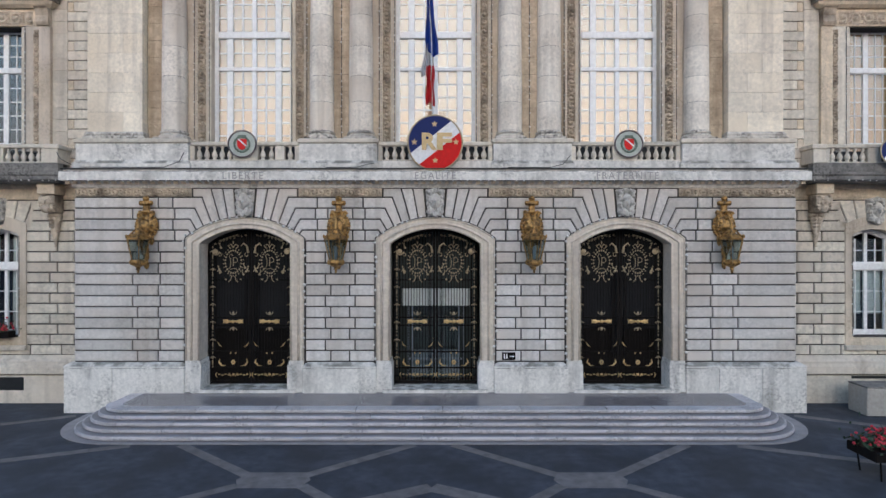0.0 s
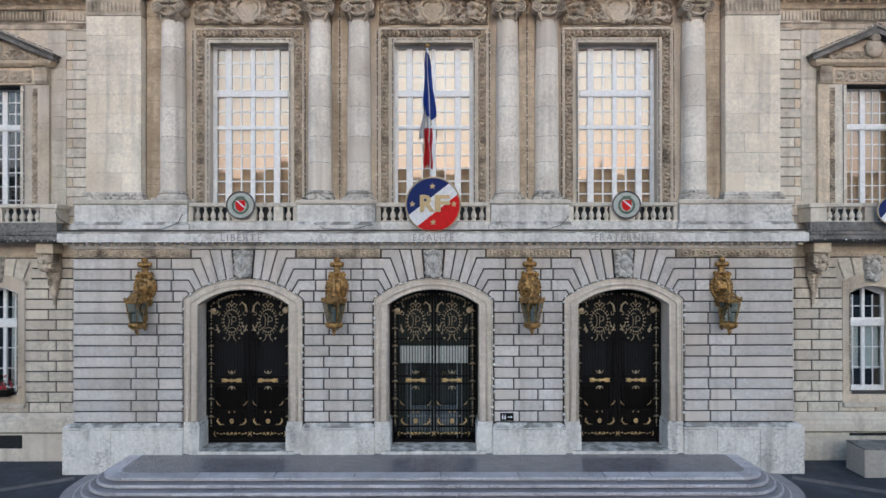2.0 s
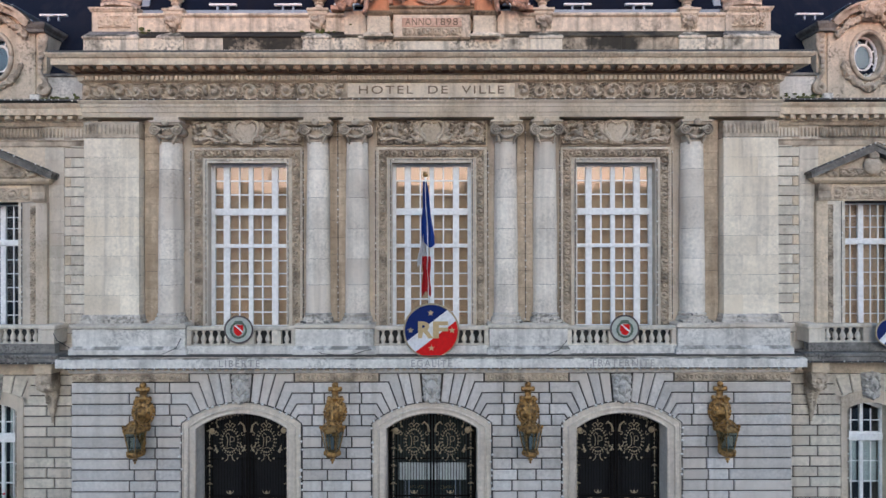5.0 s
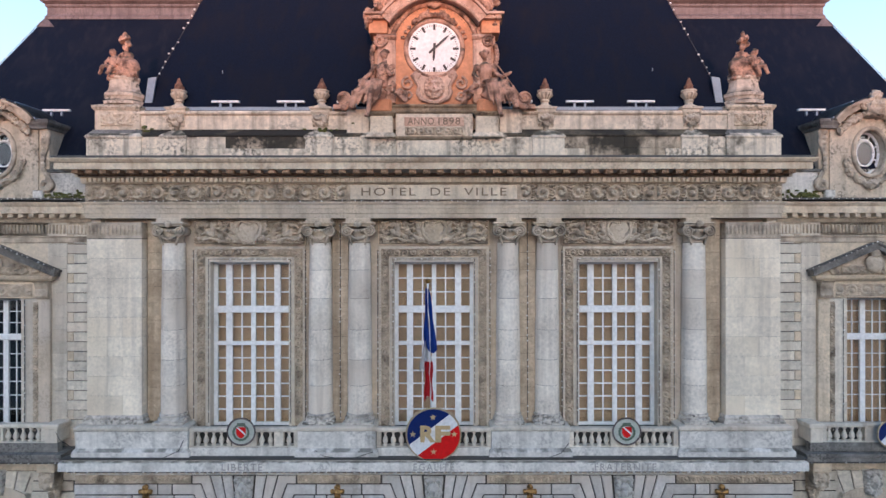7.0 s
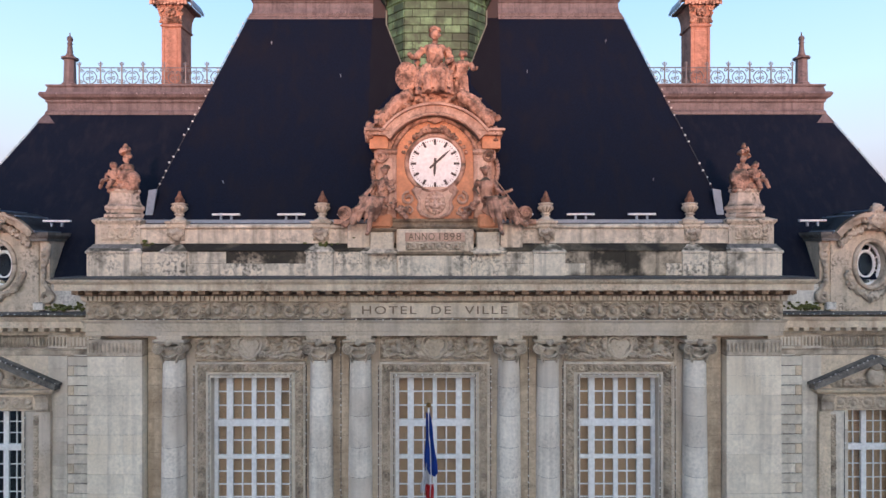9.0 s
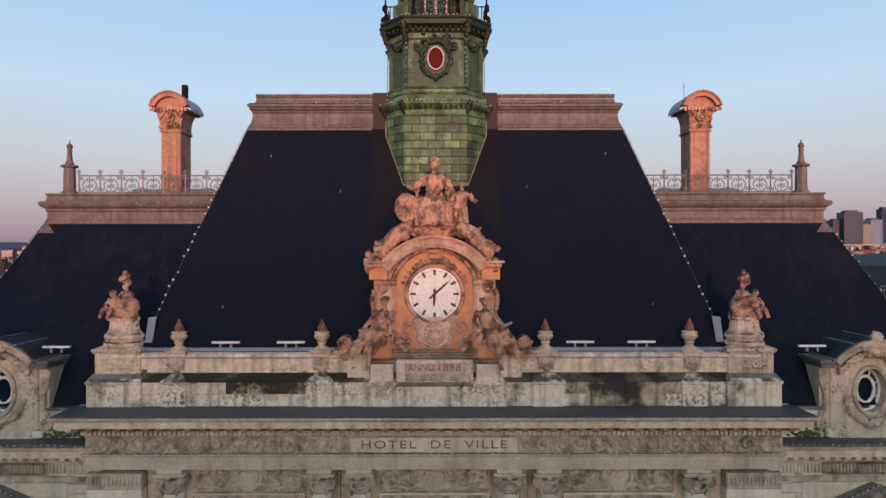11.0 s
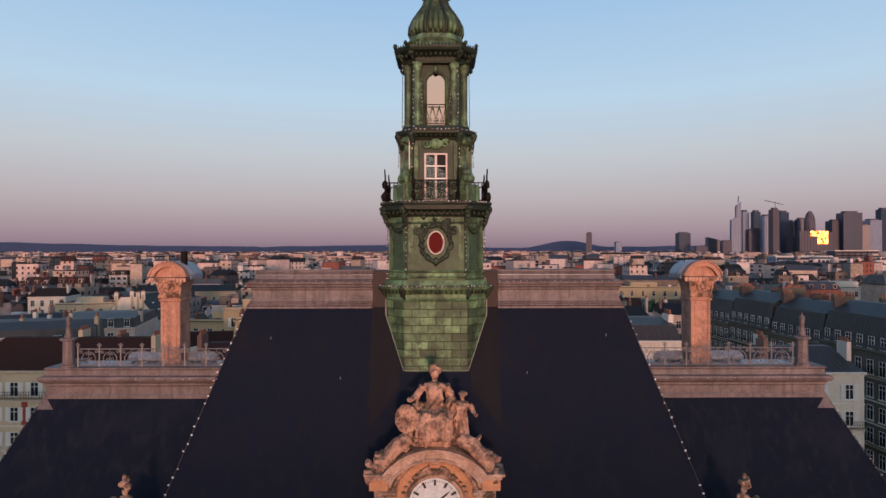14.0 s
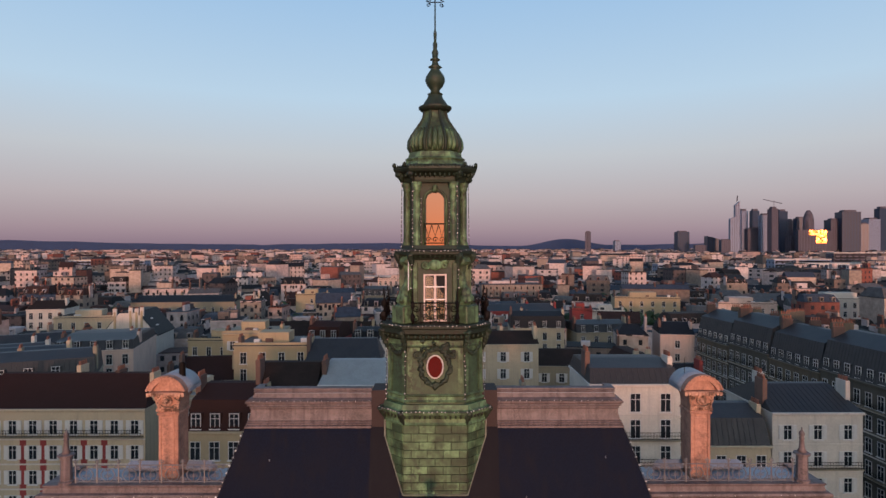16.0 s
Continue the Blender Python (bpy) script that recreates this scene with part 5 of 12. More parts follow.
def glazing(win, xs, zs, y, bar=0.052):
    """Panes between the x edges and z edges, parted by thin bars."""
    bm = bmesh.new()
    for x in xs[1:-1]:
        box(bm, x - bar / 2, x + bar / 2, y - 0.025, y + 0.02, zs[0], zs[-1])
    for z in zs[1:-1]:
        box(bm, xs[0], xs[-1], y - 0.022, y + 0.018, z - bar / 2, z + bar / 2)
    if len(bm.verts):
        part("glazing_bars", bm, PAINT_WHITE, win)
    else:
        bm.free()
    for a, b in zip(xs, xs[1:]):
        for c, d in zip(zs, zs[1:]):
            pane(a + 0.004, b - 0.004, c + 0.004, d - 0.004, y, win)


def tall_window(name, cx):
    w = thing(name, "tall white-painted window of many small panes, tan blind drawn", "window", "tall windows", "structure", at=pose(cx, 0, 0))
    y = 1.12
    bm = bmesh.new()
    for x0, x1 in ((-1.5, -1.36), (1.36, 1.5)):
        box(bm, x0, x1, y - 0.07, y + 0.07, 9.16, 15.85, 0.01)
    box(bm, -1.36, 1.36, y - 0.07, y + 0.07, 15.74, 15.85, 0.01)
    box(bm, -1.36, 1.36, y - 0.07, y + 0.07, 9.16, 9.72, 0.01)
    part("outer_frame", bm, PAINT_WHITE, w)
    for x, wd in ((-0.92, 0.24), (0.0, 0.17), (0.92, 0.24)):
        part("mullion", boxed(x - wd / 2, x + wd / 2, y - 0.06, y + 0.06, 9.721, 15.739, 0.012), PAINT_WHITE, w)
    part("transom", boxed(-1.36, 1.36, y - 0.10, y + 0.06, 13.90, 14.16, 0.02), PAINT_WHITE, w)
    part("transom", boxed(-1.36, 1.36, y - 0.085, y + 0.06, 12.66, 12.81, 0.02), PAINT_WHITE, w)
    for x0, x1, mid in ((-1.36, -1.04, ()), (-0.80, -0.085, (-0.44,)), (0.085, 0.80, (0.44,)), (1.04, 1.36, ())):
        for z0, z1, n in ((9.72, 12.66, 6), (12.81, 13.90, 2), (14.16, 15.74, 3)):
            glazing(w, [x0, *mid, x1], [z0 + (z1 - z0) * i / n for i in range(n + 1)], y)
    part("blind", boxed(-1.45, 1.45, y + 0.22, y + 0.235, 9.3, 15.9), BLIND, w, "drawn tan blind")
    return w


for i, cx in enumerate(DOORS):
    tall_window("window_%d" % (i + 1), cx)

# ---- iron gates ----
def gilt_drop(bm, x, z, y):
    """One knot of the gilded border: a husk with two leaves."""
    blob(bm, x, y, z, 0.028, 0.015, 0.12, 0.1, 1)
    for s in (-1, 1):
        tube(bm, [(x, y, z + 0.14), (x + s * 0.05, y, z + 0.2), (x + s * 0.09, y, z + 0.19), (x + s * 0.10, y, z + 0.15)], 0.014, 4)
    blob(bm, x, y, z + 0.22, 0.05, 0.018, 0.03, 0.2, 1)
    blob(bm, x, y, z - 0.17, 0.03, 0.015, 0.025, 0.2, 1)


def gate(cx, glazed):
    g = thing("iron_gate", "black wrought-iron double gate with gilded wreaths and monograms" + (", glazed lobby behind" if glazed else ", closed"), "gate", "portal gates", at=pose(cx, 0.78, 0))
    R, ZC, H = 2.70, 3.96, 1.6

    def top(x):
        return ZC + math.sqrt(R * R - x * x) - 0.02

    # fixed frame round the opening
    a = math.degrees(math.asin(H / R))
    pts = [(-H + 0.05, 0, 0.84)] + [(x, 0, z) for x, z in arc(0, ZC - 0.05, R, -a + 1.5, a - 1.5, 20)] + [(H - 0.05, 0, 0.84)]
    part("gate_frame", tube(bmesh.new(), pts, 0.05, 4), IRON, g)
    for s in (-1, 1):
        leaf = part("leaf", boxed(min(s * 0.02, s * 0.09), max(s * 0.02, s * 0.09), -0.03, 0.03, 0.87, top(0.05) - 0.06), IRON, g)
        for z0, z1 in ((0.87, 0.97), (1.42, 1.47), (2.02, 2.07), (3.02, 3.06), (3.32, 3.36), (4.72, 4.76)):
            part("rail", boxed(min(s * 0.09, s * 1.53), max(s * 0.09, s * 1.53), -0.025, 0.025, z0, z1), IRON, leaf)
        for i in range(13):
            x = s * (0.17 + 0.106 * i)
            part("bar", lathe(bmesh.new(), [(0.013, 0.97), (0.013, top(x) - 0.06)], 6, (x, 0, 0)), IRON, leaf)
        for x in (0.20, 1.34):
            part("stile", boxed(min(s * x, s * (x + 0.03)), max(s * x, s * (x + 0.03)), -0.028, 0.028, 0.97, top(x) - 0.1), IRON, leaf)
        # lower closed sheet
        if not glazed:
            part("kick_sheet", boxed(min(s * 0.1, s * 1.52), max(s * 0.1, s * 1.52), 0.03, 0.04, 0.9, 2.04), IRON, leaf)
        # gilding
        for i in range(7):
            z = 1.65 + 0.66 * i
            if z < 5.7:
                bm = bmesh.new()
                gilt_drop(bm, s * 1.45, z, -0.045)
                part("gilded_drop", bm, GILT_PALE, leaf, "gilded drop of the border", smooth=True)
                part("gilded_bead", blob(bmesh.new(), s * 1.45, -0.045, z + 0.36, 0.022, 0.015, 0.05, 0.2, 1), GILT_PALE, leaf, smooth=True)
        wx, wz = s * 0.68, 5.42
        bm = bmesh.new()
        for i in range(22):
            t = 2 * math.pi * (i + 0.5) / 22
            for q, r in ((0.30, 0.036), (0.37, 0.024)):
                blob(bm, wx + q * math.cos(t), -0.05, wz + q * 1.42 * math.sin(t), r, 0.02, r * 1.1, 0.35, 1)
        for q in (-1, 1):
            tube(bm, [(wx, -0.05, wz + 0.55), (wx + q * 0.09, -0.05, wz + 0.66), (wx + q * 0.2, -0.05, wz + 0.60), (wx + q * 0.13, -0.05, wz + 0.52)], 0.018, 4)
            tube(bm, [(wx + q * 0.06, -0.05, wz - 0.52), (wx + q * 0.1, -0.05, wz - 0.68), (wx + q * 0.18, -0.05, wz - 0.76)], 0.016, 4)
            for j in range(3):
                blob(bm, wx + q * (0.5 + 0.03 * j), -0.05, wz - 0.34 + 0.08 * j, 0.05 - 0.01 * j, 0.02, 0.045, 0.5, 1)
            tube(bm, [(wx + q * 0.44, -0.05, wz - 0.4), (wx + q * 0.52, -0.05, wz - 0.3), (wx + q * 0.6, -0.05, wz - 0.36)], 0.02, 4)
            tube(bm, spiral(wx + q * 0.50, wz + 0.26, 0.08, 0.7, -0.05, 2.0, q, 8, 0.5), 0.014, 4)
            blob(bm, wx + q * 0.28, -0.05, wz - 0.66, 0.04, 0.02, 0.04, 0.5, 1)
        blob(bm, wx, -0.05, wz + 0.72, 0.025, 0.02, 0.08, 0.2, 1)
        pieces("wreath", bm, GILT_PALE, leaf, "gilded laurel wreath", True, 0.03)
        for pts in ([(0.0, 0.22), (-0.08, 0.3), (-0.16, 0.22), (-0.1, 0.12), (-0.09, 0.0), (-0.11, -0.2), (-0.2, -0.25), (-0.1, -0.28), (0.04, -0.24), (0.16, -0.3)],
                    [(0.0, -0.17), (0.01, 0.14), (0.0, 0.16), (0.1, 0.16), (0.16, 0.1), (0.15, 0.0), (0.06, -0.03), (0.0, -0.02)]):
            part("monogram", tube(bmesh.new(), [(wx + x, -0.055, wz + z) for x, z in pts], 0.013, 5), GILT_PALE, leaf, "gilded thin monogram letter")
        # crossed handle piece
        bm = bmesh.new()
        hx, hz = s * 0.68, 3.19
        for q in (-1, 1):
            plate(bm, [(hx + q * x, hz + z) for x, z in ((0.05, 0.035), (0.16, 0.045), (0.24, 0.085), (0.33, 0.06), (0.38, 0.075), (0.36, 0.0), (0.38, -0.075), (0.33, -0.06), (0.24, -0.085), (0.16, -0.045), (0.05, -0.035))], -0.08, -0.05)
            blob(bm, hx + q * 0.25, -0.085, hz, 0.09, 0.03, 0.045, 0.3, 2)
            blob(bm, hx + q * 0.12, -0.085, hz, 0.04, 0.03, 0.04, 0.3, 2)
        blob(bm, hx, -0.085, hz, 0.06, 0.04, 0.07, 0.2, 2)
        part("handle_cross", bm, GILT, leaf, "gilded cross-piece", smooth=True)
        bm = bmesh.new()
        for dz, q in ((0.30, 1), (-0.28, -1)):
            blob(bm, hx, -0.05, hz + dz, 0.05, 0.03, 0.08, 0.2, 1)
            for r in (-1, 1):
                tube(bm, [(hx, -0.05, hz + dz - q * 0.05), (hx + r * 0.1, -0.05, hz + dz - q * 0.02), (hx + r * 0.13, -0.05, hz + dz + q * 0.06)], 0.016, 4)
        pieces("palmette", bm, GILT_PALE, leaf, "gilded palmette", True)
        # scrolls in the lower panels and under the arch
        bm = bmesh.new()
        for q in (-1, 1):
            tube(bm, [(hx + q * 0.5, -0.05, 1.78), (hx + q * 0.54, -0.05, 1.66), (hx + q * 0.44, -0.05, 1.54), (hx + q * 0.28, -0.05, 1.53)], 0.026, 5, [0.4, 1.3, 1.0, 0.3])
            blob(bm, hx + q * 0.48, -0.05, 1.6, 0.05, 0.02, 0.04, 0.5, 1)
            tube(bm, [(hx + q * 0.58, -0.05, 2.42), (hx + q * 0.52, -0.05, 2.3), (hx + q * 0.42, -0.05, 2.24)], 0.018, 4, [0.4, 1.2, 0.4])
            blob(bm, hx + q * 0.1, -0.05, 2.0, 0.03, 0.015, 0.04, 0.5, 1)
            tube(bm, [(hx + q * 0.62, -0.05, 1.28), (hx + q * 0.66, -0.05, 1.18), (hx + q * 0.6, -0.05, 1.08)], 0.02, 4, [0.4, 1.3, 0.4])
            for j in range(4):
                blob(bm, hx + q * (0.16 + 0.12 * j), -0.05, 1.18 + 0.03 * (j % 2), 0.05, 0.018, 0.028, 0.5, 1)
            tube(bm, [(hx + q * 0.08, -0.05, 1.12), (hx + q * 0.14, -0.05, 1.25), (hx + q * 0.2, -0.05, 1.2)], 0.016, 4)
        for j in range(6):
            t = math.pi / 3 * j
            blob(bm, hx + 0.05 * math.cos(t), -0.05, 1.66 + 0.06 * math.sin(t), 0.04, 0.02, 0.045, 0.4, 1)
        blob(bm, hx, -0.05, 1.2, 0.06, 0.02, 0.06, 0.4, 1)
        pieces("lower_scroll", bm, GILT, leaf, "gilded scroll of the foot panel", True)
        bm = bmesh.new()
        tube(bm, spiral(s * 1.34, 5.80, 0.14, 1.6, -0.05, 0, s, 12, 0.15), 0.022, 5)
        blob(bm, s * 1.34, -0.05, 5.8, 0.09, 0.03, 0.09, 0.3, 2)
        tube(bm, [(s * 0.12, -0.05, 5.75), (s * 0.16, -0.05, 6.0), (s * 0.3, -0.05, 6.12), (s * 0.38, -0.05, 6.02)], 0.036, 5, [1.3, 1, 0.8, 0.6])
        for i in range(6):
            x = s * (0.55 + 0.12 * i)
            blob(bm, x, -0.05, top(x) - 0.17, 0.06, 0.02, 0.035, 0.4, 1, Matrix.Rotation(s * 0.35, 4, "Y"))
        for i in range(9):
            x = s * (0.22 + 0.14 * i)
            tube(bm, spiral(x, top(x) - 0.20 - 0.03 * (i % 2), 0.045, 0.8, -0.05, i * 1.3, 1 if i % 2 else -1, 7, 0.4), 0.013, 4)
        for x0, z0 in ((0.24, 5.2), (1.18, 5.0), (1.14, 5.95), (0.3, 4.95)):
            blob(bm, s * x0, -0.05, z0, 0.05, 0.02, 0.045, 0.4, 1)
            tube(bm, [(s * x0, -0.05, z0), (s * (x0 + 0.05), -0.05, z0 + 0.12), (s * (x0 + 0.02), -0.05, z0 + 0.18)], 0.016, 4)
        pieces("upper_scroll", bm, GILT_PALE, leaf, "gilded scroll under the arch", True)
    return g


for i, cx in enumerate(DOORS):
    gate(cx, i == 1)
    if i != 1:
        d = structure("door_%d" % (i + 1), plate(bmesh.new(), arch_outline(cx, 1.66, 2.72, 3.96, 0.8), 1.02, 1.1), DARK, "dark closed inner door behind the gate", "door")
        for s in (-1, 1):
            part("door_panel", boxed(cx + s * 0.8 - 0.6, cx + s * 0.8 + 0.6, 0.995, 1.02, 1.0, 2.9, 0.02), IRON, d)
    else:
        # glazed lobby
        d = thing("door_2", "glazed lobby door with pale valance behind the gate", "door", kind="structure")
        bm = plate(bmesh.new(), arch_outline(cx, 1.66, 2.72, 3.96, 0.8), 2.2, 2.25)
        part("lobby_back", bm, material("dim_teal_lobby", (0.032, 0.045, 0.043), 0.6, amount=0.6, dirt=(0.02, 0.025, 0.025), patch=0.8), d)
        part("valance", boxed(-1.3, 1.3, 1.3, 1.36, 3.72, 4.38, 0.01), material("grey_valance", (0.62, 0.66, 0.64), 0.9), d, "pale fabric valance")
        for x in (-1.05, -0.9, 0.9, 1.05):
            part("door_post", boxed(x - 0.025, x + 0.025, 1.3, 1.36, 0.85, 3.72, 0.005), ZINC, d)
        part("door_rail", boxed(-1.05, 1.05, 1.3, 1.36, 1.65, 1.71, 0.005), ZINC, d)
        pane(-0.88, 0.88, 0.88, 3.7, 1.33, d)
        part("desk", boxed(-0.9, 0.9, 1.9, 2.1, 0.84, 1.9, 0.03), ZINC, d)

# ---- carved heads on the keystones ----
def keystone_head(cx, y, z, k=1.0, name="carved_keystone", label="weathered stone keystone carved as a bearded head"):
    bm = bmesh.new()
    plate(bm, [(-0.27 * k, -0.52 * k), (0.27 * k, -0.52 * k), (0.36 * k, 0.5 * k), (-0.36 * k, 0.5 * k)], 0.0, 0.12)
    blob(bm, 0, -0.1, 0.05 * k, 0.2 * k, 0.2 * k, 0.3 * k, 0.1, 3)
    blob(bm, 0, -0.3 * k, -0.02 * k, 0.045 * k, 0.07 * k, 0.1 * k, 0, 2)
    for s in (-1, 1):
        blob(bm, s * 0.09 * k, -0.24 * k, 0.1 * k, 0.06 * k, 0.05 * k, 0.03 * k, 0, 2)
        for j in range(6):
            blob(bm, s * (0.2 + 0.04 * (j % 2)) * k, -0.08, (0.35 - 0.13 * j) * k, 0.09 * k, 0.12, 0.09 * k, 0.4, 2)
    for j in range(5):
        blob(bm, (j - 2) * 0.09 * k, -0.14, -0.3 * k - 0.05 * (2 - abs(j - 2)), 0.07 * k, 0.1, 0.16 * k, 0.4, 2)
        blob(bm, (j - 2) * 0.12 * k, -0.1, 0.4 * k + 0.03 * (2 - abs(j - 2)), 0.09 * k, 0.1, 0.1 * k, 0.4, 2)
    ob = part(name, carve(fused(bm, 0.018), 0.014, 0.09), material("grey_carved_stone", (0.50, 0.47, 0.42), 0.9, amount=0.8, dirt=(0.08, 0.08, 0.075), patch=6, bump=0.8), None, smooth=True, at=pose(cx, y, z))
    return tagged(ob, label, "keystone", "carved keystones")


k0 = keystone_head(DOORS[0], -0.02, 7.56)
for cx in DOORS[1:]:
    copy_thing(k0, pose(cx, -0.02, 7.56))
for s in (-1, 1):
    copy_thing(k0, pose(s * BAY, WING_Y - 0.04, 7.35))

# ---- wall lanterns ----
def wall_lantern(x):
    w = thing("wall_lantern", "gilt-bronze wall lantern on a carved cartouche bracket", "wall lamp", "wall lanterns", at=pose(x, 0, 0))
    bm = bmesh.new()
    blob(bm, 0, -0.10, 6.72, 0.34, 0.16, 0.40, 0.1, 3)
    blob(bm, 0, -0.24, 6.70, 0.20, 0.10, 0.26, 0.25, 2)
    for i in range(26):
        t = 2 * math.pi * i / 26
        blob(bm, 0.39 * math.cos(t), -0.08, 6.72 + 0.45 * math.sin(t), 0.055, 0.06, 0.055, 0.4, 1)
    for s in (-1, 1):
        tube(bm, spiral(s * 0.2, 7.12, 0.14, 1.2, -0.16, 0.3, s, 9, 0.2), 0.04, 5)
        blob(bm, s * 0.22, -0.08, 7.2, 0.09, 0.07, 0.11, 0.4, 2)
        blob(bm, s * 0.18, -0.08, 6.2, 0.09, 0.07, 0.18, 0.4, 2)
    rl = random.Random(17)
    for i in range(60):
        t, q = rl.uniform(0, 6.28), rl.uniform(0.3, 1.0)
        blob(bm, 0.30 * q * math.cos(t), -0.2 - 0.1 * (1 - q), 6.72 + 0.36 * q * math.sin(t), rl.uniform(0.025, 0.055), 0.06, rl.uniform(0.03, 0.07), 0.4, 1)
    part("cartouche", fused(bm, 0.018), BRONZE, w, smooth=True)
    bm = boxed(-0.11, 0.11, -0.16, 0.0, 7.15, 7.5, 0.03)
    box(bm, -0.16, 0.16, -0.2, 0.0, 7.2, 7.27, 0.02)
    tube(bm, [(-0.17, -0.12, 7.57), (-0.08, -0.13, 7.54), (0.08, -0.13, 7.54), (0.17, -0.12, 7.57)], 0.075, 7)
    for s in (-1, 1):
        blob(bm, s * 0.19, -0.12, 7.56, 0.07, 0.08, 0.10, 0.2, 2)
        tube(bm, [(s * 0.1, -0.14, 7.2), (s * 0.2, -0.12, 7.05), (s * 0.26, -0.1, 7.12)], 0.05, 6)
    blob(bm, 0, -0.12, 7.72, 0.12, 0.10, 0.10, 0.2, 2)
    part("crest", fused(bm, 0.025), BRONZE, w, smooth=True)
    bm = bmesh.new()
    tube(bm, [(0, -0.2, 6.95), (0, -0.42, 7.0), (0, -0.6, 6.85), (0, -0.66, 6.55), (0, -0.66, 6.3)], 0.055, 6)
    tube(bm, [(0, -0.05, 5.6), (0, -0.3, 5.75), (0, -0.45, 6.0), (0, -0.3, 6.3)], 0.06, 6)
    blob(bm, 0, -0.1, 5.75, 0.12, 0.1, 0.3, 0.35, 2)
    blob(bm, 0, -0.08, 5.35, 0.09, 0.08, 0.2, 0.35, 2)
    part("bracket_arm", fused(bm, 0.025), BRONZE, w, smooth=True)
    # six-sided lantern
    y = -0.66
    lan = part("lantern_frame", lathe(bmesh.new(), [(0.42, 6.22), (0.43, 6.28), (0.39, 6.31), (0.27, 6.40), (0.14, 6.46), (0.12, 6.56), (0.05, 6.6)], 6, (0, y, 0)), BRONZE, w, "dark domed lantern top")
    bm = bmesh.new()
    lathe(bm, [(0.10, 5.18), (0.05, 5.24), (0.12, 5.28), (0.25, 5.34), (0.28, 5.42), (0.27, 5.5), (0.22, 5.53)], 6, (0, y, 0))
    for i in range(6):
        a = 2 * math.pi * i / 6
        blob(bm, 0.27 * math.cos(a), y + 0.27 * math.sin(a), 5.44, 0.05, 0.05, 0.09, 0.3, 1)
    blob(bm, 0, y, 5.12, 0.05, 0.05, 0.08, 0, 1)
    part("lantern_base", fused(bm, 0.02), BRONZE, lan, "gilt-bronze lantern foot", smooth=True)
    bm = bmesh.new()
    for i in range(6):
        a = 2 * math.pi * i / 6
        blob(bm, 0.42 * math.cos(a), y + 0.42 * math.sin(a), 6.34, 0.05, 0.05, 0.08, 0.3, 1)
        tube(bm, [(0.4 * math.cos(a), y + 0.4 * math.sin(a), 6.3), (0.24 * math.cos(a), y + 0.24 * math.sin(a), 6.46), (0.1 * math.cos(a), y + 0.1 * math.sin(a), 6.58)], 0.025, 5)
    part("lantern_crown", bm, BRONZE, lan, smooth=True)
    for i in range(6):
        a, b = 2 * math.pi * i / 6, 2 * math.pi * (i + 1) / 6
        p0, p1 = (0.23 * math.cos(a), y + 0.23 * math.sin(a), 5.51), (0.40 * math.cos(a), y + 0.40 * math.sin(a), 6.23)
        q0, q1 = (0.23 * math.cos(b), y + 0.23 * math.sin(b), 5.51), (0.40 * math.cos(b), y + 0.40 * math.sin(b), 6.23)
        part("rib", tube(bmesh.new(), [p0, p1], 0.022, 4), BRONZE, lan)
        bm = bmesh.new()
        bm.faces.new([bm.verts.new(p) for p in (p0, q0, q1, p1)])
        ob = part("pane", bm, GLASS_OLD, lan)
        ob.visible_shadow = False
    part("lamp_tube", lathe(bmesh.new(), [(0.03, 5.54), (0.05, 5.6), (0.05, 5.9), (0.03, 6.0)], 8, (0, y, 0)), ZINC, lan)
    return w


wl0 = wall_lantern(-10.42)
for x in (-3.48, 3.48, 10.42):
    copy_thing(wl0, pose(x, 0, 0))

# ---- round shields ----
disc = thing("round_shield", "round enamelled shield in blue, white and red with gilt letters", "sign", at=pose(0.0, -0.36, 9.68) @ pose(0, 0, 0, 6, 0, 0))
RS = 0.97


def segment(bm, r, lo, hi, y0, y1, n=40):
    """The slice of a disc between two slanted chords (u is across the stripes)."""
    c, s = math.cos(radians(-40)), math.sin(radians(-40))
    def wv(u):
        return math.sqrt(max(r * r - u * u, 0))
    us = [lo + (hi - lo) * i / n for i in range(n + 1)]
    loop = [(u, wv(u)) for u in us] + [(u, -wv(u)) for u in us[::-1]]
    pts = []
    for u, v in loop:
        # u runs to the lower right, v along the stripe
        x, z = u * math.cos(radians(-52)) - v * math.sin(radians(-52)), u * math.sin(radians(-52)) + v * math.cos(radians(-52))
        if not pts or (abs(x - pts[-1][0]) + abs(z - pts[-1][1])) > 1e-4:
            pts.append((x, z))
    if abs(pts[0][0] - pts[-1][0]) + abs(pts[0][1] - pts[-1][1]) < 1e-4:
        pts.pop()
    return plate(bm, pts, y0, y1)


part("blue_field", segment(bmesh.new(), RS - 0.03, -RS + 0.031, -0.25, -0.02, 0.06), BLUE, disc)
part("white_stripe", segment(bmesh.new(), RS - 0.03, -0.249, 0.249, -0.02, 0.06), WHITE, disc)
part("red_field", segment(bmesh.new(), RS - 0.03, 0.25, RS - 0.031, -0.02, 0.06), RED, disc)
ring = [(RS * math.cos(2 * math.pi * i / 48), 0.02, RS * math.sin(2 * math.pi * i / 48)) for i in range(49)]
part("rim", tube(bmesh.new(), ring, 0.035, 6), GILT_PALE, disc, smooth=True)
GOLDFLAT = material("gold_paint", (0.60, 0.45, 0.24), 0.5, metal=0.3, amount=0.2, dirt=(0.4, 0.3, 0.15))
for ch, x in (("R", -0.25), ("F", 0.30)):
    flat_text(ch, 0.80, 0.02, GOLDFLAT, "letter", disc, pose(x, -0.05, 0.02), width=0.54, bold=0.03)
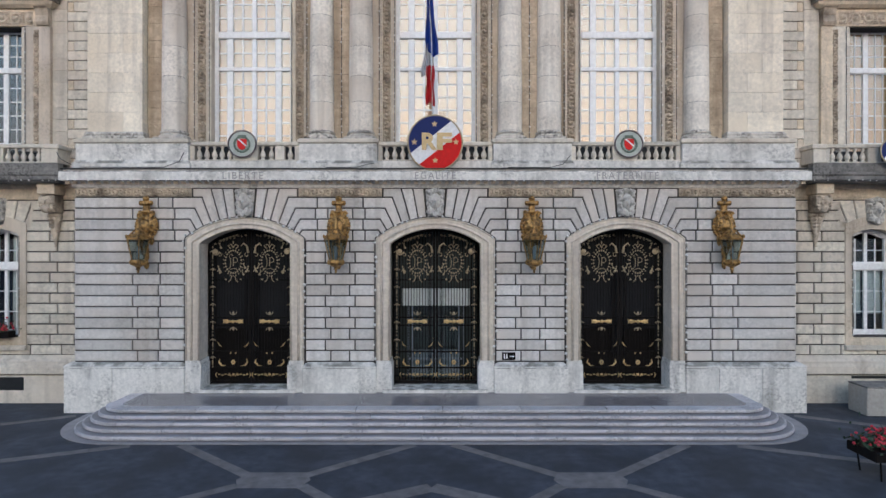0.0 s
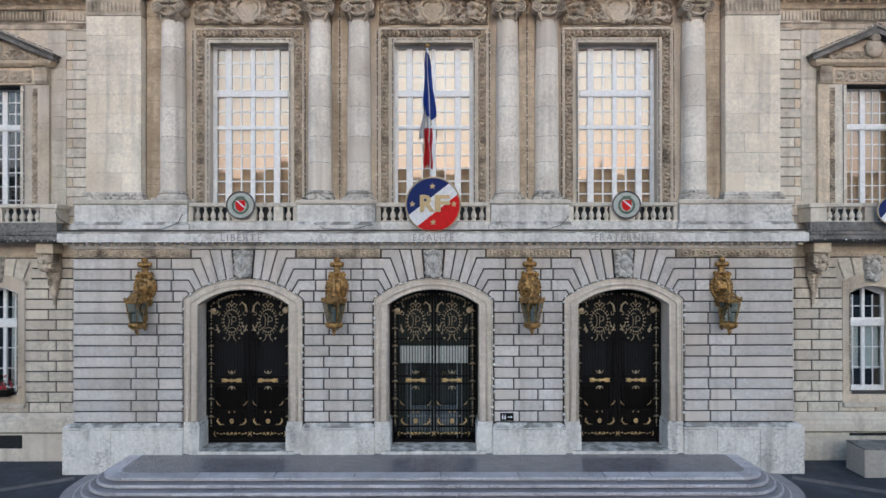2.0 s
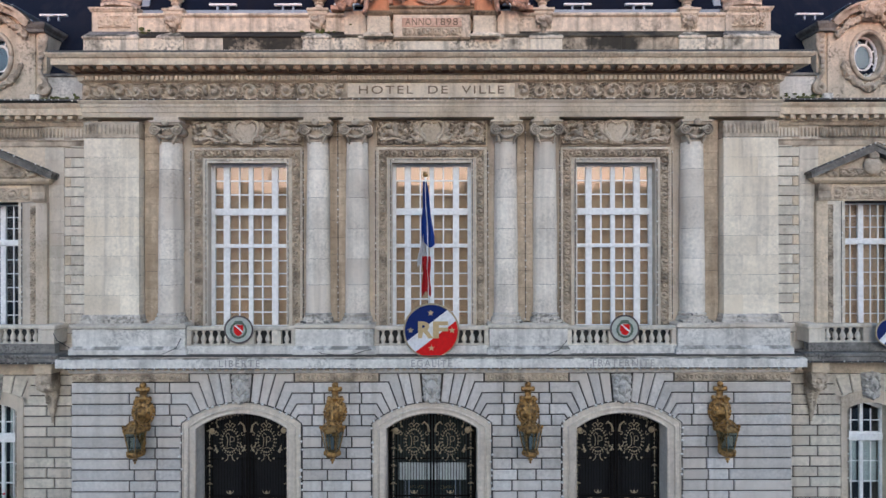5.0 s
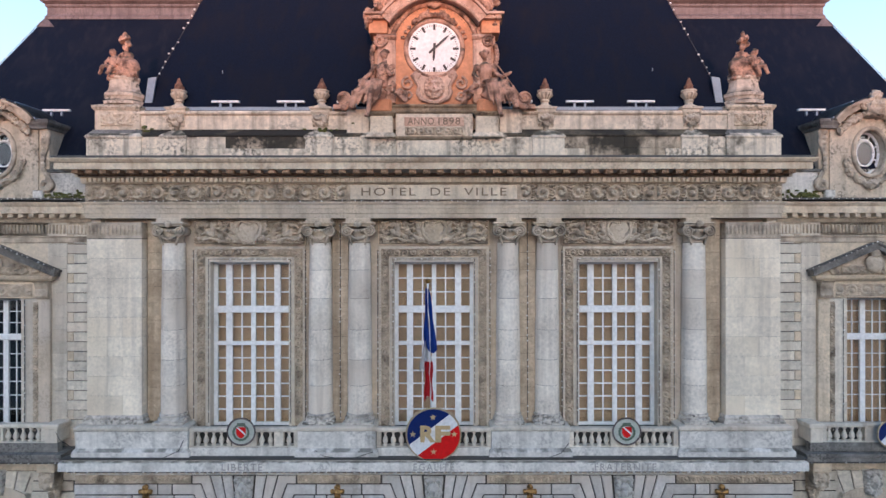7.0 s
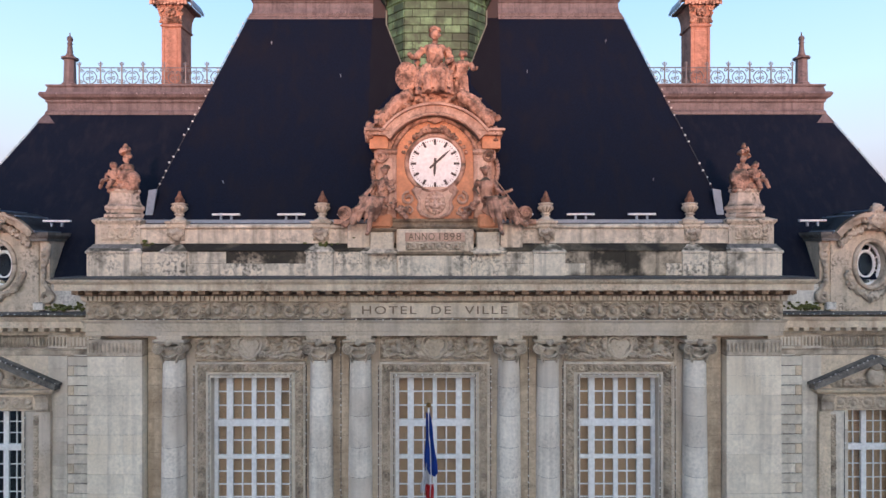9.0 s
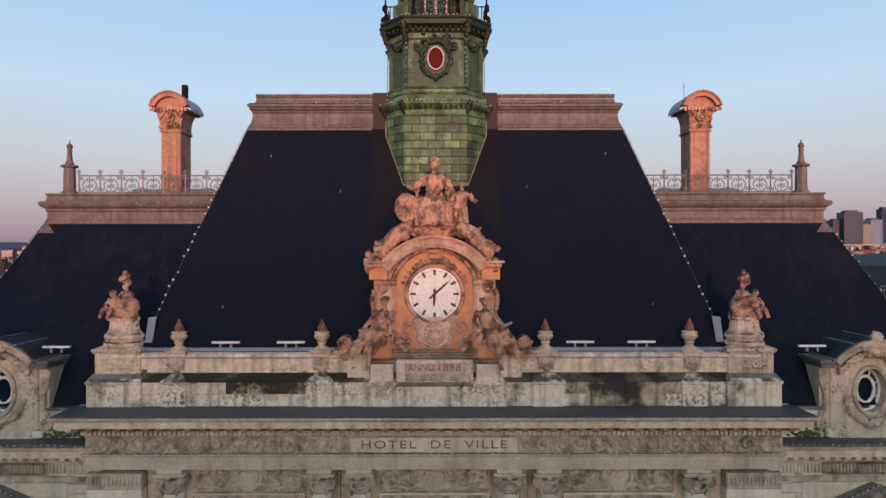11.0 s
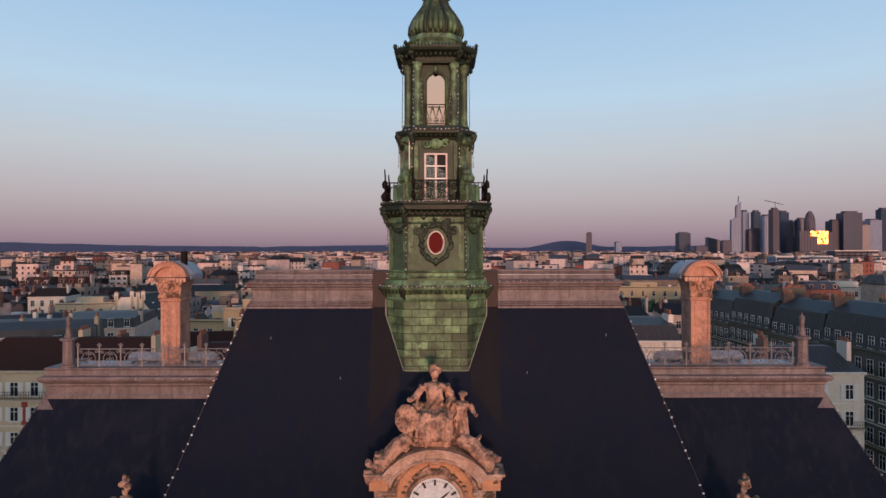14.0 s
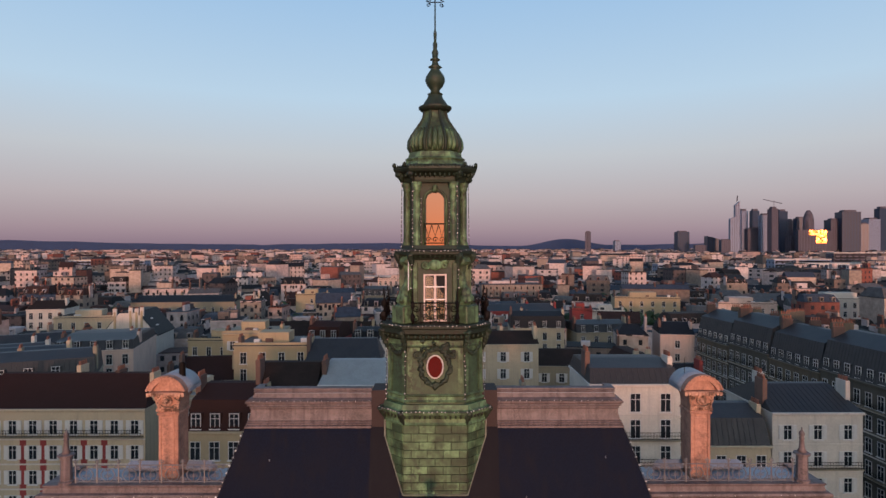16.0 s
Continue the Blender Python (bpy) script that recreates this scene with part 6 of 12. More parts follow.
for x, z in ((-0.02, 0.66), (-0.74, 0.03), (0.74, 0.03), (0.0, -0.62)):
    star = [((0.12 if i % 2 == 0 else 0.05) * math.sin(math.pi * i / 5) + x, (0.12 if i % 2 == 0 else 0.05) * math.cos(math.pi * i / 5) + z) for i in range(10)]
    part("star", plate(bmesh.new(), star[::-1], -0.035, -0.018), GOLDFLAT, disc)


def badge(x, y, z):
    b = thing("coat_of_arms", "small oval badge with a red shield in a laurel wreath", "badge", "badges", at=pose(x, y, z))
    o = [(0.5 * math.cos(2 * math.pi * i / 36), 0.48 * math.sin(2 * math.pi * i / 36)) for i in range(36)]
    part("plaque", plate(bmesh.new(), o, 0.0, 0.05), material("badge_ground", (0.42, 0.45, 0.40), 0.6, amount=0.4, dirt=(0.25, 0.28, 0.24), patch=3), b)
    part("rim", tube(bmesh.new(), [(p, 0.0, q) for p, q in o + o[:1]], 0.03, 6), LEAD, b, smooth=True)
    part("field", plate(bmesh.new(), [(-0.17, 0.17), (-0.17, -0.06), (-0.1, -0.18), (0, -0.23), (0.1, -0.18), (0.17, -0.06), (0.17, 0.17)], -0.03, 0.0), RED, b)
    part("diagonal", plate(bmesh.new(), [(-0.17, 0.17), (-0.1, 0.17), (0.17, -0.06), (0.15, -0.11)], -0.036, -0.028), WHITE, b)
    green = material("badge_green", (0.10, 0.14, 0.10), 0.6)
    for s in (-1, 1):
        for i in range(7):
            t = radians(-80 + 22 * i)
            part("laurel_leaf", blob(bmesh.new(), s * 0.27 * math.cos(t), -0.02, 0.27 * math.sin(t) - 0.02, 0.05, 0.02, 0.075, 0.2, 1, Matrix.Rotation(-s * t, 4, "Y")), green, b, "dark green laurel leaf")
    part("crown", boxed(-0.15, 0.15, -0.03, 0.0, 0.2, 0.32, 0.02), green, b)
    return b


b0 = badge(-6.98, -0.06, 9.70)
copy_thing(b0, pose(7.0, -0.06, 9.70))
for s in (-1, 1):
    ws = thing("round_shield", "small round blue, white and red shield on the wing balcony", "sign", at=pose(s * BAY, 0.28, 9.5))
    o = [(0.5 * math.cos(2 * math.pi * i / 32), 0.5 * math.sin(2 * math.pi * i / 32)) for i in range(32)]
    part("field", plate(bmesh.new(), o, 0.0, 0.05), BLUE, ws)
    part("stripe", plate(bmesh.new(), [(-0.4, -0.3), (-0.22, -0.44), (0.4, 0.28), (0.26, 0.42)], -0.008, 0.0), WHITE, ws)
    part("rim", tube(bmesh.new(), [(p, 0.0, q) for p, q in o + o[:1]], 0.03, 6), GILT_PALE, ws, smooth=True)

# ---- flag ----
flag = thing("flag", "limp blue, white and red flag hanging along a leaning pole", "flag", at=pose(0, 0, 0))
top_p, foot_p = Vector((-0.19, -0.85, 15.15)), Vector((-0.04, -0.25, 9.2))
part("pole", tube(bmesh.new(), [foot_p, top_p], 0.035, 10), WHITE, flag, smooth=True)
part("ball", blob(bmesh.new(), top_p.x, top_p.y, top_p.z + 0.05, 0.09, 0.09, 0.09, 0, 2), BRONZE, flag, smooth=True)


def cloth(za, zb, wa, wb, shift, mat, name, phase, back=0.0):
    """A hanging fold of cloth from za down to zb."""
    bm = bmesh.new()
    rows = []
    n, m = 26, 18
    for i in range(n + 1):
        k = i / n
        z = za + (zb - za) * k
        q = (z - foot_p.z) / (top_p.z - foot_p.z)
        ax = foot_p.lerp(top_p, q)
        w = wa + (wb - wa) * math.sin(k * math.pi / 2)
        row = []
        for j in range(m + 1):
            u = j / m
            fold = 0.07 * math.sin(u * 14 + phase + k * 2.1) + 0.03 * math.sin(u * 31 + k * 5)
            row.append(bm.verts.new((ax.x + shift * k - w * (u - 0.35) + 0.02 * math.sin(k * 9 + u * 4), ax.y - 0.06 + back + fold, z - 0.10 * math.sin(u * 5 + phase) * k)))
        rows.append(row)
    for a, b in zip(rows, rows[1:]):
        for j in range(m):
            bm.faces.new((a[j], a[j + 1], b[j + 1], b[j]))
    bmesh.ops.solidify(bm, geom=bm.faces[:], thickness=0.006)
    part(name, bm, mat, flag, smooth=True)


cloth(14.95, 12.75, 0.10, 0.42, 0.10, CLOTH_BLUE, "blue_band", 0.0)
cloth(13.35, 11.95, 0.16, 0.40, -0.12, CLOTH_WHITE, "white_band", 1.2, 0.1)
cloth(12.35, 11.0, 0.26, 0.30, -0.04, CLOTH_RED, "red_band", 2.1)

# ---- wing windows, balconies, consoles ----
for side in (-1, 1):
    ax = side * BAY
    low = thing("window_%d" % (4 if side < 0 else 5), "white-painted arched window with net curtains" if side > 0 else "white-painted arched window with dark curtains", "window", "wing windows", "structure", at=pose(ax, 0, 0))
    y = WING_Y + 0.5
    part("surround", plate(bmesh.new(), arch_outline(0, 1.12, 2.2, 4.96, 2.2), WING_Y - 0.03, WING_Y + 0.55, [arch_outline(0, 0.82, 1.75, 4.92, 2.5)]), LIME_WARM, low)
    part("sill", boxed(-1.15, 1.15, WING_Y - 0.14, WING_Y + 0.4, 2.02, 2.199, 0.02), LIME, low)
    part("outer_frame", plate(bmesh.new(), arch_outline(0, 0.84, 1.77, 4.92, 2.5), y - 0.05, y + 0.05, [[(-0.72, 2.75), (-0.06, 2.75), (-0.06, 5.05), (-0.72, 5.05)], [(0.06, 2.75), (0.72, 2.75), (0.72, 5.05), (0.06, 5.05)], [(-0.72, 5.4), (-0.06, 5.4), (-0.06, 6.55), (-0.72, 6.3)], [(0.06, 5.4), (0.72, 5.4), (0.72, 6.3), (0.06, 6.55)]]), PAINT_WHITE, low)
    part("transom", boxed(-0.8, 0.8, y - 0.12, y + 0.05, 5.08, 5.36, 0.02), PAINT_WHITE, low)
    for x0, x1 in ((-0.72, -0.06), (0.06, 0.72)):
        glazing(low, [x0, (x0 + x1) / 2, x1], [2.75, 3.45, 4.25, 5.05], y, 0.035)
        glazing(low, [x0, (x0 + x1) / 2, x1], [5.4, 5.85, 6.3], y, 0.035)
        if side > 0:
            part("curtain", boxed(x0, x1, y + 0.15, y + 0.17, 3.35, 5.1), CURTAIN, low)
        else:
            bm = bmesh.new()
            for j in range(4):
                tube(bm, [(x0 + 0.06 + 0.05 * j, y + 0.2, 2.7), (x0 + 0.1 + 0.06 * j, y + 0.2, 6.4)], 0.04, 6)
            part("curtain", bm, CURTAIN, low, smooth=True)
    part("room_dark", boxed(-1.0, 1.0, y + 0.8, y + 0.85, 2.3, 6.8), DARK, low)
    up = thing("window_%d" % (6 if side < 0 else 7), "tall white-painted wing window under a carved pediment", "window", "wing windows", "structure", at=pose(ax, 0, 0))
    part("outer_frame", plate(bmesh.new(), [(-1.1, 9.2), (1.1, 9.2), (1.1, 14.38), (-1.1, 14.38)], y - 0.05, y + 0.05, [[(-1.0, 9.5), (-0.1, 9.5), (-0.1, 12.75), (-1.0, 12.75)], [(0.1, 9.5), (1.0, 9.5), (1.0, 12.75), (0.1, 12.75)], [(-1.0, 13.0), (-0.1, 13.0), (-0.1, 14.32), (-1.0, 14.32)], [(0.1, 13.0), (1.0, 13.0), (1.0, 14.32), (0.1, 14.32)]]), PAINT_WHITE, up)
    part("transom", boxed(-1.04, 1.04, y - 0.10, y + 0.05, 12.77, 12.98, 0.02), PAINT_WHITE, up)
    for x0, x1 in ((-1.0, -0.1), (0.1, 1.0)):
        glazing(up, [x0 + (x1 - x0) * i / 3 for i in range(4)], [9.5 + 3.25 * i / 6 for i in range(7)], y, 0.035)
        glazing(up, [x0 + (x1 - x0) * i / 3 for i in range(4)], [13.0, 13.44, 13.88, 14.32], y, 0.035)
    if side > 0:
        part("blind", boxed(-1.1, 1.1, y + 0.2, y + 0.215, 9.3, 14.5), BLIND, up, "drawn tan blind")
    else:
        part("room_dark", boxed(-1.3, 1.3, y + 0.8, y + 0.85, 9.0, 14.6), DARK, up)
    ed = thing("window_pediment", "carved limestone window frame with pediment and pilasters", "pediment", "wing pediments", "structure", at=pose(ax, 0, 0))
    yy = WING_Y
    for s in (-1, 1):
        part("jamb", boxed(min(s * 1.1, s * 1.75), max(s * 1.1, s * 1.75), yy - 0.1, yy + 0.06, 9.02, 14.42, 0.01), LIME, ed)
        part("pilaster", boxed(min(s * 1.68, s * 2.12), max(s * 1.68, s * 2.12), yy - 0.14, yy + 0.06, 9.02, 14.42, 0.01), LIME_WARM, ed)
        part("carved_drop", relief(min(s * 1.46, s * 1.67), max(s * 1.46, s * 1.67), 9.3, 14.3, yy - 0.105, 0.08, scroll_height, CARVED, 0.018, True), None, ed)
        part("console", sweep(bmesh.new(), [(min(s * 1.62, s * 2.1), yy - 0.1), (max(s * 1.62, s * 2.1), yy - 0.1)], [(-0.1, 14.43), (0.1, 14.43), (0.16, 14.55), (0.12, 14.8), (0.22, 15.05), (0.3, 15.09), (-0.1, 15.09)]), CARVED, ed)
    part("lintel_panel", boxed(-1.55, 1.55, yy - 0.08, yy + 0.06, 14.44, 15.09, 0.01), LIME_WARM, ed)
    part("lintel_carving", relief(-1.42, 1.42, 14.5, 14.98, yy - 0.085, 0.08, scroll_height, CARVED, 0.024), None, ed)
    part("cornice", sweep(bmesh.new(), [(-2.1, yy + 0.06), (-2.1, yy - 0.1), (2.1, yy - 0.1), (2.1, yy + 0.06)], [(-0.06, 15.1), (0.08, 15.1), (0.2, 15.2), (0.24, 15.3), (-0.06, 15.3)]), LIME_WARM, ed)
    part("tympanum", plate(bmesh.new(), [(-2.1, 15.3), (2.1, 15.3), (0, 16.22)], yy - 0.08, yy + 0.06), CARVED, ed)
    for s in (-1, 1):
        bm = bmesh.new()
        plate(bm, [(s * 2.42, 15.28), (s * 2.42, 15.45), (0, 16.5), (0, 16.3)], yy - 0.36, yy + 0.06)
        plate(bm, [(s * 2.5, 15.44), (s * 2.5, 15.52), (0, 16.58), (0, 16.5)], yy - 0.42, yy + 0.06)
        part("raking_cornice", bm, COPING, ed, "darkened raking cornice")
    part("tympanum_carving", relief(-1.2, 1.2, 15.34, 15.7, yy - 0.085, 0.12, acanthus_height, CARVED, 0.026), None, ed)
    bm = bmesh.new()
    blob(bm, 0, yy - 0.2, 15.75, 0.36, 0.14, 0.36, 0.1, 3)
    blob(bm, 0, yy - 0.24, 16.15, 0.2, 0.14, 0.18, 0.3, 2)
    r3 = random.Random(4)
    for j in range(22):
        u = r3.uniform(0.4, 1.7) * (1 if j % 2 else -1)
        blob(bm, u, yy - 0.12, 15.4 + r3.uniform(0.0, 0.5) * (1 - abs(u) / 2), 0.13, 0.07, 0.1, 0.45, 1)
    part("crest_carving", bm, CARVED, ed, smooth=True)
    # dark sheet for the shaded gaps of the wing balustrade
    part("breast", boxed(-2.2, 2.2, yy - 0.16, yy - 0.145, 9.03, 9.62), STAINED_SHADED, ed, "thin low wall, recess shade in its dark colour")
    # balcony
    bal = thing("stone_balcony", "stone balcony on carved consoles, blackened underneath", "balcony", "wing balconies", at=pose(ax, 0, 0))
    part("slab", sweep(bmesh.new(), [(-2.9, yy), (-2.9, 0.5), (2.9, 0.5), (2.9, yy)], [(-0.4, 8.36), (0.0, 8.36), (0.08, 8.42), (0.16, 8.46), (0.16, 8.6), (0.2, 8.64), (0.2, 8.74), (-0.4, 8.76)]), COPING, bal)
    part("slab_core", boxed(-2.8, 2.8, 0.6, yy + 0.02, 8.37, 8.74), COPING, bal)
    part("plinth_course", boxed(-2.82, 2.82, 0.55, 0.85, 8.76, 9.1, 0.01), COPING, bal)
    for s in (-1, 1):
        part("corner_post", boxed(min(s * 2.35, s * 2.82), max(s * 2.35, s * 2.82), 0.52, yy, 9.101, 9.62, 0.01), LIME, bal)
        part("side_rail", boxed(min(s * 2.3, s * 2.88), max(s * 2.3, s * 2.88), 0.48, yy, 9.621, 9.80, 0.03), LIME, bal)
    for s in (-1, 1):
        for x in (2.3,):
            con = thing("stone_console", "carved stone console bracket ending in a leaf drop", "console", "balcony consoles", at=pose(ax + s * x, 0, 0))
            part("block", boxed(-0.34, 0.34, 0.62, yy, 7.95, 8.355, 0.03), LIME_WARM, con)
            bm = bmesh.new()
            for q in (-1, 1):
                bmesh.ops.create_cone(bm, cap_ends=True, segments=14, radius1=0.2, radius2=0.2, depth=0.12, matrix=pose(q * 0.25, 0.86, 7.72, 0, 90, 0))
            box(bm, -0.26, 0.26, 0.8, yy, 7.28, 7.949)
            blob(bm, 0, 0.78, 7.68, 0.2, 0.2, 0.24, 0.2, 3)
            blob(bm, 0, 0.6, 7.66, 0.05, 0.07, 0.08, 0, 2)
            for q in (-1, 1):
                blob(bm, q * 0.08, 0.62, 7.76, 0.05, 0.04, 0.03, 0, 2)
                for j in range(5):
                    blob(bm, q * 0.2, 0.78, 7.88 - 0.12 * j, 0.09, 0.14, 0.08, 0.5, 2)
            blob(bm, 0, 0.72, 7.42, 0.16, 0.14, 0.16, 0.4, 3)
            part("head", carve(fused(bm, 0.022), 0.025, 0.13), CARVED, con, smooth=True)
            bm = bmesh.new()
            for j in range(9):
                k = j / 8
                for q in (-1, 1):
                    blob(bm, q * 0.13 * (1 - k), 1.16 + 0.06 * k, 7.2 - 1.15 * k, 0.12 * (1 - k) + 0.035, 0.13 * (1 - k) + 0.05, 0.11, 0.5, 2, Matrix.Rotation(q * 0.5, 4, "Y"))
            blob(bm, 0, 1.16, 7.26, 0.24, 0.14, 0.09, 0.4, 2)
            part("leaf_drop", carve(fused(bm, 0.022), 0.02, 0.12), CARVED, con, smooth=True)
    balustrade(ax - 2.34, ax + 2.34, 0.68, 9.101, ((ax - 2.25, 0.16), (ax - 0.5, 0.5), (ax + 0.5, 0.5), (ax + 2.25, 0.16)), "weathered stone balustrade of a wing balcony", 0.28)


# ---- sculpture ----
def figure(bm, x, y, z, k, lean=0.0, face=0.0, seated=True, seed=1, arm=1):
    """A plain draped upright stone shape; k is its scale, about two metres high for k = 1."""
    r = random.Random(seed)
    t = Matrix.Translation((x, y, z)) @ Matrix.Rotation(face, 4, "Z") @ Matrix.Rotation(lean, 4, "Y") @ Matrix.Scale(k, 4)
    ph = r.uniform(0, 6)

    def ball(px, py, pz, rx, ry, rz, lump=0.1, level=2):
        p = t @ Vector((px, py, pz))
        blob(bm, p.x, p.y, p.z, rx * k, ry * k, rz * k, lump, level, t.to_3x3().normalized().to_4x4())

    def rod(pts, rad, taper=None):
        tube(bm, [t @ Vector(p) for p in pts], rad * k, 7, taper)

    def drape(profile, squash=0.8, folds=9, depth=0.13, forward=0.0):
        """A skirt of hanging folds."""
        rings = []
        n = 40
        for rad, pz, py in profile:
            ring = []
            for i in range(n):
                a = 2 * math.pi * i / n
                q = rad * (1 + depth * math.sin(folds * a + ph + pz * 2) + 0.5 * depth * math.sin(2.3 * folds * a + 1.7 * ph))
                ring.append(bm.verts.new(t @ Vector((q * math.cos(a), py + squash * q * math.sin(a), pz))))
            rings.append(ring)
        for a, b in zip(rings, rings[1:]):
            for i in range(n):
                bm.faces.new((a[i], a[(i + 1) % n], b[(i + 1) % n], b[i]))
        bm.faces.new(rings[0][::-1])
        bm.faces.new(rings[-1])

    if seated:
        drape([(0.50, 0.0, -0.18), (0.46, 0.25, -0.22), (0.44, 0.5, -0.26), (0.42, 0.62, -0.16), (0.3, 0.72, 0.02), (0.24, 0.85, 0.05)])
        for s in (-1, 1):
            rod([(s * 0.14, 0.0, 0.66), (s * 0.2, -0.5, 0.64), (s * 0.2, -0.56, 0.3), (s * 0.17, -0.6, 0.02)], 0.13, [1.2, 1.1, 0.9, 0.7])
        for i in range(6):
            u = -0.3 + 0.12 * i
            rod([(u, -0.2, 0.72), (u * 1.1, -0.55, 0.6), (u * 1.2 + r.uniform(-0.05, 0.05), -0.6, 0.1)], 0.05)
        b = 0.7
    else:
        drape([(0.36, 0.0, 0.0), (0.33, 0.3, 0.0), (0.29, 0.6, 0.02), (0.25, 0.85, 0.0), (0.22, 0.98, 0.0)])
        b = 0.85
    rod([(0, 0.03, b), (0, 0.02, b + 0.25), (0, -0.02, b + 0.55), (0, 0.0, b + 0.7)], 0.26, [0.95, 0.85, 1.0, 0.55])
    ball(0, -0.01, b + 0.60, 0.33, 0.17, 0.13)
    rod([(0, 0.0, b + 0.66), (0, -0.02, b + 0.86)], 0.075)
    ball(0, -0.05, b + 0.96, 0.115, 0.14, 0.155, 0.04, 3)
    for i in range(6):
        a = math.pi * i / 5
        ball(0.11 * math.cos(a), 0.04, b + 0.98 + 0.08 * math.sin(a), 0.07, 0.08, 0.07, 0.4, 1)
    for s in (-1, 1):
        if s == arm:
            rod([(s * 0.32, 0, b + 0.6), (s * 0.48, -0.08, b + 0.36), (s * 0.62, -0.3, b + 0.30), (s * 0.68, -0.4, b + 0.34)], 0.09, [1.1, 1, 0.8, 0.7])
        else:
            rod([(s * 0.32, 0, b + 0.6), (s * 0.42, -0.04, b + 0.3), (s * 0.3, -0.34, b + 0.14)], 0.09, [1.1, 1, 0.75])
    for i in range(5):
        u = r.uniform(-0.25, 0.25)
        rod([(u, -0.16, b + 0.6), (u * 0.8 + 0.1, -0.24, b + 0.3), (u * 0.6 - 0.1, -0.22, b)], 0.035)
    # cloak falling behind one shoulder
    rod([(-arm * 0.3, 0.1, b + 0.62), (-arm * 0.45, 0.12, b + 0.2), (-arm * 0.5, 0.0, b - 0.3)], 0.13, [0.8, 1, 1.1])


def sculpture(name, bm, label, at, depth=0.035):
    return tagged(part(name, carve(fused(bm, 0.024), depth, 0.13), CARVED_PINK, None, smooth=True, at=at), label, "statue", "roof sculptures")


# corner pedestals with groups of figures
for side in (-1, 1):
    ped = thing("statue_pedestal", "square weathered stone pedestal with carved panel", "pedestal", "statue pedestals", at=pose(side * 12.0, 1.25, 0))
    part("die", boxed(-0.86, 0.86, -0.35, 0.9, 20.8, 21.62, 0.015), PARAPET, ped)
    part("foot", sweep(bmesh.new(), [(-0.9, 0.9), (-0.9, -0.4), (0.9, -0.4), (0.9, 0.9)], [(-0.5, 20.58), (0.14, 20.58), (0.14, 20.66), (0.05, 20.76), (0.0, 20.84), (-0.5, 20.84)]), COPING, ped)
    part("cap", sweep(bmesh.new(), [(-0.8, 0.9), (-0.8, -0.3), (0.8, -0.3), (0.8, 0.9)], [(-0.5, 21.6), (0.08, 21.6), (0.14, 21.7), (0.14, 21.76), (-0.1, 21.86), (-0.5, 21.86)]), PARAPET, ped)
    part("panel_carving", relief(-0.62, 0.62, 20.98, 21.46, -0.352, 0.08, acanthus_height, PARAPET, 0.024), None, ped)
    part("moulded_base", lathe(bmesh.new(), [(0.80, 21.861), (0.80, 21.98), (0.70, 22.04), (0.72, 22.12), (0.78, 22.17), (0.78, 22.28), (0.66, 22.36), (0.60, 22.5), (0.56, 22.8), (0.62, 22.86), (0.62, 22.93), (0.5, 23.0)], 8, (0, 0.15, 0), squash=(1, 0.75)), PARAPET_BASE, ped, "pale moulded base with dark stains", smooth=False)
    bm = bmesh.new()
    lathe(bm, [(0.5, 0.95), (0.58, 1.0), (0.54, 1.15)], 22, (0, 0.2, 0), squash=(1, 0.75))
    blob(bm, -0.22 * side, 0.1, 1.42, 0.40, 0.34, 0.46, 0.15, 3)
    blob(bm, 0.1 * side, 0.15, 1.2, 0.52, 0.34, 0.3, 0.3, 3)
    # two small seated shapes and the flame on top
    for px, py, pz, k, lean in ((0.26, -0.02, 1.5, 1.0, 0.1), (-0.1, 0.2, 1.78, 0.95, -0.15)):
        q = px * side
        blob(bm, q, py, pz + 0.12 * k, 0.19 * k, 0.16 * k, 0.27 * k, 0.1, 3)
        blob(bm, q + 0.03 * side, py - 0.03, pz + 0.5 * k, 0.12 * k, 0.13 * k, 0.145 * k, 0.05, 3)
        for r in (-1, 1):
            tube(bm, [(q + r * 0.16 * k, py, pz + 0.3 * k), (q + r * 0.28 * k, py - 0.1, pz + 0.1 * k), (q + r * 0.2 * k, py - 0.24, pz)], 0.065 * k, 6)
            tube(bm, [(q + r * 0.1, py - 0.08, pz - 0.05), (q + r * 0.16 + 0.12 * side, py - 0.3, pz - 0.1), (q + r * 0.14 + 0.26 * side, py - 0.32, pz - 0.42)], 0.09 * k, 6, [1, 1, 0.7])
    for j in range(9):
        t = j * 0.9
        blob(bm, 0.12 * math.cos(t) - 0.02 * side, 0.2 + 0.12 * math.sin(t), 2.4 + 0.035 * j, 0.12 - 0.008 * j, 0.12, 0.12, 0.5, 2)
    blob(bm, -0.03 * side, 0.2, 2.78, 0.08, 0.08, 0.14, 0.3, 2)
    for j in range(16):
        rg = random.Random(j + 90)
        t = rg.uniform(0, 6.28)
        blob(bm, 0.5 * math.cos(t), 0.15 + 0.34 * math.sin(t), rg.uniform(1.0, 1.3), 0.12, 0.11, 0.1, 0.5, 2)
    sculpture("sculpture", bm, "small rosy stone sculpture group on the corner pedestal", pose(side * 12.0, 1.2, 21.86))

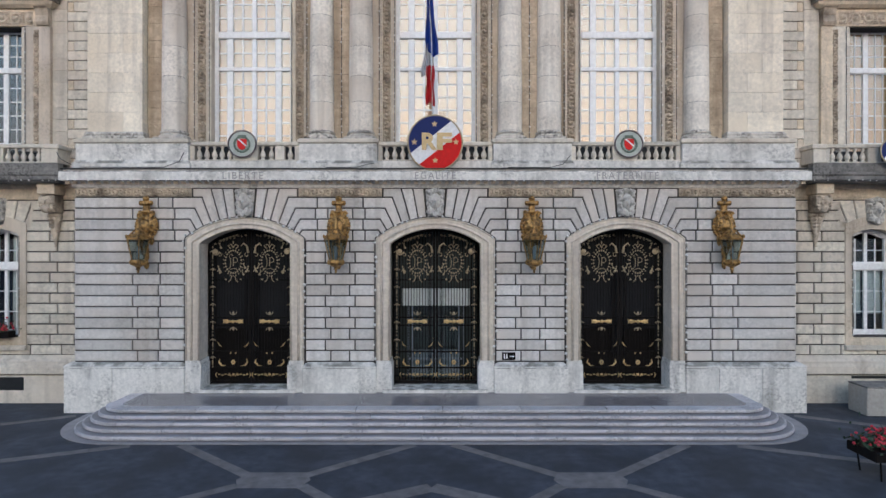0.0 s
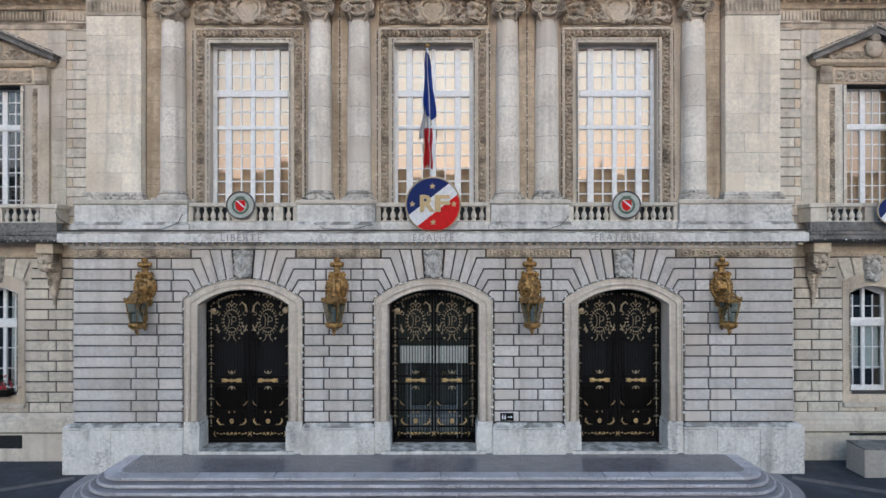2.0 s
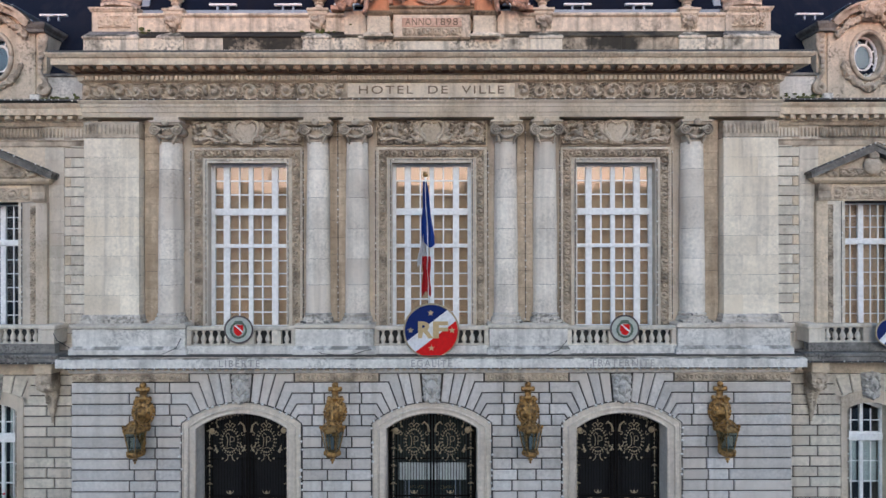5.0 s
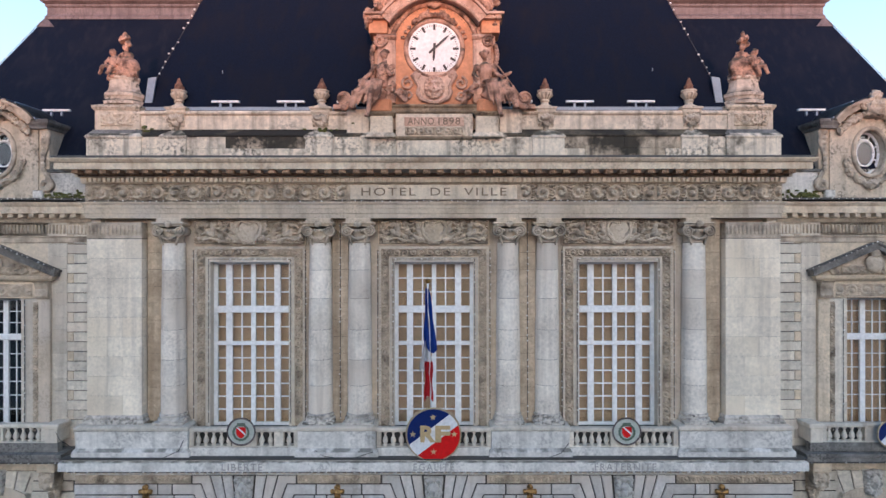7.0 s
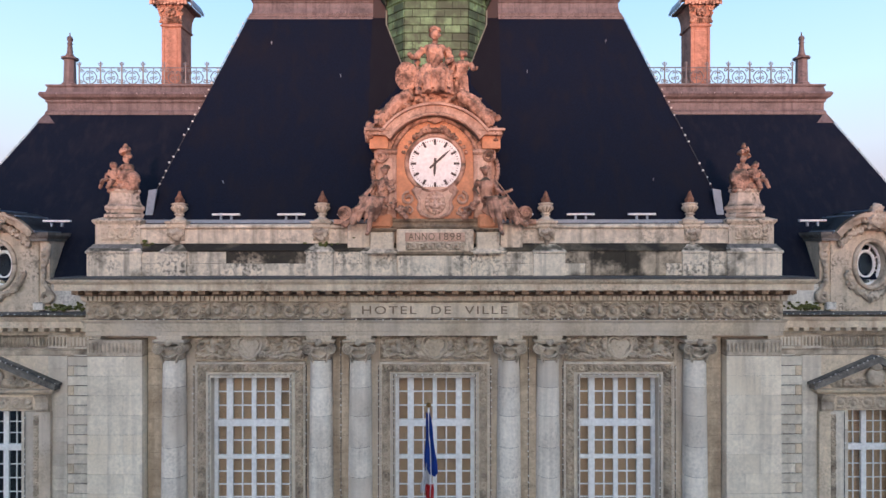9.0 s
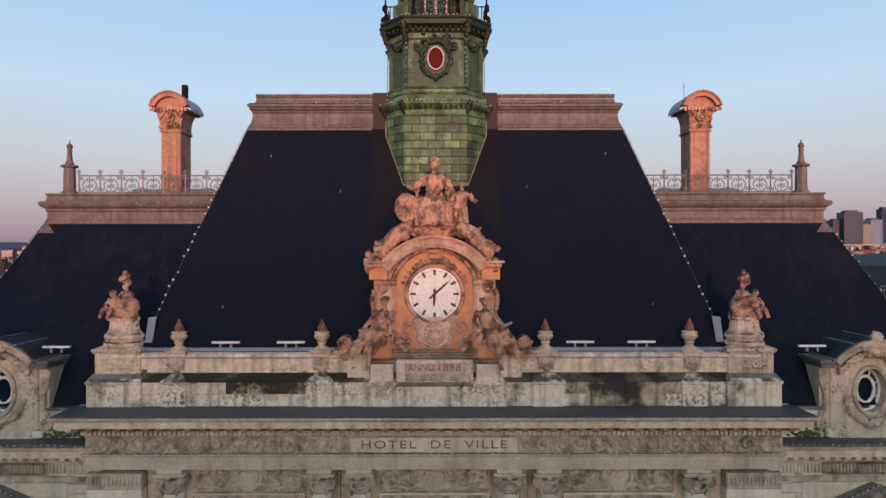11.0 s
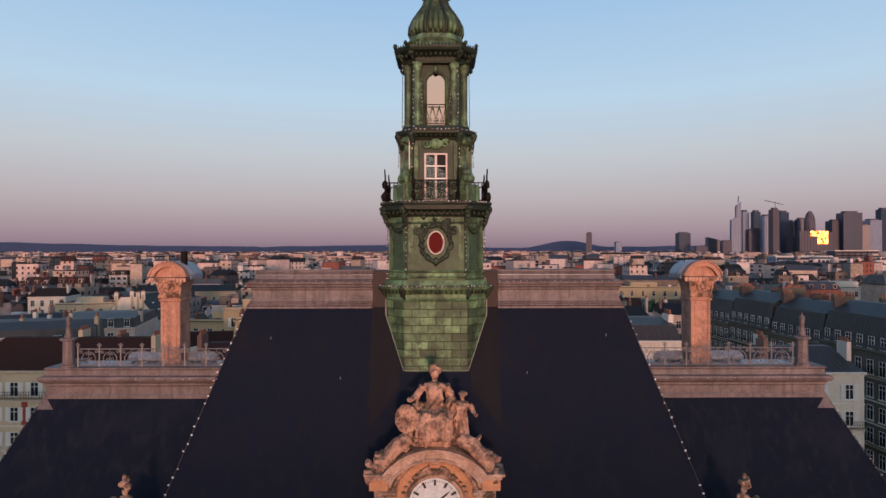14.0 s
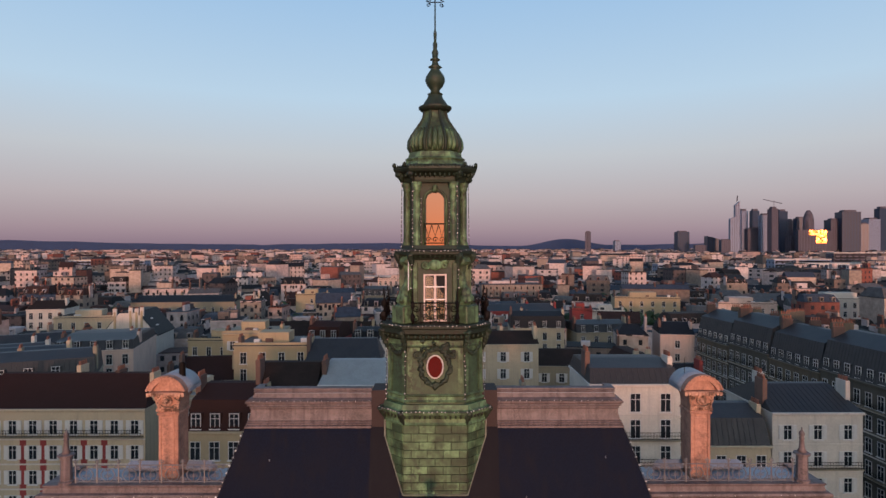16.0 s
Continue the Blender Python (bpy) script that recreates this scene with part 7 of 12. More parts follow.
# urns on the parapet
FLAME_STONE = material("sooty_rosy_stone", (0.26, 0.125, 0.075), 0.88, amount=0.8, dirt=(0.035, 0.022, 0.016), patch=4.0, mottle=0.2, soot=0.6)
def urn(x):
    u = thing("stone_urn", "stone flame urn on a bracketed parapet block", "urn", "parapet urns", at=pose(x, 1.15, 0))
    part("bracket", sweep(bmesh.new(), [(-0.3, -0.16), (0.3, -0.16)], [(-0.15, 20.95), (0.03, 20.95), (0.10, 21.06), (0.10, 21.16), (0.16, 21.22), (0.2, 21.42), (-0.15, 21.42)]), PARAPET, u)
    bm = bmesh.new()
    blob(bm, 0, -0.30, 21.28, 0.27, 0.14, 0.14, 0.4, 2)
    blob(bm, 0, -0.26, 21.06, 0.18, 0.12, 0.15, 0.4, 2)
    blob(bm, 0, -0.2, 20.86, 0.1, 0.1, 0.12, 0.4, 2)
    for s in (-1, 1):
        tube(bm, spiral(s * 0.2, 21.22, 0.13, 1.3, -0.34, 1.0, s, 9, 0.2), 0.045, 6)
    part("console_carving", carve(fused(bm, 0.026), 0.04, 0.09), CARVED, u, "dark carved leaf console", smooth=True)
    part("block", sweep(bmesh.new(), [(-0.34, 0.3), (-0.34, -0.28), (0.34, -0.28), (0.34, 0.3)], [(-0.3, 21.421), (-0.04, 21.421), (0.02, 21.5), (0.02, 21.6), (0.07, 21.64), (0.07, 21.71), (-0.3, 21.72)]), PARAPET, u)
    part("cup", lathe(bmesh.new(), [(0.30, 21.72), (0.30, 21.77), (0.23, 21.80), (0.15, 21.86), (0.13, 21.93), (0.18, 21.96), (0.18, 22.0), (0.13, 22.03), (0.20, 22.10), (0.27, 22.2), (0.29, 22.27), (0.25, 22.29), (0.25, 22.33), (0.29, 22.35), (0.29, 22.39), (0.16, 22.42)], 18), PARAPET, u)
    bm = bmesh.new()
    for j in range(12):
        t = 2 * math.pi * j / 12
        tube(bm, [(0.14 * math.cos(t), 0.14 * math.sin(t), 22.06), (0.26 * math.cos(t), 0.26 * math.sin(t), 22.18), (0.29 * math.cos(t), 0.29 * math.sin(t), 22.26)], 0.035, 6)
    part("cup_gadrooning", fused(bm, 0.016), CARVED, u, smooth=True)
    bm = bmesh.new()
    for i in range(11):
        t = 2.4 * i
        rad = 0.13 - 0.009 * i
        tube(bm, [(rad * math.cos(t), rad * math.sin(t), 22.4), (rad * 1.1 * math.cos(t + 0.5), rad * 1.1 * math.sin(t + 0.5), 22.52 + 0.015 * i), (0.4 * rad * math.cos(t + 1.0), 0.4 * rad * math.sin(t + 1.0), 22.66 + 0.022 * i)], 0.065, 6, [1.0, 1.0, 0.35])
    part("flame", fused(bm, 0.018), FLAME_STONE, u, "dark stone flame", smooth=True)
    return u


u0 = urn(-9.77)
for x in (-4.3, 4.25, 9.77):
    copy_thing(u0, pose(x, 1.15, 0))

# floodlight bars
def flood_bar(x, y, z, foot):
    f = thing("floodlight_bar", "slim white floodlight bar on two short feet", "floodlight", "floodlights", at=pose(x, y, z))
    part("housing", boxed(-0.53, 0.53, -0.07, 0.07, -0.04, 0.04, 0.015), WHITE, f)
    for s in (-0.2, 0.2):
        part("foot", boxed(s - 0.04, s + 0.04, -0.04, 0.04, -foot, -0.04, 0.005), ZINC, f)
    return f


f0 = flood_bar(-8.0, 1.2, 21.98, 0.22)
for x in (-5.5, -3.2, 3.25, 5.6, 7.95):
    copy_thing(f0, pose(x, 1.2, 21.98))
structure("roof_gutter", boxed(-11.2, 11.2, 1.16, 1.4, 21.3, 21.78, 0.01), ZINC, "grey zinc gutter box behind the parapet", "gutter")
for s in (-1, 1):
    bm = plate(bmesh.new(), [(s * 10.93, 21.6), (s * 11.2, 21.6), (s * 11.02, 22.92), (s * 10.7, 22.97)], 1.28, 1.34)
    structure("flashing_sheet", bm, ZINC, "pale triangular flashing sheet at the foot of the hip", "flashing")

# ---- clock ----
LIME_ROSE = material("washed_rosy_stone", (0.66, 0.46, 0.35), 0.85, amount=0.5, dirt=(0.40, 0.19, 0.11), patch=1.3, streak=0.5, mottle=0.18, soot=0.3)
clock = thing("clock_aedicule", "orange-stained stone clock housing with a round arch and white dial", "clock", at=pose(0.02, 0.9, 0))
CZ = 23.86
bm = plate(bmesh.new(), [(-2.3, 21.7), (2.3, 21.7), (2.3, 25.0)] + [(x, z) for x, z in arc(0, 23.6, 2.2, 55, -55, 16)] + [(-2.3, 25.0)], 0.0, 1.6)
part("body", bm, ROSY, clock)
part("tympanum", plate(bmesh.new(), [(-1.45, 21.75), (1.45, 21.75), (1.45, 23.9)] + [(x, z) for x, z in arc(0, 23.95, 1.52, 88, -88, 22)] + [(-1.45, 23.9)], -0.1, 0.0), ORANGE, clock, "orange-stained stone field round the dial")
pts = [(-1.62, -0.1, 21.9), (-1.62, -0.1, 23.8)] + [(x, -0.1, z) for x, z in arc(0, 23.95, 1.62, -88, 88, 24)] + [(1.62, -0.1, 23.8), (1.62, -0.1, 21.9)]
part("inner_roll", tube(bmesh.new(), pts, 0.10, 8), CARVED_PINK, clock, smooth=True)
# arched hood with level ends
bm = bmesh.new()
hood_o, hood_i = arc(0, 23.6, 2.38, -55, 55, 24), arc(0, 23.6, 2.0, -56, 56, 24)
plate(bm, hood_o + hood_i[::-1], -0.55, 0.4)
part("hood_edge", plate(bmesh.new(), arc(0, 23.6, 2.46, -55, 55, 24) + arc(0, 23.6, 2.37, -55, 55, 24)[::-1], -0.66, 0.4), ROSY, clock)
for s in (-1, 1):
    part("hood_end", boxed(min(s * 1.7, s * 2.5), max(s * 1.7, s * 2.5), -0.5, 0.6, 24.88, 25.02, 0.02), ROSY, clock)
    part("end_cap", boxed(min(s * 1.65, s * 2.6), max(s * 1.65, s * 2.6), -0.58, 0.6, 25.02, 25.12, 0.02), ROSY, clock)
    part("end_block", boxed(min(s * 1.75, s * 2.45), max(s * 1.75, s * 2.45), -0.3, 0.6, 24.401, 24.879, 0.02), ORANGE, clock)
part("hood", bm, ROSY, clock)
# studs round the arch and the rolls inside it
bm = bmesh.new()
for rr, n in ((1.72, 30), (1.47, 26)):
    for i in range(n + 1):
        t = radians(-84 + 168 * i / n)
        blob(bm, rr * math.sin(t), -0.13 if rr < 1.6 else -0.06, 23.95 + rr * math.cos(t), 0.028, 0.03, 0.028, 0, 1)
part("studs", bm, RUSTY, clock, "ring of small rusty studs", smooth=True)
part("outer_roll", tube(bmesh.new(), [(x, -0.52, z) for x, z in arc(0, 23.6, 2.06, -54, 54, 26)], 0.06, 8), ROSY, clock, smooth=True)
for s in (-1, 1):
    part("pilaster", boxed(min(s * 1.45, s * 2.12), max(s * 1.45, s * 2.12), -0.22, 0.3, 21.8, 24.2, 0.03), ROSY, clock)
    part("impost", sweep(bmesh.new(), [(min(s * 1.42, s * 2.15), -0.22), (max(s * 1.42, s * 2.15), -0.22)], [(-0.2, 24.2), (0.02, 24.2), (0.08, 24.27), (0.08, 24.33), (0.0, 24.4), (-0.2, 24.4)]), ROSY, clock)
    part("pilaster_panel", boxed(min(s * 1.58, s * 1.98), max(s * 1.58, s * 1.98), -0.25, -0.2, 22.1, 24.05, 0.02), LIME_ROSE, clock, "paler sunken panel")
    bm = bmesh.new()
    tube(bm, spiral(s * 2.02, 24.1, 0.24, 1.4, -0.28, 0.6, s, 10, 0.2), 0.07, 6)
    for i in range(12):
        blob(bm, s * (2.32 + 0.04 * math.sin(i * 0.9)), -0.1, 22.3 + 0.15 * i, 0.1, 0.12, 0.12, 0.3, 2)
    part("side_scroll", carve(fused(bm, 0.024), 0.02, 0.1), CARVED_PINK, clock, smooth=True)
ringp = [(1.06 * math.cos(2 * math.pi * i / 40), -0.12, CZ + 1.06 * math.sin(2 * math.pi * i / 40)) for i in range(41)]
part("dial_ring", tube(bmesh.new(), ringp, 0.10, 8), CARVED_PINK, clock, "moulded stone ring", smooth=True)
dial = part("dial", plate(bmesh.new(), [(0.98 * math.cos(2 * math.pi * i / 48), CZ + 0.98 * math.sin(2 * math.pi * i / 48)) for i in range(48)], -0.16, -0.1), material("dial_white", (0.74, 0.72, 0.70), 0.4, amount=0.25, dirt=(0.5, 0.46, 0.42), bump=0.03), clock, "white enamel dial")
INK = material("dial_ink", (0.02, 0.012, 0.012), 0.5, amount=0)
for i in range(12):
    m = pose(0, -0.165, CZ) @ Matrix.Rotation(2 * math.pi * i / 12, 4, "Y")
    ob = part("hour_mark", boxed(-0.045, 0.045, -0.004, 0.004, 0.70, 0.92), INK, dial)
    ob.matrix_basis = m
tick = finish(boxed(-0.01, 0.01, -0.003, 0.003, 0.825, 0.895))
tick.materials.append(INK)
for i in range(60):
    if i % 5:
        part("minute_mark", tick, None, dial, at=pose(0, -0.165, CZ) @ Matrix.Rotation(2 * math.pi * i / 60, 4, "Y"))
for name, angle, tip, tail, wd in (("hour_hand", 183, 0.50, 0.2, 0.1), ("minute_hand", 48, 0.78, 0.26, 0.085)):
    bm = plate(bmesh.new(), [(-wd / 2, -tail), (wd / 2, -tail), (wd * 0.45, tip * 0.7), (0, tip), (-wd * 0.45, tip * 0.7)], -0.012, 0.0)
    ob = part(name, bm, INK, dial, "dark clock hand")
    ob.matrix_basis = pose(0, -0.19 if name == "hour_hand" else -0.205, CZ) @ Matrix.Rotation(radians(angle), 4, "Y")
# cartouche with rolled edges and a lion mask in it
outline = [(0.70, 22.98), (0.80, 22.84), (0.70, 22.66), (0.58, 22.45), (0.62, 22.2), (0.52, 21.98), (0.28, 21.86), (0.0, 21.80)]
field = [(-px, pz) for px, pz in outline[:-1]] + [(0.0, 21.80)] + outline[-2::-1]
part("cartouche", plate(bmesh.new(), field, -0.2, -0.08), LIME_ROSE, clock, "pale rosy cartouche")
for s in (-1, 1):
    bm = tube(bmesh.new(), [(s * px, -0.2, pz) for px, pz in outline], 0.075, 8, [0.8, 1.3, 1.0, 0.8, 1.2, 1.0, 0.8, 0.6])
    tube(bm, spiral(s * 0.68, 22.86, 0.15, 1.4, -0.22, 0.5, s, 10, 0.2), 0.05, 6)
    tube(bm, spiral(s * 1.0, 22.55, 0.26, 1.3, -0.15, 1.5, -s, 12, 0.2), 0.06, 6)
    tube(bm, spiral(s * 0.98, 22.1, 0.19, 1.3, -0.15, 3.5, s, 12, 0.2), 0.05, 6)
    part("cartouche_scroll", carve(fused(bm, 0.022), 0.02, 0.1), ROSY, clock, smooth=True)
bm = bmesh.new()
blob(bm, 0, -0.26, 22.36, 0.25, 0.16, 0.30, 0.03, 3)
blob(bm, 0, -0.40, 22.22, 0.13, 0.09, 0.09, 0.0, 3)
tube(bm, [(0, -0.38, 22.50), (0, -0.44, 22.38), (0, -0.49, 22.27)], 0.05, 8, [0.7, 0.9, 1.3])
blob(bm, 0, -0.36, 22.09, 0.10, 0.07, 0.05, 0, 2)
for s in (-1, 1):
    tube(bm, [(s * 0.05, -0.41, 22.50), (s * 0.13, -0.41, 22.54), (s * 0.22, -0.36, 22.49)], 0.045, 7, [0.8, 1.1, 0.7])
    blob(bm, s * 0.12, -0.39, 22.43, 0.045, 0.035, 0.03, 0, 2)
    blob(bm, s * 0.13, -0.40, 22.27, 0.10, 0.07, 0.08, 0, 2)
    for j in range(8):
        t = radians(10 + 22 * j)
        tube(bm, [(s * 0.22 * math.sin(t), -0.26, 22.38 + 0.28 * math.cos(t)), (s * 0.33 * math.sin(t + 0.1), -0.30, 22.38 + 0.39 * math.cos(t + 0.1)), (s * 0.38 * math.sin(t + 0.32), -0.22, 22.38 + 0.43 * math.cos(t + 0.32))], 0.07, 6, [1.0, 1.0, 0.5])
part("mask", carve(fused(bm, 0.016), 0.012, 0.08), LIME_ROSE, clock, "carved lion mask", smooth=True)
bm = bmesh.new()
for i in range(15):
    a = radians(-70 + 10 * i)
    blob(bm, 1.24 * math.sin(a), -0.16, CZ + 1.24 * math.cos(a), 0.085, 0.06, 0.075, 0.4, 2)
for i in range(26):
    a = radians(-40 + 80 * i / 25)
    blob(bm, 1.22 * math.sin(a) + 0.03 * math.sin(i * 5.0), -0.2, CZ + 1.24 * math.cos(a) + 0.05 * math.cos(i * 3.3), 0.07, 0.07, 0.07, 0.5, 2)
for i in range(7):
    blob(bm, (i - 3) * 0.13, -0.2, 25.12 - 0.02 * abs(i - 3), 0.1, 0.1, 0.1, 0.4, 2)
blob(bm, 0, -0.25, 25.5, 0.3, 0.12, 0.14, 0.4, 2)
for s in (-1, 1):
    tube(bm, spiral(s * 0.3, 25.14, 0.13, 1.3, -0.22, 0.5, s, 9, 0.2), 0.04, 6)
    tube(bm, [(s * 0.2, -0.2, 25.3), (s * 0.5, -0.2, 25.1), (s * 0.62, -0.2, 24.85)], 0.06, 6, [0.7, 1.2, 0.6])
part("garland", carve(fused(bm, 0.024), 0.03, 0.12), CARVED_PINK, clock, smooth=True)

STAINED_WARM = material("lichen_darkened_moulding", (0.30, 0.225, 0.15), 0.88, amount=0.8, dirt=(0.055, 0.045, 0.03), patch=1.8, streak=0.6, mottle=0.2, soot=0.7, specks=8.0)
base = thing("clock_pedestal", "stone clock pedestal carved with a date panel", "pedestal", at=pose(0.02, 0.9, 0))
part("step", sweep(bmesh.new(), [(-2.5, -0.1), (2.5, -0.1)], [(-0.9, 21.4), (0.06, 21.4), (0.14, 21.46), (0.14, 21.52), (0.04, 21.56), (0.02, 21.64), (0.09, 21.69), (0.09, 21.75), (-0.02, 21.8), (-0.9, 21.8)]), STAINED_WARM, base, "dark-stained moulded step")
part("date_panel", boxed(-1.45, 1.45, -0.22, 0.2, 20.55, 21.399, 0.02), ATTIC_TAN, base)
part("date_frame", boxed(-1.12, 1.12, -0.245, -0.21, 20.93, 21.27, 0.01), LIME_ROSE, base)
part("panel_sill", sweep(bmesh.new(), [(-1.45, -0.2), (1.45, -0.2)], [(-0.2, 20.40), (0.04, 20.40), (0.10, 20.46), (0.10, 20.53), (0.0, 20.56), (-0.2, 20.56)]), STAINED_WARM, base)
for s in (-1, 1):
    part("side_block", boxed(min(s * 1.55, s * 2.4), max(s * 1.55, s * 2.4), -0.45, 0.2, 20.62, 21.28, 0.03), RUST_STREAKED, base, "rust-stained block")
    part("block_foot", sweep(bmesh.new(), [(s * 1.98 - 0.45, 0.2), (s * 1.98 - 0.45, -0.45), (s * 1.98 + 0.45, -0.45), (s * 1.98 + 0.45, 0.2)], [(-0.1, 20.481), (0.10, 20.481), (0.10, 20.55), (0.03, 20.6), (0.0, 20.66), (-0.1, 20.66)]), ATTIC_TAN, base)
    part("block_cap", sweep(bmesh.new(), [(s * 1.98 - 0.43, 0.2), (s * 1.98 - 0.43, -0.45), (s * 1.98 + 0.43, -0.45), (s * 1.98 + 0.43, 0.2)], [(-0.4, 21.28), (0.02, 21.28), (0.06, 21.33), (0.10, 21.37), (0.10, 21.42), (-0.4, 21.43)]), STAINED_WARM, base)
    part("figure_seat", boxed(min(s * 1.6, s * 2.5), max(s * 1.6, s * 2.5), -0.36, 0.2, 21.431, 21.95, 0.08), ORANGE, base, "orange-stained rock under the figure")
    part("wing_block", boxed(min(s * 2.46, s * 3.3), max(s * 2.46, s * 3.3), -0.1, 0.3, 20.55, 21.6, 0.02), ATTIC_TAN, base)
for word, x, w in (("ANNO", -0.50, 0.98), ("1898", 0.53, 0.82)):
    flat_text(word, 0.38, 0.012, ENGRAVED_DARK, "lettering", base, pose(x, -0.252, 21.1), "engraved dark date", 1.1, w)
part("panel_carving", relief(-1.1, 1.1, 20.6, 20.90, -0.225, 0.09, scroll_height, CARVED, 0.024), None, base)
for s in (-1, 1):
    bm = bmesh.new()
    bmesh.ops.create_cone(bm, cap_ends=True, segments=20, radius1=0.27, radius2=0.27, depth=0.5, matrix=pose(s * 3.4, 0.1, 22.0, 90, 0, 0))
    tube(bm, spiral(s * 3.4, 22.0, 0.24, 1.5, -0.16, 0, s, 12, 0.15), 0.04, 6)
    box(bm, s * 3.4 - 0.4, s * 3.4 + 0.4, -0.2, 0.4, 21.6, 21.76)
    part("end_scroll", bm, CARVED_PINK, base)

# seated figures beside the dial and the group on top
for s in (-1, 1):
    bm = bmesh.new()
    r4 = random.Random(30 + s)
    # trunk, neck and head upright against the pilaster
    tube(bm, [(0, 0.02, 0.62), (-s * 0.01, 0.0, 0.85), (-s * 0.03, -0.04, 1.15), (-s * 0.04, -0.02, 1.4), (-s * 0.04, 0.0, 1.52)], 0.25, 14, [1.0, 0.86, 1.08, 1.0, 0.5])
    for q in (-1, 1):
        blob(bm, -s * 0.03 + q * 0.11, -0.2, 1.22, 0.115, 0.08, 0.10, 0, 3)
        blob(bm, -s * 0.04 + q * 0.30, -0.01, 1.38, 0.12, 0.12, 0.12, 0, 3)
    tube(bm, [(-s * 0.04, 0, 1.42), (-s * 0.05, -0.06, 1.68)], 0.085, 10)
    blob(bm, -s * 0.06, -0.12, 1.81, 0.135, 0.165, 0.18, 0.0, 3)
    for j in range(14):
        t = 2.4 * j
        blob(bm, -s * 0.06 + 0.13 * math.cos(t), -0.05 + 0.09 * math.sin(t), 1.90 + 0.05 * math.sin(1.7 * t), 0.07, 0.08, 0.07, 0.3, 2)
    # one arm bent up or resting, the other laid over the lap
    if s < 0:
        tube(bm, [(0.26, -0.02, 1.38), (0.38, -0.16, 1.08), (0.30, -0.36, 0.98), (0.14, -0.34, 1.3), (0.10, -0.28, 1.62)], 0.085, 9, [1.1, 1, 0.95, 0.8, 0.7])
        tube(bm, [(-0.32, -0.02, 1.38), (-0.5, -0.12, 1.05), (-0.72, -0.32, 0.82), (-0.86, -0.40, 0.74)], 0.085, 9, [1.1, 1, 0.85, 0.7])
    else:
        tube(bm, [(0.26, -0.02, 1.38), (0.44, -0.10, 1.06), (0.60, -0.34, 0.92), (0.78, -0.42, 1.0), (0.92, -0.42, 1.08)], 0.085, 9, [1.1, 1, 0.9, 0.75, 0.7])
        tube(bm, [(-0.34, -0.02, 1.38), (-0.46, -0.12, 1.08), (-0.28, -0.34, 0.84)], 0.085, 9, [1.1, 1, 0.8])
        tube(bm, [(0.30, -0.5, 1.42), (0.85, -0.52, 0.7), (1.35, -0.5, 0.0)], 0.03, 6)
    # thighs, shins and bare feet
    tube(bm, [(s * 0.02, 0.0, 0.66), (s * 0.28, -0.46, 0.70), (s * 0.38, -0.60, 0.2), (s * 0.50, -0.62, -0.50)], 0.155, 10, [1.15, 1.05, 0.75, 0.5])
    blob(bm, s * 0.53, -0.72, -0.58, 0.08, 0.17, 0.07, 0, 2)
    tube(bm, [(s * 0.12, 0.0, 0.64), (s * 0.70, -0.36, 0.70), (s * 0.92, -0.44, 0.2), (s * 1.12, -0.46, -0.25)], 0.155, 10, [1.15, 1.05, 0.75, 0.55])
    # cloth thrown over the knees, hanging in long folds
    for j in range(11):
        u = j / 10
        x0, x1 = -0.12 + 0.62 * u, 0.05 + 1.0 * u
        tube(bm, [(s * x0, -0.16, 0.80 - 0.06 * u), (s * (x0 + 0.14), -0.50 + 0.08 * u, 0.74 - 0.08 * u), (s * x1, -0.58 + 0.1 * u, 0.38 - 0.06 * (j % 3)), (s * (x1 + 0.10 + 0.06 * r4.random()), -0.54 + 0.1 * u, 0.02 - 0.12 * (j % 2) - 0.1 * r4.random())], 0.062, 7, [0.7, 1.2, 1.0, 0.55])
    blob(bm, s * 0.42, 0.0, 0.36, 0.62, 0.36, 0.36, 0.12, 3)
    # fruit and leaves heaped towards the dial, a scroll on the outer side
    for j in range(22):
        t = r4.random()
        blob(bm, -s * (0.28 + 0.62 * t), -0.30 + r4.uniform(-0.08, 0.08), 0.62 - 0.5 * t + r4.uniform(-0.16, 0.16), r4.uniform(0.06, 0.12), 0.11, r4.uniform(0.06, 0.11), 0.25, 2)
    for j in range(10):
        blob(bm, s * (0.9 + 0.06 * j), -0.3, 0.22 - 0.05 * j + r4.uniform(-0.08, 0.08), 0.12, 0.14, 0.10, 0.35, 2)
    sculpture("sculpture", bm, "draped seated stone figure beside the clock dial", pose(s * 1.93 + 0.02, 0.72, 21.78), 0.022)
bm = bmesh.new()
figure(bm, 0.0, 0.1, 0.25, 1.42, 0, 0.0, True, 41, -1)
for i in range(7):
    blob(bm, (i - 3) * 0.06, 0.0, 2.78 + 0.03 * (3 - abs(i - 3)), 0.06, 0.12, 0.10, 0.3, 1)
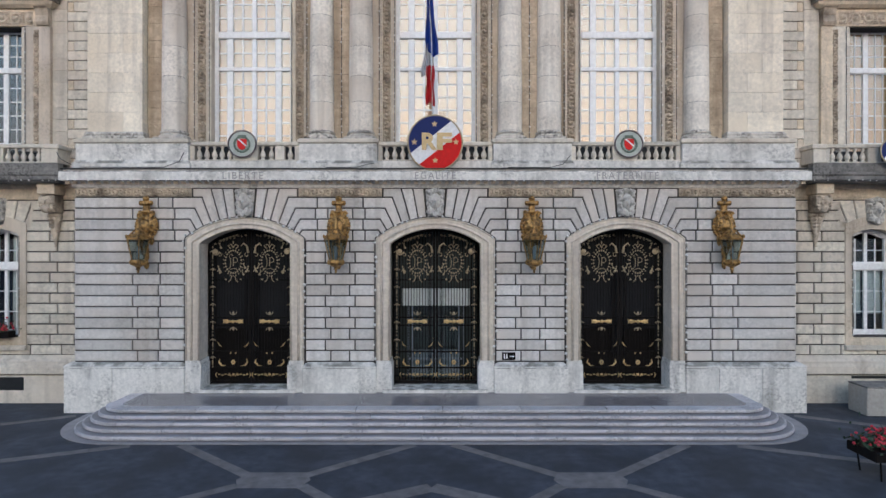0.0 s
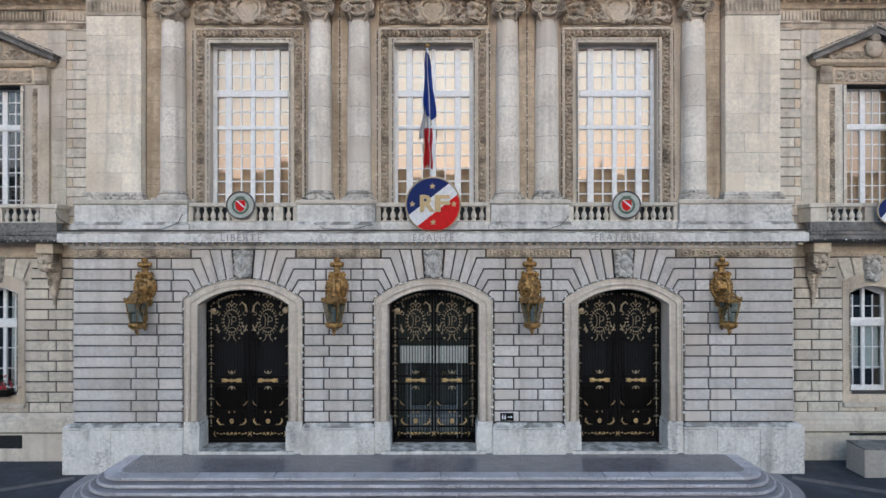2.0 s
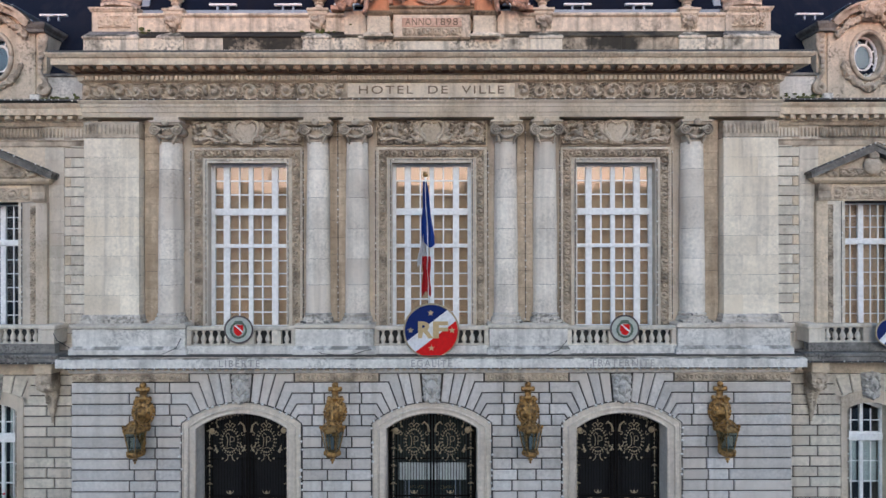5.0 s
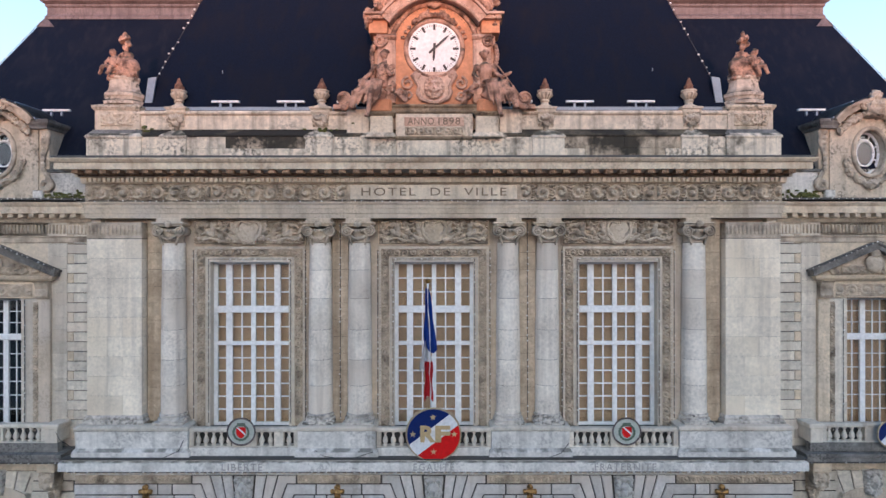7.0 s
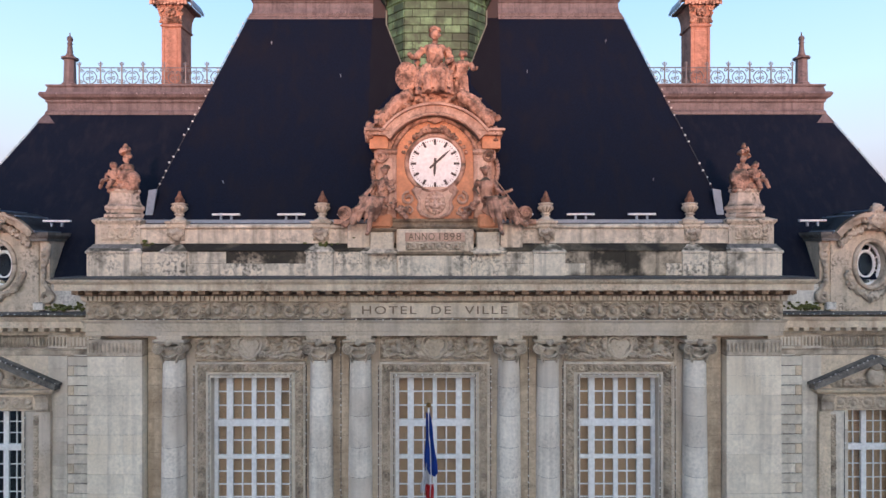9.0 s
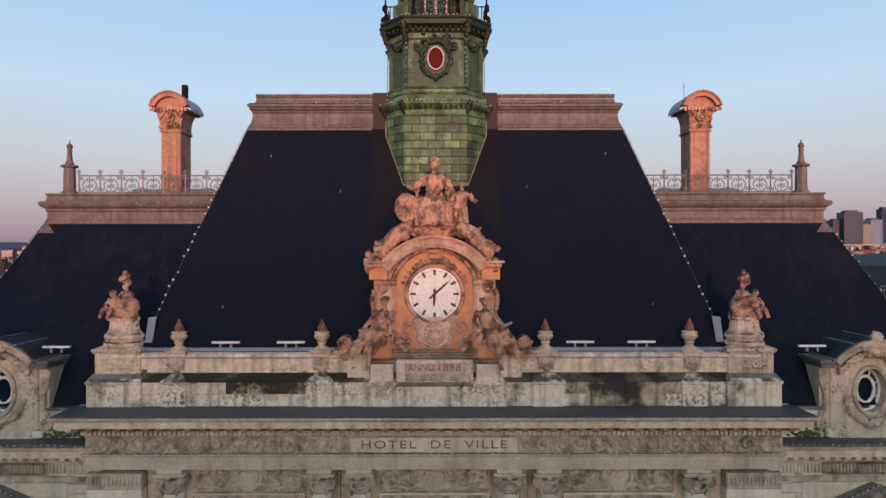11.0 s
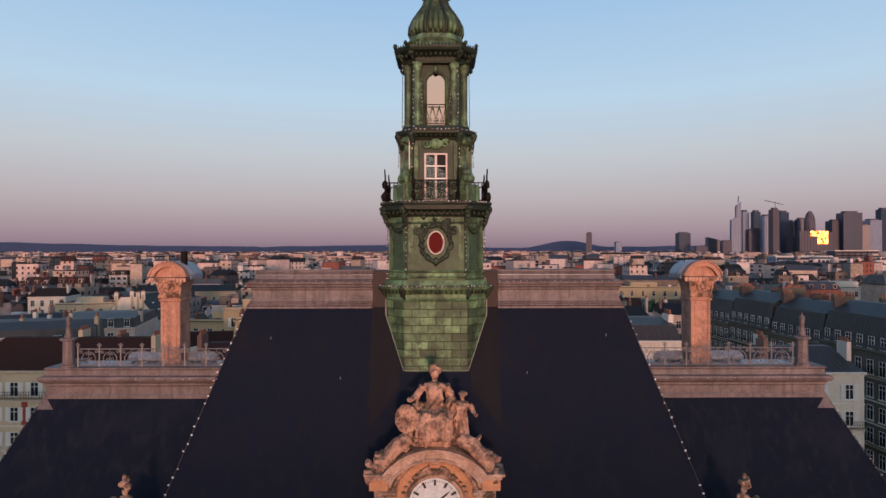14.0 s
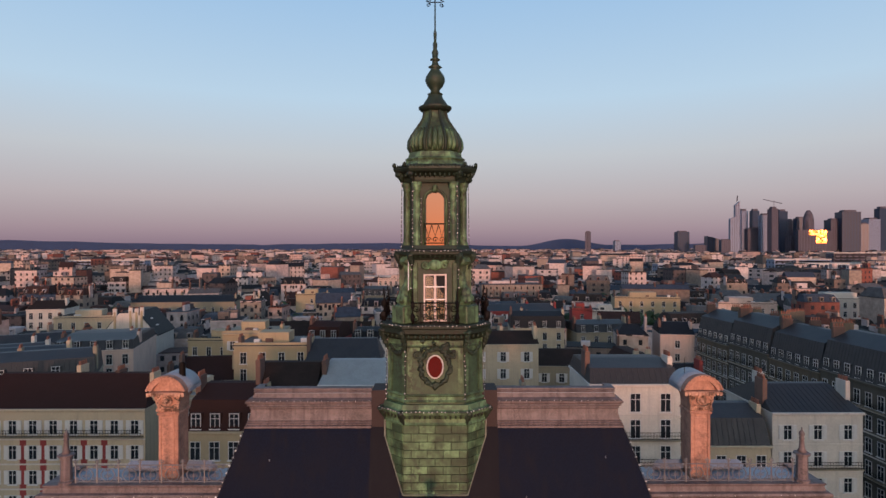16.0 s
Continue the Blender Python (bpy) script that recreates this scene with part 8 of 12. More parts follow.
# shield on one side, child on the other, heaped garlands following the hood
lathe(bm, [(0.05, -0.1), (0.4, -0.08), (0.5, 0.0), (0.4, 0.08), (0.05, 0.1)], 20, (0, 0, 0))
for v in list(bm.verts)[-100:]:
    p = v.co.copy()
    v.co = Vector((-1.05 + p.x * 0.9, -0.25 - p.z, 0.95 + p.y * 1.15))
figure(bm, 0.95, -0.05, 0.1, 0.95, 0.06, -0.25, False, 45, 1)
figure(bm, -0.55, 0.3, 0.2, 0.8, -0.1, 0.3, False, 47, -1)
r5 = random.Random(50)
for i in range(150):
    a = radians(r5.uniform(-66, 66))
    rr = 2.48 + abs(r5.gauss(0, 0.16)) + max(0, 0.5 * math.cos(a * 1.4)) * r5.random()
    blob(bm, rr * math.sin(a), -0.12 + r5.uniform(-0.25, 0.25), -2.5 + rr * math.cos(a), r5.uniform(0.07, 0.19), 0.16, r5.uniform(0.06, 0.16), 0.6, 2, Matrix.Rotation(r5.uniform(0, 3), 4, "Y"))
for s in (-1, 1):
    tube(bm, [(s * 0.9, -0.2, 0.3), (s * 1.4, -0.25, -0.05), (s * 1.8, -0.25, -0.5), (s * 2.05, -0.2, -0.9)], 0.25, 8, [1.0, 1.2, 1.1, 0.9])
    blob(bm, s * 1.95, -0.2, -0.6, 0.3, 0.26, 0.36, 0.5, 3)
blob(bm, 0, 0.1, 0.1, 1.1, 0.4, 0.32, 0.2, 3)
sculpture("sculpture", bm, "rosy stone group crowned by a seated draped figure above the clock", pose(0.02, 0.85, 26.15))

# ---- wing dormers with oval windows ----
DARK_ZINC = material("weathered_zinc", (0.24, 0.29, 0.35), 0.5, metal=0.1, amount=0.5, dirt=(0.05, 0.055, 0.06), patch=1.5, streak=0.4, bump=0.1)
def dormer(side):
    ax = side * BAY
    d = thing("oval_dormer", "whitened stone dormer with oval window and carved arched hood", "dormer", "oval dormers", at=pose(ax, 1.35, 0))
    oval = [(0.56 * math.cos(2 * math.pi * i / 28), 20.05 + 0.82 * math.sin(2 * math.pi * i / 28)) for i in range(28)]
    outline = [(-1.55, 18.24), (1.55, 18.24), (1.55, 21.2)] + arc(0, 20.05, 1.75, 48, -48, 14) + [(-1.55, 21.2)]
    part("front", plate(bmesh.new(), outline, 0.0, 0.5, [oval]), PARAPET, d)
    part("oval_roll", tube(bmesh.new(), [(x * 1.16, -0.03, 20.05 + (z - 20.05) * 1.12) for x, z in oval + oval[:1]], 0.09, 7), CARVED, d, smooth=True)
    win = part("window_frame", tube(bmesh.new(), [(x, 0.3, z) for x, z in oval + oval[:1]], 0.07, 6), PAINT_WHITE, d, smooth=True)
    part("inner_ring", tube(bmesh.new(), [(x * 0.62, 0.3, 20.05 + (z - 20.05) * 0.62) for x, z in oval + oval[:1]], 0.06, 6), PAINT_WHITE, win, smooth=True)
    for i in range(8):
        t = 2 * math.pi * (i + 0.5) / 8
        part("spoke", tube(bmesh.new(), [(0.35 * math.cos(t), 0.3, 20.05 + 0.51 * math.sin(t)), (0.55 * math.cos(t), 0.3, 20.05 + 0.8 * math.sin(t))], 0.032, 4), PAINT_WHITE, win)
    ob = part("pane", plate(bmesh.new(), oval, 0.31, 0.315), GLASS, win)
    ob.visible_shadow = False
    part("room_dark", plate(bmesh.new(), oval, 0.7, 0.72), DARK, win)
    for s in (-1, 1):
        bm = bmesh.new()
        tube(bm, spiral(s * 1.86, 18.8, 0.26, 1.6, 0.0, 1.6, -s, 14, 0.2), 0.085, 8)
        tube(bm, spiral(s * 1.80, 20.85, 0.16, 1.6, 0.0, 4.4, s, 14, 0.2), 0.06, 8)
        tube(bm, [(s * 1.95, 0.0, 20.85), (s * 1.92, 0.0, 20.4), (s * 1.74, 0.0, 19.9), (s * 1.74, 0.0, 19.4), (s * 1.98, 0.0, 19.02)], 0.085, 8)
        for j in range(7):
            blob(bm, s * 1.78, -0.06, 20.6 - 0.2 * j, 0.1, 0.08, 0.1, 0.5, 2)
        part("console", carve(fused(bm, 0.026), 0.02, 0.14), CARVED, d, smooth=True)
        part("console_back", boxed(min(s * 1.5, s * 1.95), max(s * 1.5, s * 1.95), 0.05, 1.5, 18.3, 21.0), LIME_WARM, d)
        part("cornice_end", sweep(bmesh.new(), [(min(s * 1.35, s * 2.0), 1.2), (min(s * 1.35, s * 2.0), -0.18), (max(s * 1.35, s * 2.0), -0.18), (max(s * 1.35, s * 2.0), 1.2)], [(-0.3, 20.96), (0.0, 20.96), (0.02, 21.06), (0.07, 21.12), (0.11, 21.2), (0.11, 21.3), (-0.3, 21.3)]), COPING, d)
        part("pilaster_foot", boxed(min(s * 1.38, s * 1.78), max(s * 1.38, s * 1.78), -0.1, 0.2, 18.3, 18.6, 0.03), LIME_WHITE, d)
    bm = bmesh.new()
    plate(bm, arc(0, 20.05, 1.92, -52, 52, 22) + arc(0, 20.05, 1.70, -52, 52, 22)[::-1], -0.3, 0.5)
    plate(bm, arc(0, 20.05, 2.0, -52, 52, 22) + arc(0, 20.05, 1.91, -52, 52, 22)[::-1], -0.4, 0.5)
    part("hood", bm, CARVED, d)
    bm = bmesh.new()
    r6 = random.Random(60)
    for i in range(60):
        a = radians(-58 + 116 * i / 59)
        q = 1.38 + 0.2 * r6.random()
        blob(bm, q * math.sin(a), -0.06 - 0.1 * r6.random(), 20.02 + q * math.cos(a), r6.uniform(0.06, 0.12), 0.12, r6.uniform(0.06, 0.12), 0.5, 2)
    for i in range(34):
        a = radians(105 + 150 * i / 33)
        q = 0.95 + 0.12 * r6.random()
        blob(bm, q * math.sin(a), -0.05, 20.05 + 1.2 * q * math.cos(a), 0.1, 0.1, 0.1, 0.5, 2)
    blob(bm, 0, -0.12, 18.8, 0.26, 0.15, 0.18, 0.4, 3)
    blob(bm, 0, -0.25, 21.72, 0.36, 0.3, 0.36, 0.4, 3)
    for q in (-1, 1):
        tube(bm, spiral(q * 0.42, 21.82, 0.2, 1.3, -0.3, 1.0, q, 10, 0.2), 0.07, 7)
        tube(bm, [(q * 0.3, -0.25, 21.98), (q * 0.7, -0.25, 21.84), (q * 1.1, -0.25, 21.6)], 0.09, 7, [1, 1.2, 0.5])
    blob(bm, 0, -0.28, 22.12, 0.22, 0.2, 0.26, 0.5, 3)
    part("carving", carve(fused(bm, 0.026), 0.055, 0.11), CARVED, d, "carved garlands and crest", smooth=True)
    # barrel roof behind
    bm = bmesh.new()
    prof = arc(0, 20.05, 2.07, -56, 56, 18)
    a = [bm.verts.new((x, -0.36, z)) for x, z in prof]
    b = [bm.verts.new((x, 4.2, z)) for x, z in prof]
    for i in range(18):
        bm.faces.new((a[i], a[i + 1], b[i + 1], b[i]))
    bmesh.ops.solidify(bm, geom=bm.faces[:], thickness=0.05)
    part("barrel_roof", bm, DARK_ZINC, d, "curved zinc roof", smooth=True)
    for j in range(5):
        a = radians(-52 + 26 * j)
        part("roof_roll", tube(bmesh.new(), [(2.08 * math.sin(a), -0.36, 20.05 + 2.08 * math.cos(a)), (2.08 * math.sin(a), 4.0, 20.05 + 2.08 * math.cos(a))], 0.035, 6), DARK_ZINC, d)
    return d


for side in (-1, 1):
    dormer(side)
    copy_thing(f0, pose(side * 14.75, 1.6, 21.75))

# ---- chimneys ----
FLUE_STONE = material("rosy_chimney_stone", (0.47, 0.245, 0.170), 0.85, amount=0.6, dirt=(0.15, 0.07, 0.05), patch=2.0, streak=0.6, mottle=0.15, soot=0.3)
def chimney(side):
    c = thing("chimney", "tall rosy stone chimney with carved capital and curved zinc hood", "chimney", "roof chimneys", at=pose(side * 12.33, 6.05, -0.1))
    part("shaft", boxed(-0.43, 0.43, 0.0, 1.15, 27.5, 31.15, 0.03), FLUE_STONE, c)
    part("shaft_panel", boxed(-0.27, 0.27, -0.025, 0.05, 28.2, 30.95, 0.02), FLUE_STONE, c)
    for s in (-1, 1):
        part("edge_strip", boxed(min(s * 0.33, s * 0.455), max(s * 0.33, s * 0.455), -0.04, 0.2, 28.1, 31.1, 0.02), FLUE_STONE, c)
    part("capital", sweep(bmesh.new(), [(-0.43, 1.15), (-0.43, 0.0), (0.43, 0.0), (0.43, 1.15)], [(-0.42, 31.1), (0.03, 31.1), (0.08, 31.14), (0.08, 31.2), (0.02, 31.24), (0.02, 31.5), (0.05, 31.72), (0.12, 31.92), (0.18, 32.02), (0.18, 32.1), (-0.42, 32.1)]), FLUE_STONE, c)
    bm = bmesh.new()
    blob(bm, 0, -0.16, 31.80, 0.13, 0.12, 0.15, 0.05, 3)
    blob(bm, 0, -0.27, 31.74, 0.05, 0.05, 0.07, 0, 2)
    for s in (-1, 1):
        blob(bm, s * 0.07, -0.26, 31.84, 0.04, 0.03, 0.025, 0, 2)
        for j in range(5):
            t = radians(25 + 32 * j)
            blob(bm, s * 0.19 * math.sin(t), -0.15, 31.8 + 0.2 * math.cos(t), 0.06, 0.06, 0.06, 0.3, 2)
        tube(bm, spiral(s * 0.46, 31.93, 0.15, 1.3, -0.14, 0.4, s, 10, 0.2), 0.05, 6)
        tube(bm, [(s * 0.52, -0.08, 31.8), (s * 0.46, -0.06, 31.55), (s * 0.47, -0.06, 31.32)], 0.06, 7, [1.2, 0.8, 1.0])
        blob(bm, s * 0.47, -0.07, 31.34, 0.09, 0.08, 0.08, 0.2, 2)
        for j in range(4):
            tube(bm, [(s * (0.05 + 0.1 * j), -0.03, 31.28), (s * (0.05 + 0.1 * j), -0.08, 31.42), (s * (0.07 + 0.1 * j), -0.13, 31.5 + 0.03 * (j % 2))], 0.045, 6, [0.8, 1.2, 0.6])
    tube(bm, [(-0.38, -0.1, 31.62), (-0.18, -0.13, 31.5), (0, -0.14, 31.46), (0.18, -0.13, 31.5), (0.38, -0.1, 31.62)], 0.045, 7, [0.6, 1.0, 1.3, 1.0, 0.6])
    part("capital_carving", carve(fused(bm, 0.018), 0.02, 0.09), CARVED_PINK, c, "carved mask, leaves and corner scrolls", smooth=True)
    part("hood_slab", boxed(-0.82, 0.82, -0.3, 1.4, 32.1, 32.22, 0.03), FLUE_STONE, c)
    hood_z, hood_r = 32.05, 0.93
    bm = bmesh.new()
    plate(bm, arc(0, hood_z, hood_r - 0.06, -74, 74, 18) + arc(0, hood_z, hood_r - 0.25, -70, 70, 18)[::-1], -0.32, 0.0)
    plate(bm, arc(0, hood_z, hood_r + 0.01, -75, 75, 18) + arc(0, hood_z, hood_r - 0.07, -75, 75, 18)[::-1], -0.38, 0.0)
    part("arched_gable", bm, FLUE_STONE, c)
    part("gable_field", plate(bmesh.new(), arc(0, hood_z, hood_r - 0.2, -74, 74, 14), -0.12, 0.0), FLUE_STONE, c)
    for j in range(13):
        t = radians(-66 + 11 * j)
        part("stud", blob(bmesh.new(), (hood_r - 0.03) * math.sin(t), -0.40, hood_z + (hood_r - 0.03) * math.cos(t), 0.03, 0.03, 0.03, 0, 1), CARVED_PINK, c, smooth=True)
    bm = bmesh.new()
    prof = arc(0, hood_z, hood_r, -76, 76, 16)
    a = [bm.verts.new((x, 0.0, z)) for x, z in prof]
    b = [bm.verts.new((x, 1.5, z)) for x, z in prof]
    for i in range(16):
        bm.faces.new((a[i], a[i + 1], b[i + 1], b[i]))
    bmesh.ops.recalc_face_normals(bm, faces=bm.faces[:])
    bmesh.ops.solidify(bm, geom=bm.faces[:], thickness=0.06)
    part("zinc_hood", bm, ZINC, c, "curved grey-blue zinc hood", smooth=True)
    for q in (-1, 1):
        for j in range(12):
            part("zinc_fringe", boxed(q * 0.9 - 0.02, q * 0.9 + 0.02, 0.05 + 0.12 * j, 0.13 + 0.12 * j, 32.14 + 0.03 * (j % 2), 32.30), ZINC, c)
    for j in range(11):
        part("gable_fringe", boxed(-0.86 + 0.16 * j, -0.74 + 0.16 * j, -0.37, -0.34, 32.03 + 0.03 * (j % 2), 32.21), CARVED_PINK, c)
    if side < 0:
        part("flue_pipe", lathe(bmesh.new(), [(0.15, 32.8), (0.15, 33.45), (0.12, 33.45), (0.12, 32.9)], 14, (0.42, 0.5, 0)), IRON, c, "short dark flue pipe", smooth=False)
    part("aerial", tube(bmesh.new(), [(-side * 0.35 if side < 0 else -0.45, 0.7, 32.6), (-side * 0.35 if side < 0 else -0.45, 0.7, 33.6)], 0.012, 5), IRON, c, "thin aerial rod")
    return c


for side in (-1, 1):
    chimney(side)

# ---- iron cresting on the wing roofs ----
RAILM = material("grey_wrought_iron", (0.20, 0.19, 0.19), 0.55, metal=0.2, amount=0.4, dirt=(0.12, 0.09, 0.08), patch=4)


def crest_panel_mesh():
    bm = bmesh.new()
    tube(bm, [(-0.485, 0, 0.07), (0.485, 0, 0.07)], 0.026, 4)
    tube(bm, [(-0.485, 0, 0.82), (0.485, 0, 0.82)], 0.026, 4)
    for s in (-1, 1):
        tube(bm, [(s * 0.06, 0, 0.08), (s * 0.25, 0, 0.2), (s * 0.32, 0, 0.42), (s * 0.2, 0, 0.62), (s * 0.08, 0, 0.68), (s * 0.05, 0, 0.6), (s * 0.12, 0, 0.55)], 0.026, 4)
        tube(bm, spiral(s * 0.36, 0.7, 0.09, 1.1, 0, 0, s, 8, 0.3), 0.022, 4)
        tube(bm, spiral(s * 0.38, 0.2, 0.09, 1.1, 0, 2, -s, 8, 0.3), 0.022, 4)
        tube(bm, spiral(s * 0.12, 0.34, 0.09, 1.0, 0, 1, s, 8, 0.3), 0.02, 4)
    tube(bm, [(0, 0, 0.08), (0, 0, 0.8)], 0.02, 4)
    return finish(bm)


def crest_post_mesh():
    bm = bmesh.new()
    tube(bm, [(0, 0, 0.0), (0, 0, 0.92)], 0.034, 5)
    blob(bm, 0, 0, 1.02, 0.035, 0.035, 0.1, 0, 1)
    for s in (-1, 1):
        tube(bm, [(0, 0, 0.9), (s * 0.07, 0, 0.96), (s * 0.09, 0, 1.02), (s * 0.05, 0, 1.04)], 0.02, 4)
    return finish(bm)


panel_me, cpost_me = crest_panel_mesh(), crest_post_mesh()
for me in (panel_me, cpost_me):
    me.materials.append(RAILM)
for side in (-1, 1):
    r = thing("roof_cresting", "scrolled wrought-iron cresting along the wing roof", "railing", "roof cresting", at=pose(0, 5.42, 28.1))
    for i in range(7):
        x = side * (16.25 - 0.97 * (i + 0.5))
        part("panel", panel_me, None, r, at=pose(x, 0, 0))
        part("post", cpost_me, None, r, at=pose(side * (16.25 - 0.97 * i), 0, 0))
    fin = thing("roof_finial", "tall grey cast finial post at the corner of the roof", "finial", "roof finials", at=pose(side * 16.72, 5.5, 28.1))
    part("post", lathe(bmesh.new(), [(0.34, 0.0), (0.34, 0.1), (0.26, 0.14), (0.24, 1.18), (0.36, 1.22), (0.36, 1.3), (0.2, 1.34)], 8, turn=math.pi / 8), LEAD, fin)
    part("spire", lathe(bmesh.new(), [(0.2, 1.34), (0.13, 1.5), (0.09, 1.9), (0.13, 1.95), (0.08, 2.0), (0.13, 2.14), (0.11, 2.24), (0.03, 2.32), (0.02, 2.45)], 10), LEAD, fin, smooth=True)
    structure("skylight", boxed(min(side * 10.5, side * 14.9), max(side * 10.5, side * 14.9), 6.9, 7.4, 27.9, 28.5, 0.25), ZINC, "low grey zinc skylight behind the cresting", "skylight")

# ---- copper bell tower ----
PINK_PAINT = material("pinkish_white_paint", (0.55, 0.45, 0.42), 0.5, amount=0.2, dirt=(0.5, 0.42, 0.4))
MIRROR_PANE = bpy.data.materials.new("mirror_pane")
MIRROR_PANE.use_nodes = True
mirror = MIRROR_PANE.node_tree.nodes["Principled BSDF"]
mirror.inputs["Base Color"].default_value = (0.23, 0.165, 0.145, 1)
mirror.inputs["Metallic"].default_value = 1.0
mirror.inputs["Roughness"].default_value = 0.01
LEAD_PALE = material("pale_lead", (0.20, 0.22, 0.17), 0.55, amount=0.4, dirt=(0.15, 0.16, 0.12), patch=2)
TX, TY = 0.04, 5.82


def octo(half, face):
    """A square plan with its corners cut off, anticlockwise from above."""
    h, f = half, face
    return [(-f, -h), (f, -h), (h, -f), (h, f), (f, h), (-f, h), (-h, f), (-h, -f)]


def octo_loft(bm, stages, at=(0, 0)):
    """Rings of cut-corner squares: (z, half, face)."""
    rings = [[bm.verts.new((at[0] + x, at[1] + y, z)) for x, y in octo(h, f)] for z, h, f in stages]
    for a, b in zip(rings, rings[1:]):
        for i in range(8):
            bm.faces.new((a[i], a[(i + 1) % 8], b[(i + 1) % 8], b[i]))
    bm.faces.new(rings[0][::-1])
    bm.faces.new(rings[-1])
    return bm


tower = thing("bell_tower", "green copper-clad roof turret with lantern, dome and spire", "tower", at=pose(TX, TY, 0))
foot = part("foot", octo_loft(bmesh.new(), [(26.5, 2.13, 1.34), (31.3, 2.13, 1.34)]), COPPER_DARK, tower)
# overlapping copper sheets on the foot
rnd = random.Random(21)
SHEETS = {}


def sheet(w, h, m):
    key = (round(w, 2), round(h, 2))
    if key not in SHEETS:
        me = finish(boxed(-key[0] / 2 + 0.012, key[0] / 2 - 0.012, -0.04, 0.02, 0.012, key[1] - 0.010, 0.012))
        me.materials.append(COPPER)
        SHEETS[key] = me
    return part("copper_sheet", SHEETS[key], None, foot, at=m)


rows = 9
for i in range(rows):
    h = 3.1 / rows
    z = 28.12 + h * i
    n = 4
    off = 0.35 if i % 2 else 0.0
    cuts = [-1.36] + sorted(c for c in (-0.68 + off, 0.0 + off, 0.68 + off, -1.36 + off) if -1.3 < c < 1.3) + [1.36]
    for a, b in zip(cuts, cuts[1:]):
        sheet(b - a, h, pose((a + b) / 2, -2.14, z))
    for s in (-1, 1):
        zz = z
        cuts = [-0.55, 0.05 if i % 2 else -0.15, 0.55]
        for a, b in zip(cuts, cuts[1:]):
            c = (a + b) / 2
            m = pose(s * 1.745, -1.745, zz, 0, 0, s * 45) @ pose(c, 0, 0)
            sheet(b - a, h, m)
# mouldings and drum with the oval window
part("foot_moulding", sweep(bmesh.new(), octo(2.14, 1.35), [(-0.2, 31.2), (0.03, 31.2), (0.09, 31.26), (0.03, 31.34), (0.02, 31.5), (0.1, 31.58), (0.26, 31.72), (0.28, 31.82), (0.12, 31.9), (0.06, 32.1), (-0.2, 32.1)], closed=True), COPPER, tower)
drum = part("drum", octo_loft(bmesh.new(), [(32.0, 2.06, 1.22), (34.95, 2.0, 1.2)]), COPPER_MID, tower)
for k in range(8):
    pl = octo(2.03, 1.21)
    a, b = Vector(pl[k]), Vector(pl[(k + 1) % 8])
    mid, d = (a + b) / 2, (b - a)
    ang = math.degrees(math.atan2(d.y, d.x))
    w = d.length
    frame_bm = plate(bmesh.new(), [(-w / 2 + 0.06, 32.15), (w / 2 - 0.06, 32.15), (w / 2 - 0.06, 34.8), (-w / 2 + 0.06, 34.8)], -0.06, 0.02, [[(-w / 2 + 0.24, 32.4), (w / 2 - 0.24, 32.4), (w / 2 - 0.24, 34.35), (-w / 2 + 0.24, 34.35)]])
    part("panel_frame", frame_bm, COPPER, drum, at=pose(mid.x, mid.y, 0, 0, 0, ang))
oval = [(0.34 * math.cos(2 * math.pi * i / 28), 33.7 + 0.48 * math.sin(2 * math.pi * i / 28)) for i in range(28)]
ow = part("oval_window", tube(bmesh.new(), [(x, -2.14, z) for x, z in oval + oval[:1]], 0.035, 6), material("pale_rim", (0.55, 0.50, 0.46), 0.5), tower, "oval window with pale rim and dark red glass", smooth=True)
part("red_pane", plate(bmesh.new(), oval, -2.13, -2.1), material("dark_red_glass", (0.09, 0.008, 0.007), 0.7, spec=0.1, amount=0.2, dirt=(0.05, 0.01, 0.01), bump=0.05), ow)
bm = bmesh.new()
r7 = random.Random(70)
for i in range(44):
    t = 2 * math.pi * i / 44
    q = 1.45 + 0.25 * r7.random()
    blob(bm, 0.34 * q * math.cos(t) * 1.15, -2.12, 33.7 + 0.48 * q * math.sin(t), 0.12, 0.1, 0.1, 0.5, 1)
for i in range(18):
    blob(bm, r7.uniform(-0.7, 0.7), -2.12, r7.uniform(34.3, 34.85), 0.12, 0.12, 0.1, 0.5, 1)
for s in (-1, 1):
    tube(bm, spiral(s * 0.78, 34.2, 0.2, 1.3, -2.1, 1, s, 9, 0.2), 0.06, 5)
blob(bm, 0, -2.12, 32.9, 0.14, 0.12, 0.2, 0.4, 2)
part("garland_frame", carve(fused(bm, 0.026), 0.035, 0.12), COPPER_DARK, ow, "dark copper garland round the oval", smooth=True)
bm = bmesh.new()
tube(bm, [(-2.2, -1.36, 30.52), (-1.38, -2.18, 28.28), (1.38, -2.18, 28.28), (2.2, -1.36, 30.52)], 0.026, 5)
tube(bm, [(-2.2, -1.36, 30.52), (-2.22, -1.2, 31.2)], 0.035, 5)
tube(bm, [(2.2, -1.36, 30.52), (2.22, -1.2, 31.2)], 0.035, 5)
part("edge_strip", bm, LEAD_PALE, foot, "pale lead edging strip")
part("lower_cornice", sweep(bmesh.new(), octo(2.0, 1.2), [(-0.3, 34.8), (0.02, 34.8), (0.1, 34.9), (0.12, 35.0), (0.28, 35.08), (0.36, 35.12), (0.38, 35.3), (0.44, 35.36), (0.44, 35.44), (-0.3, 35.5)], closed=True), COPPER_DARK, tower)
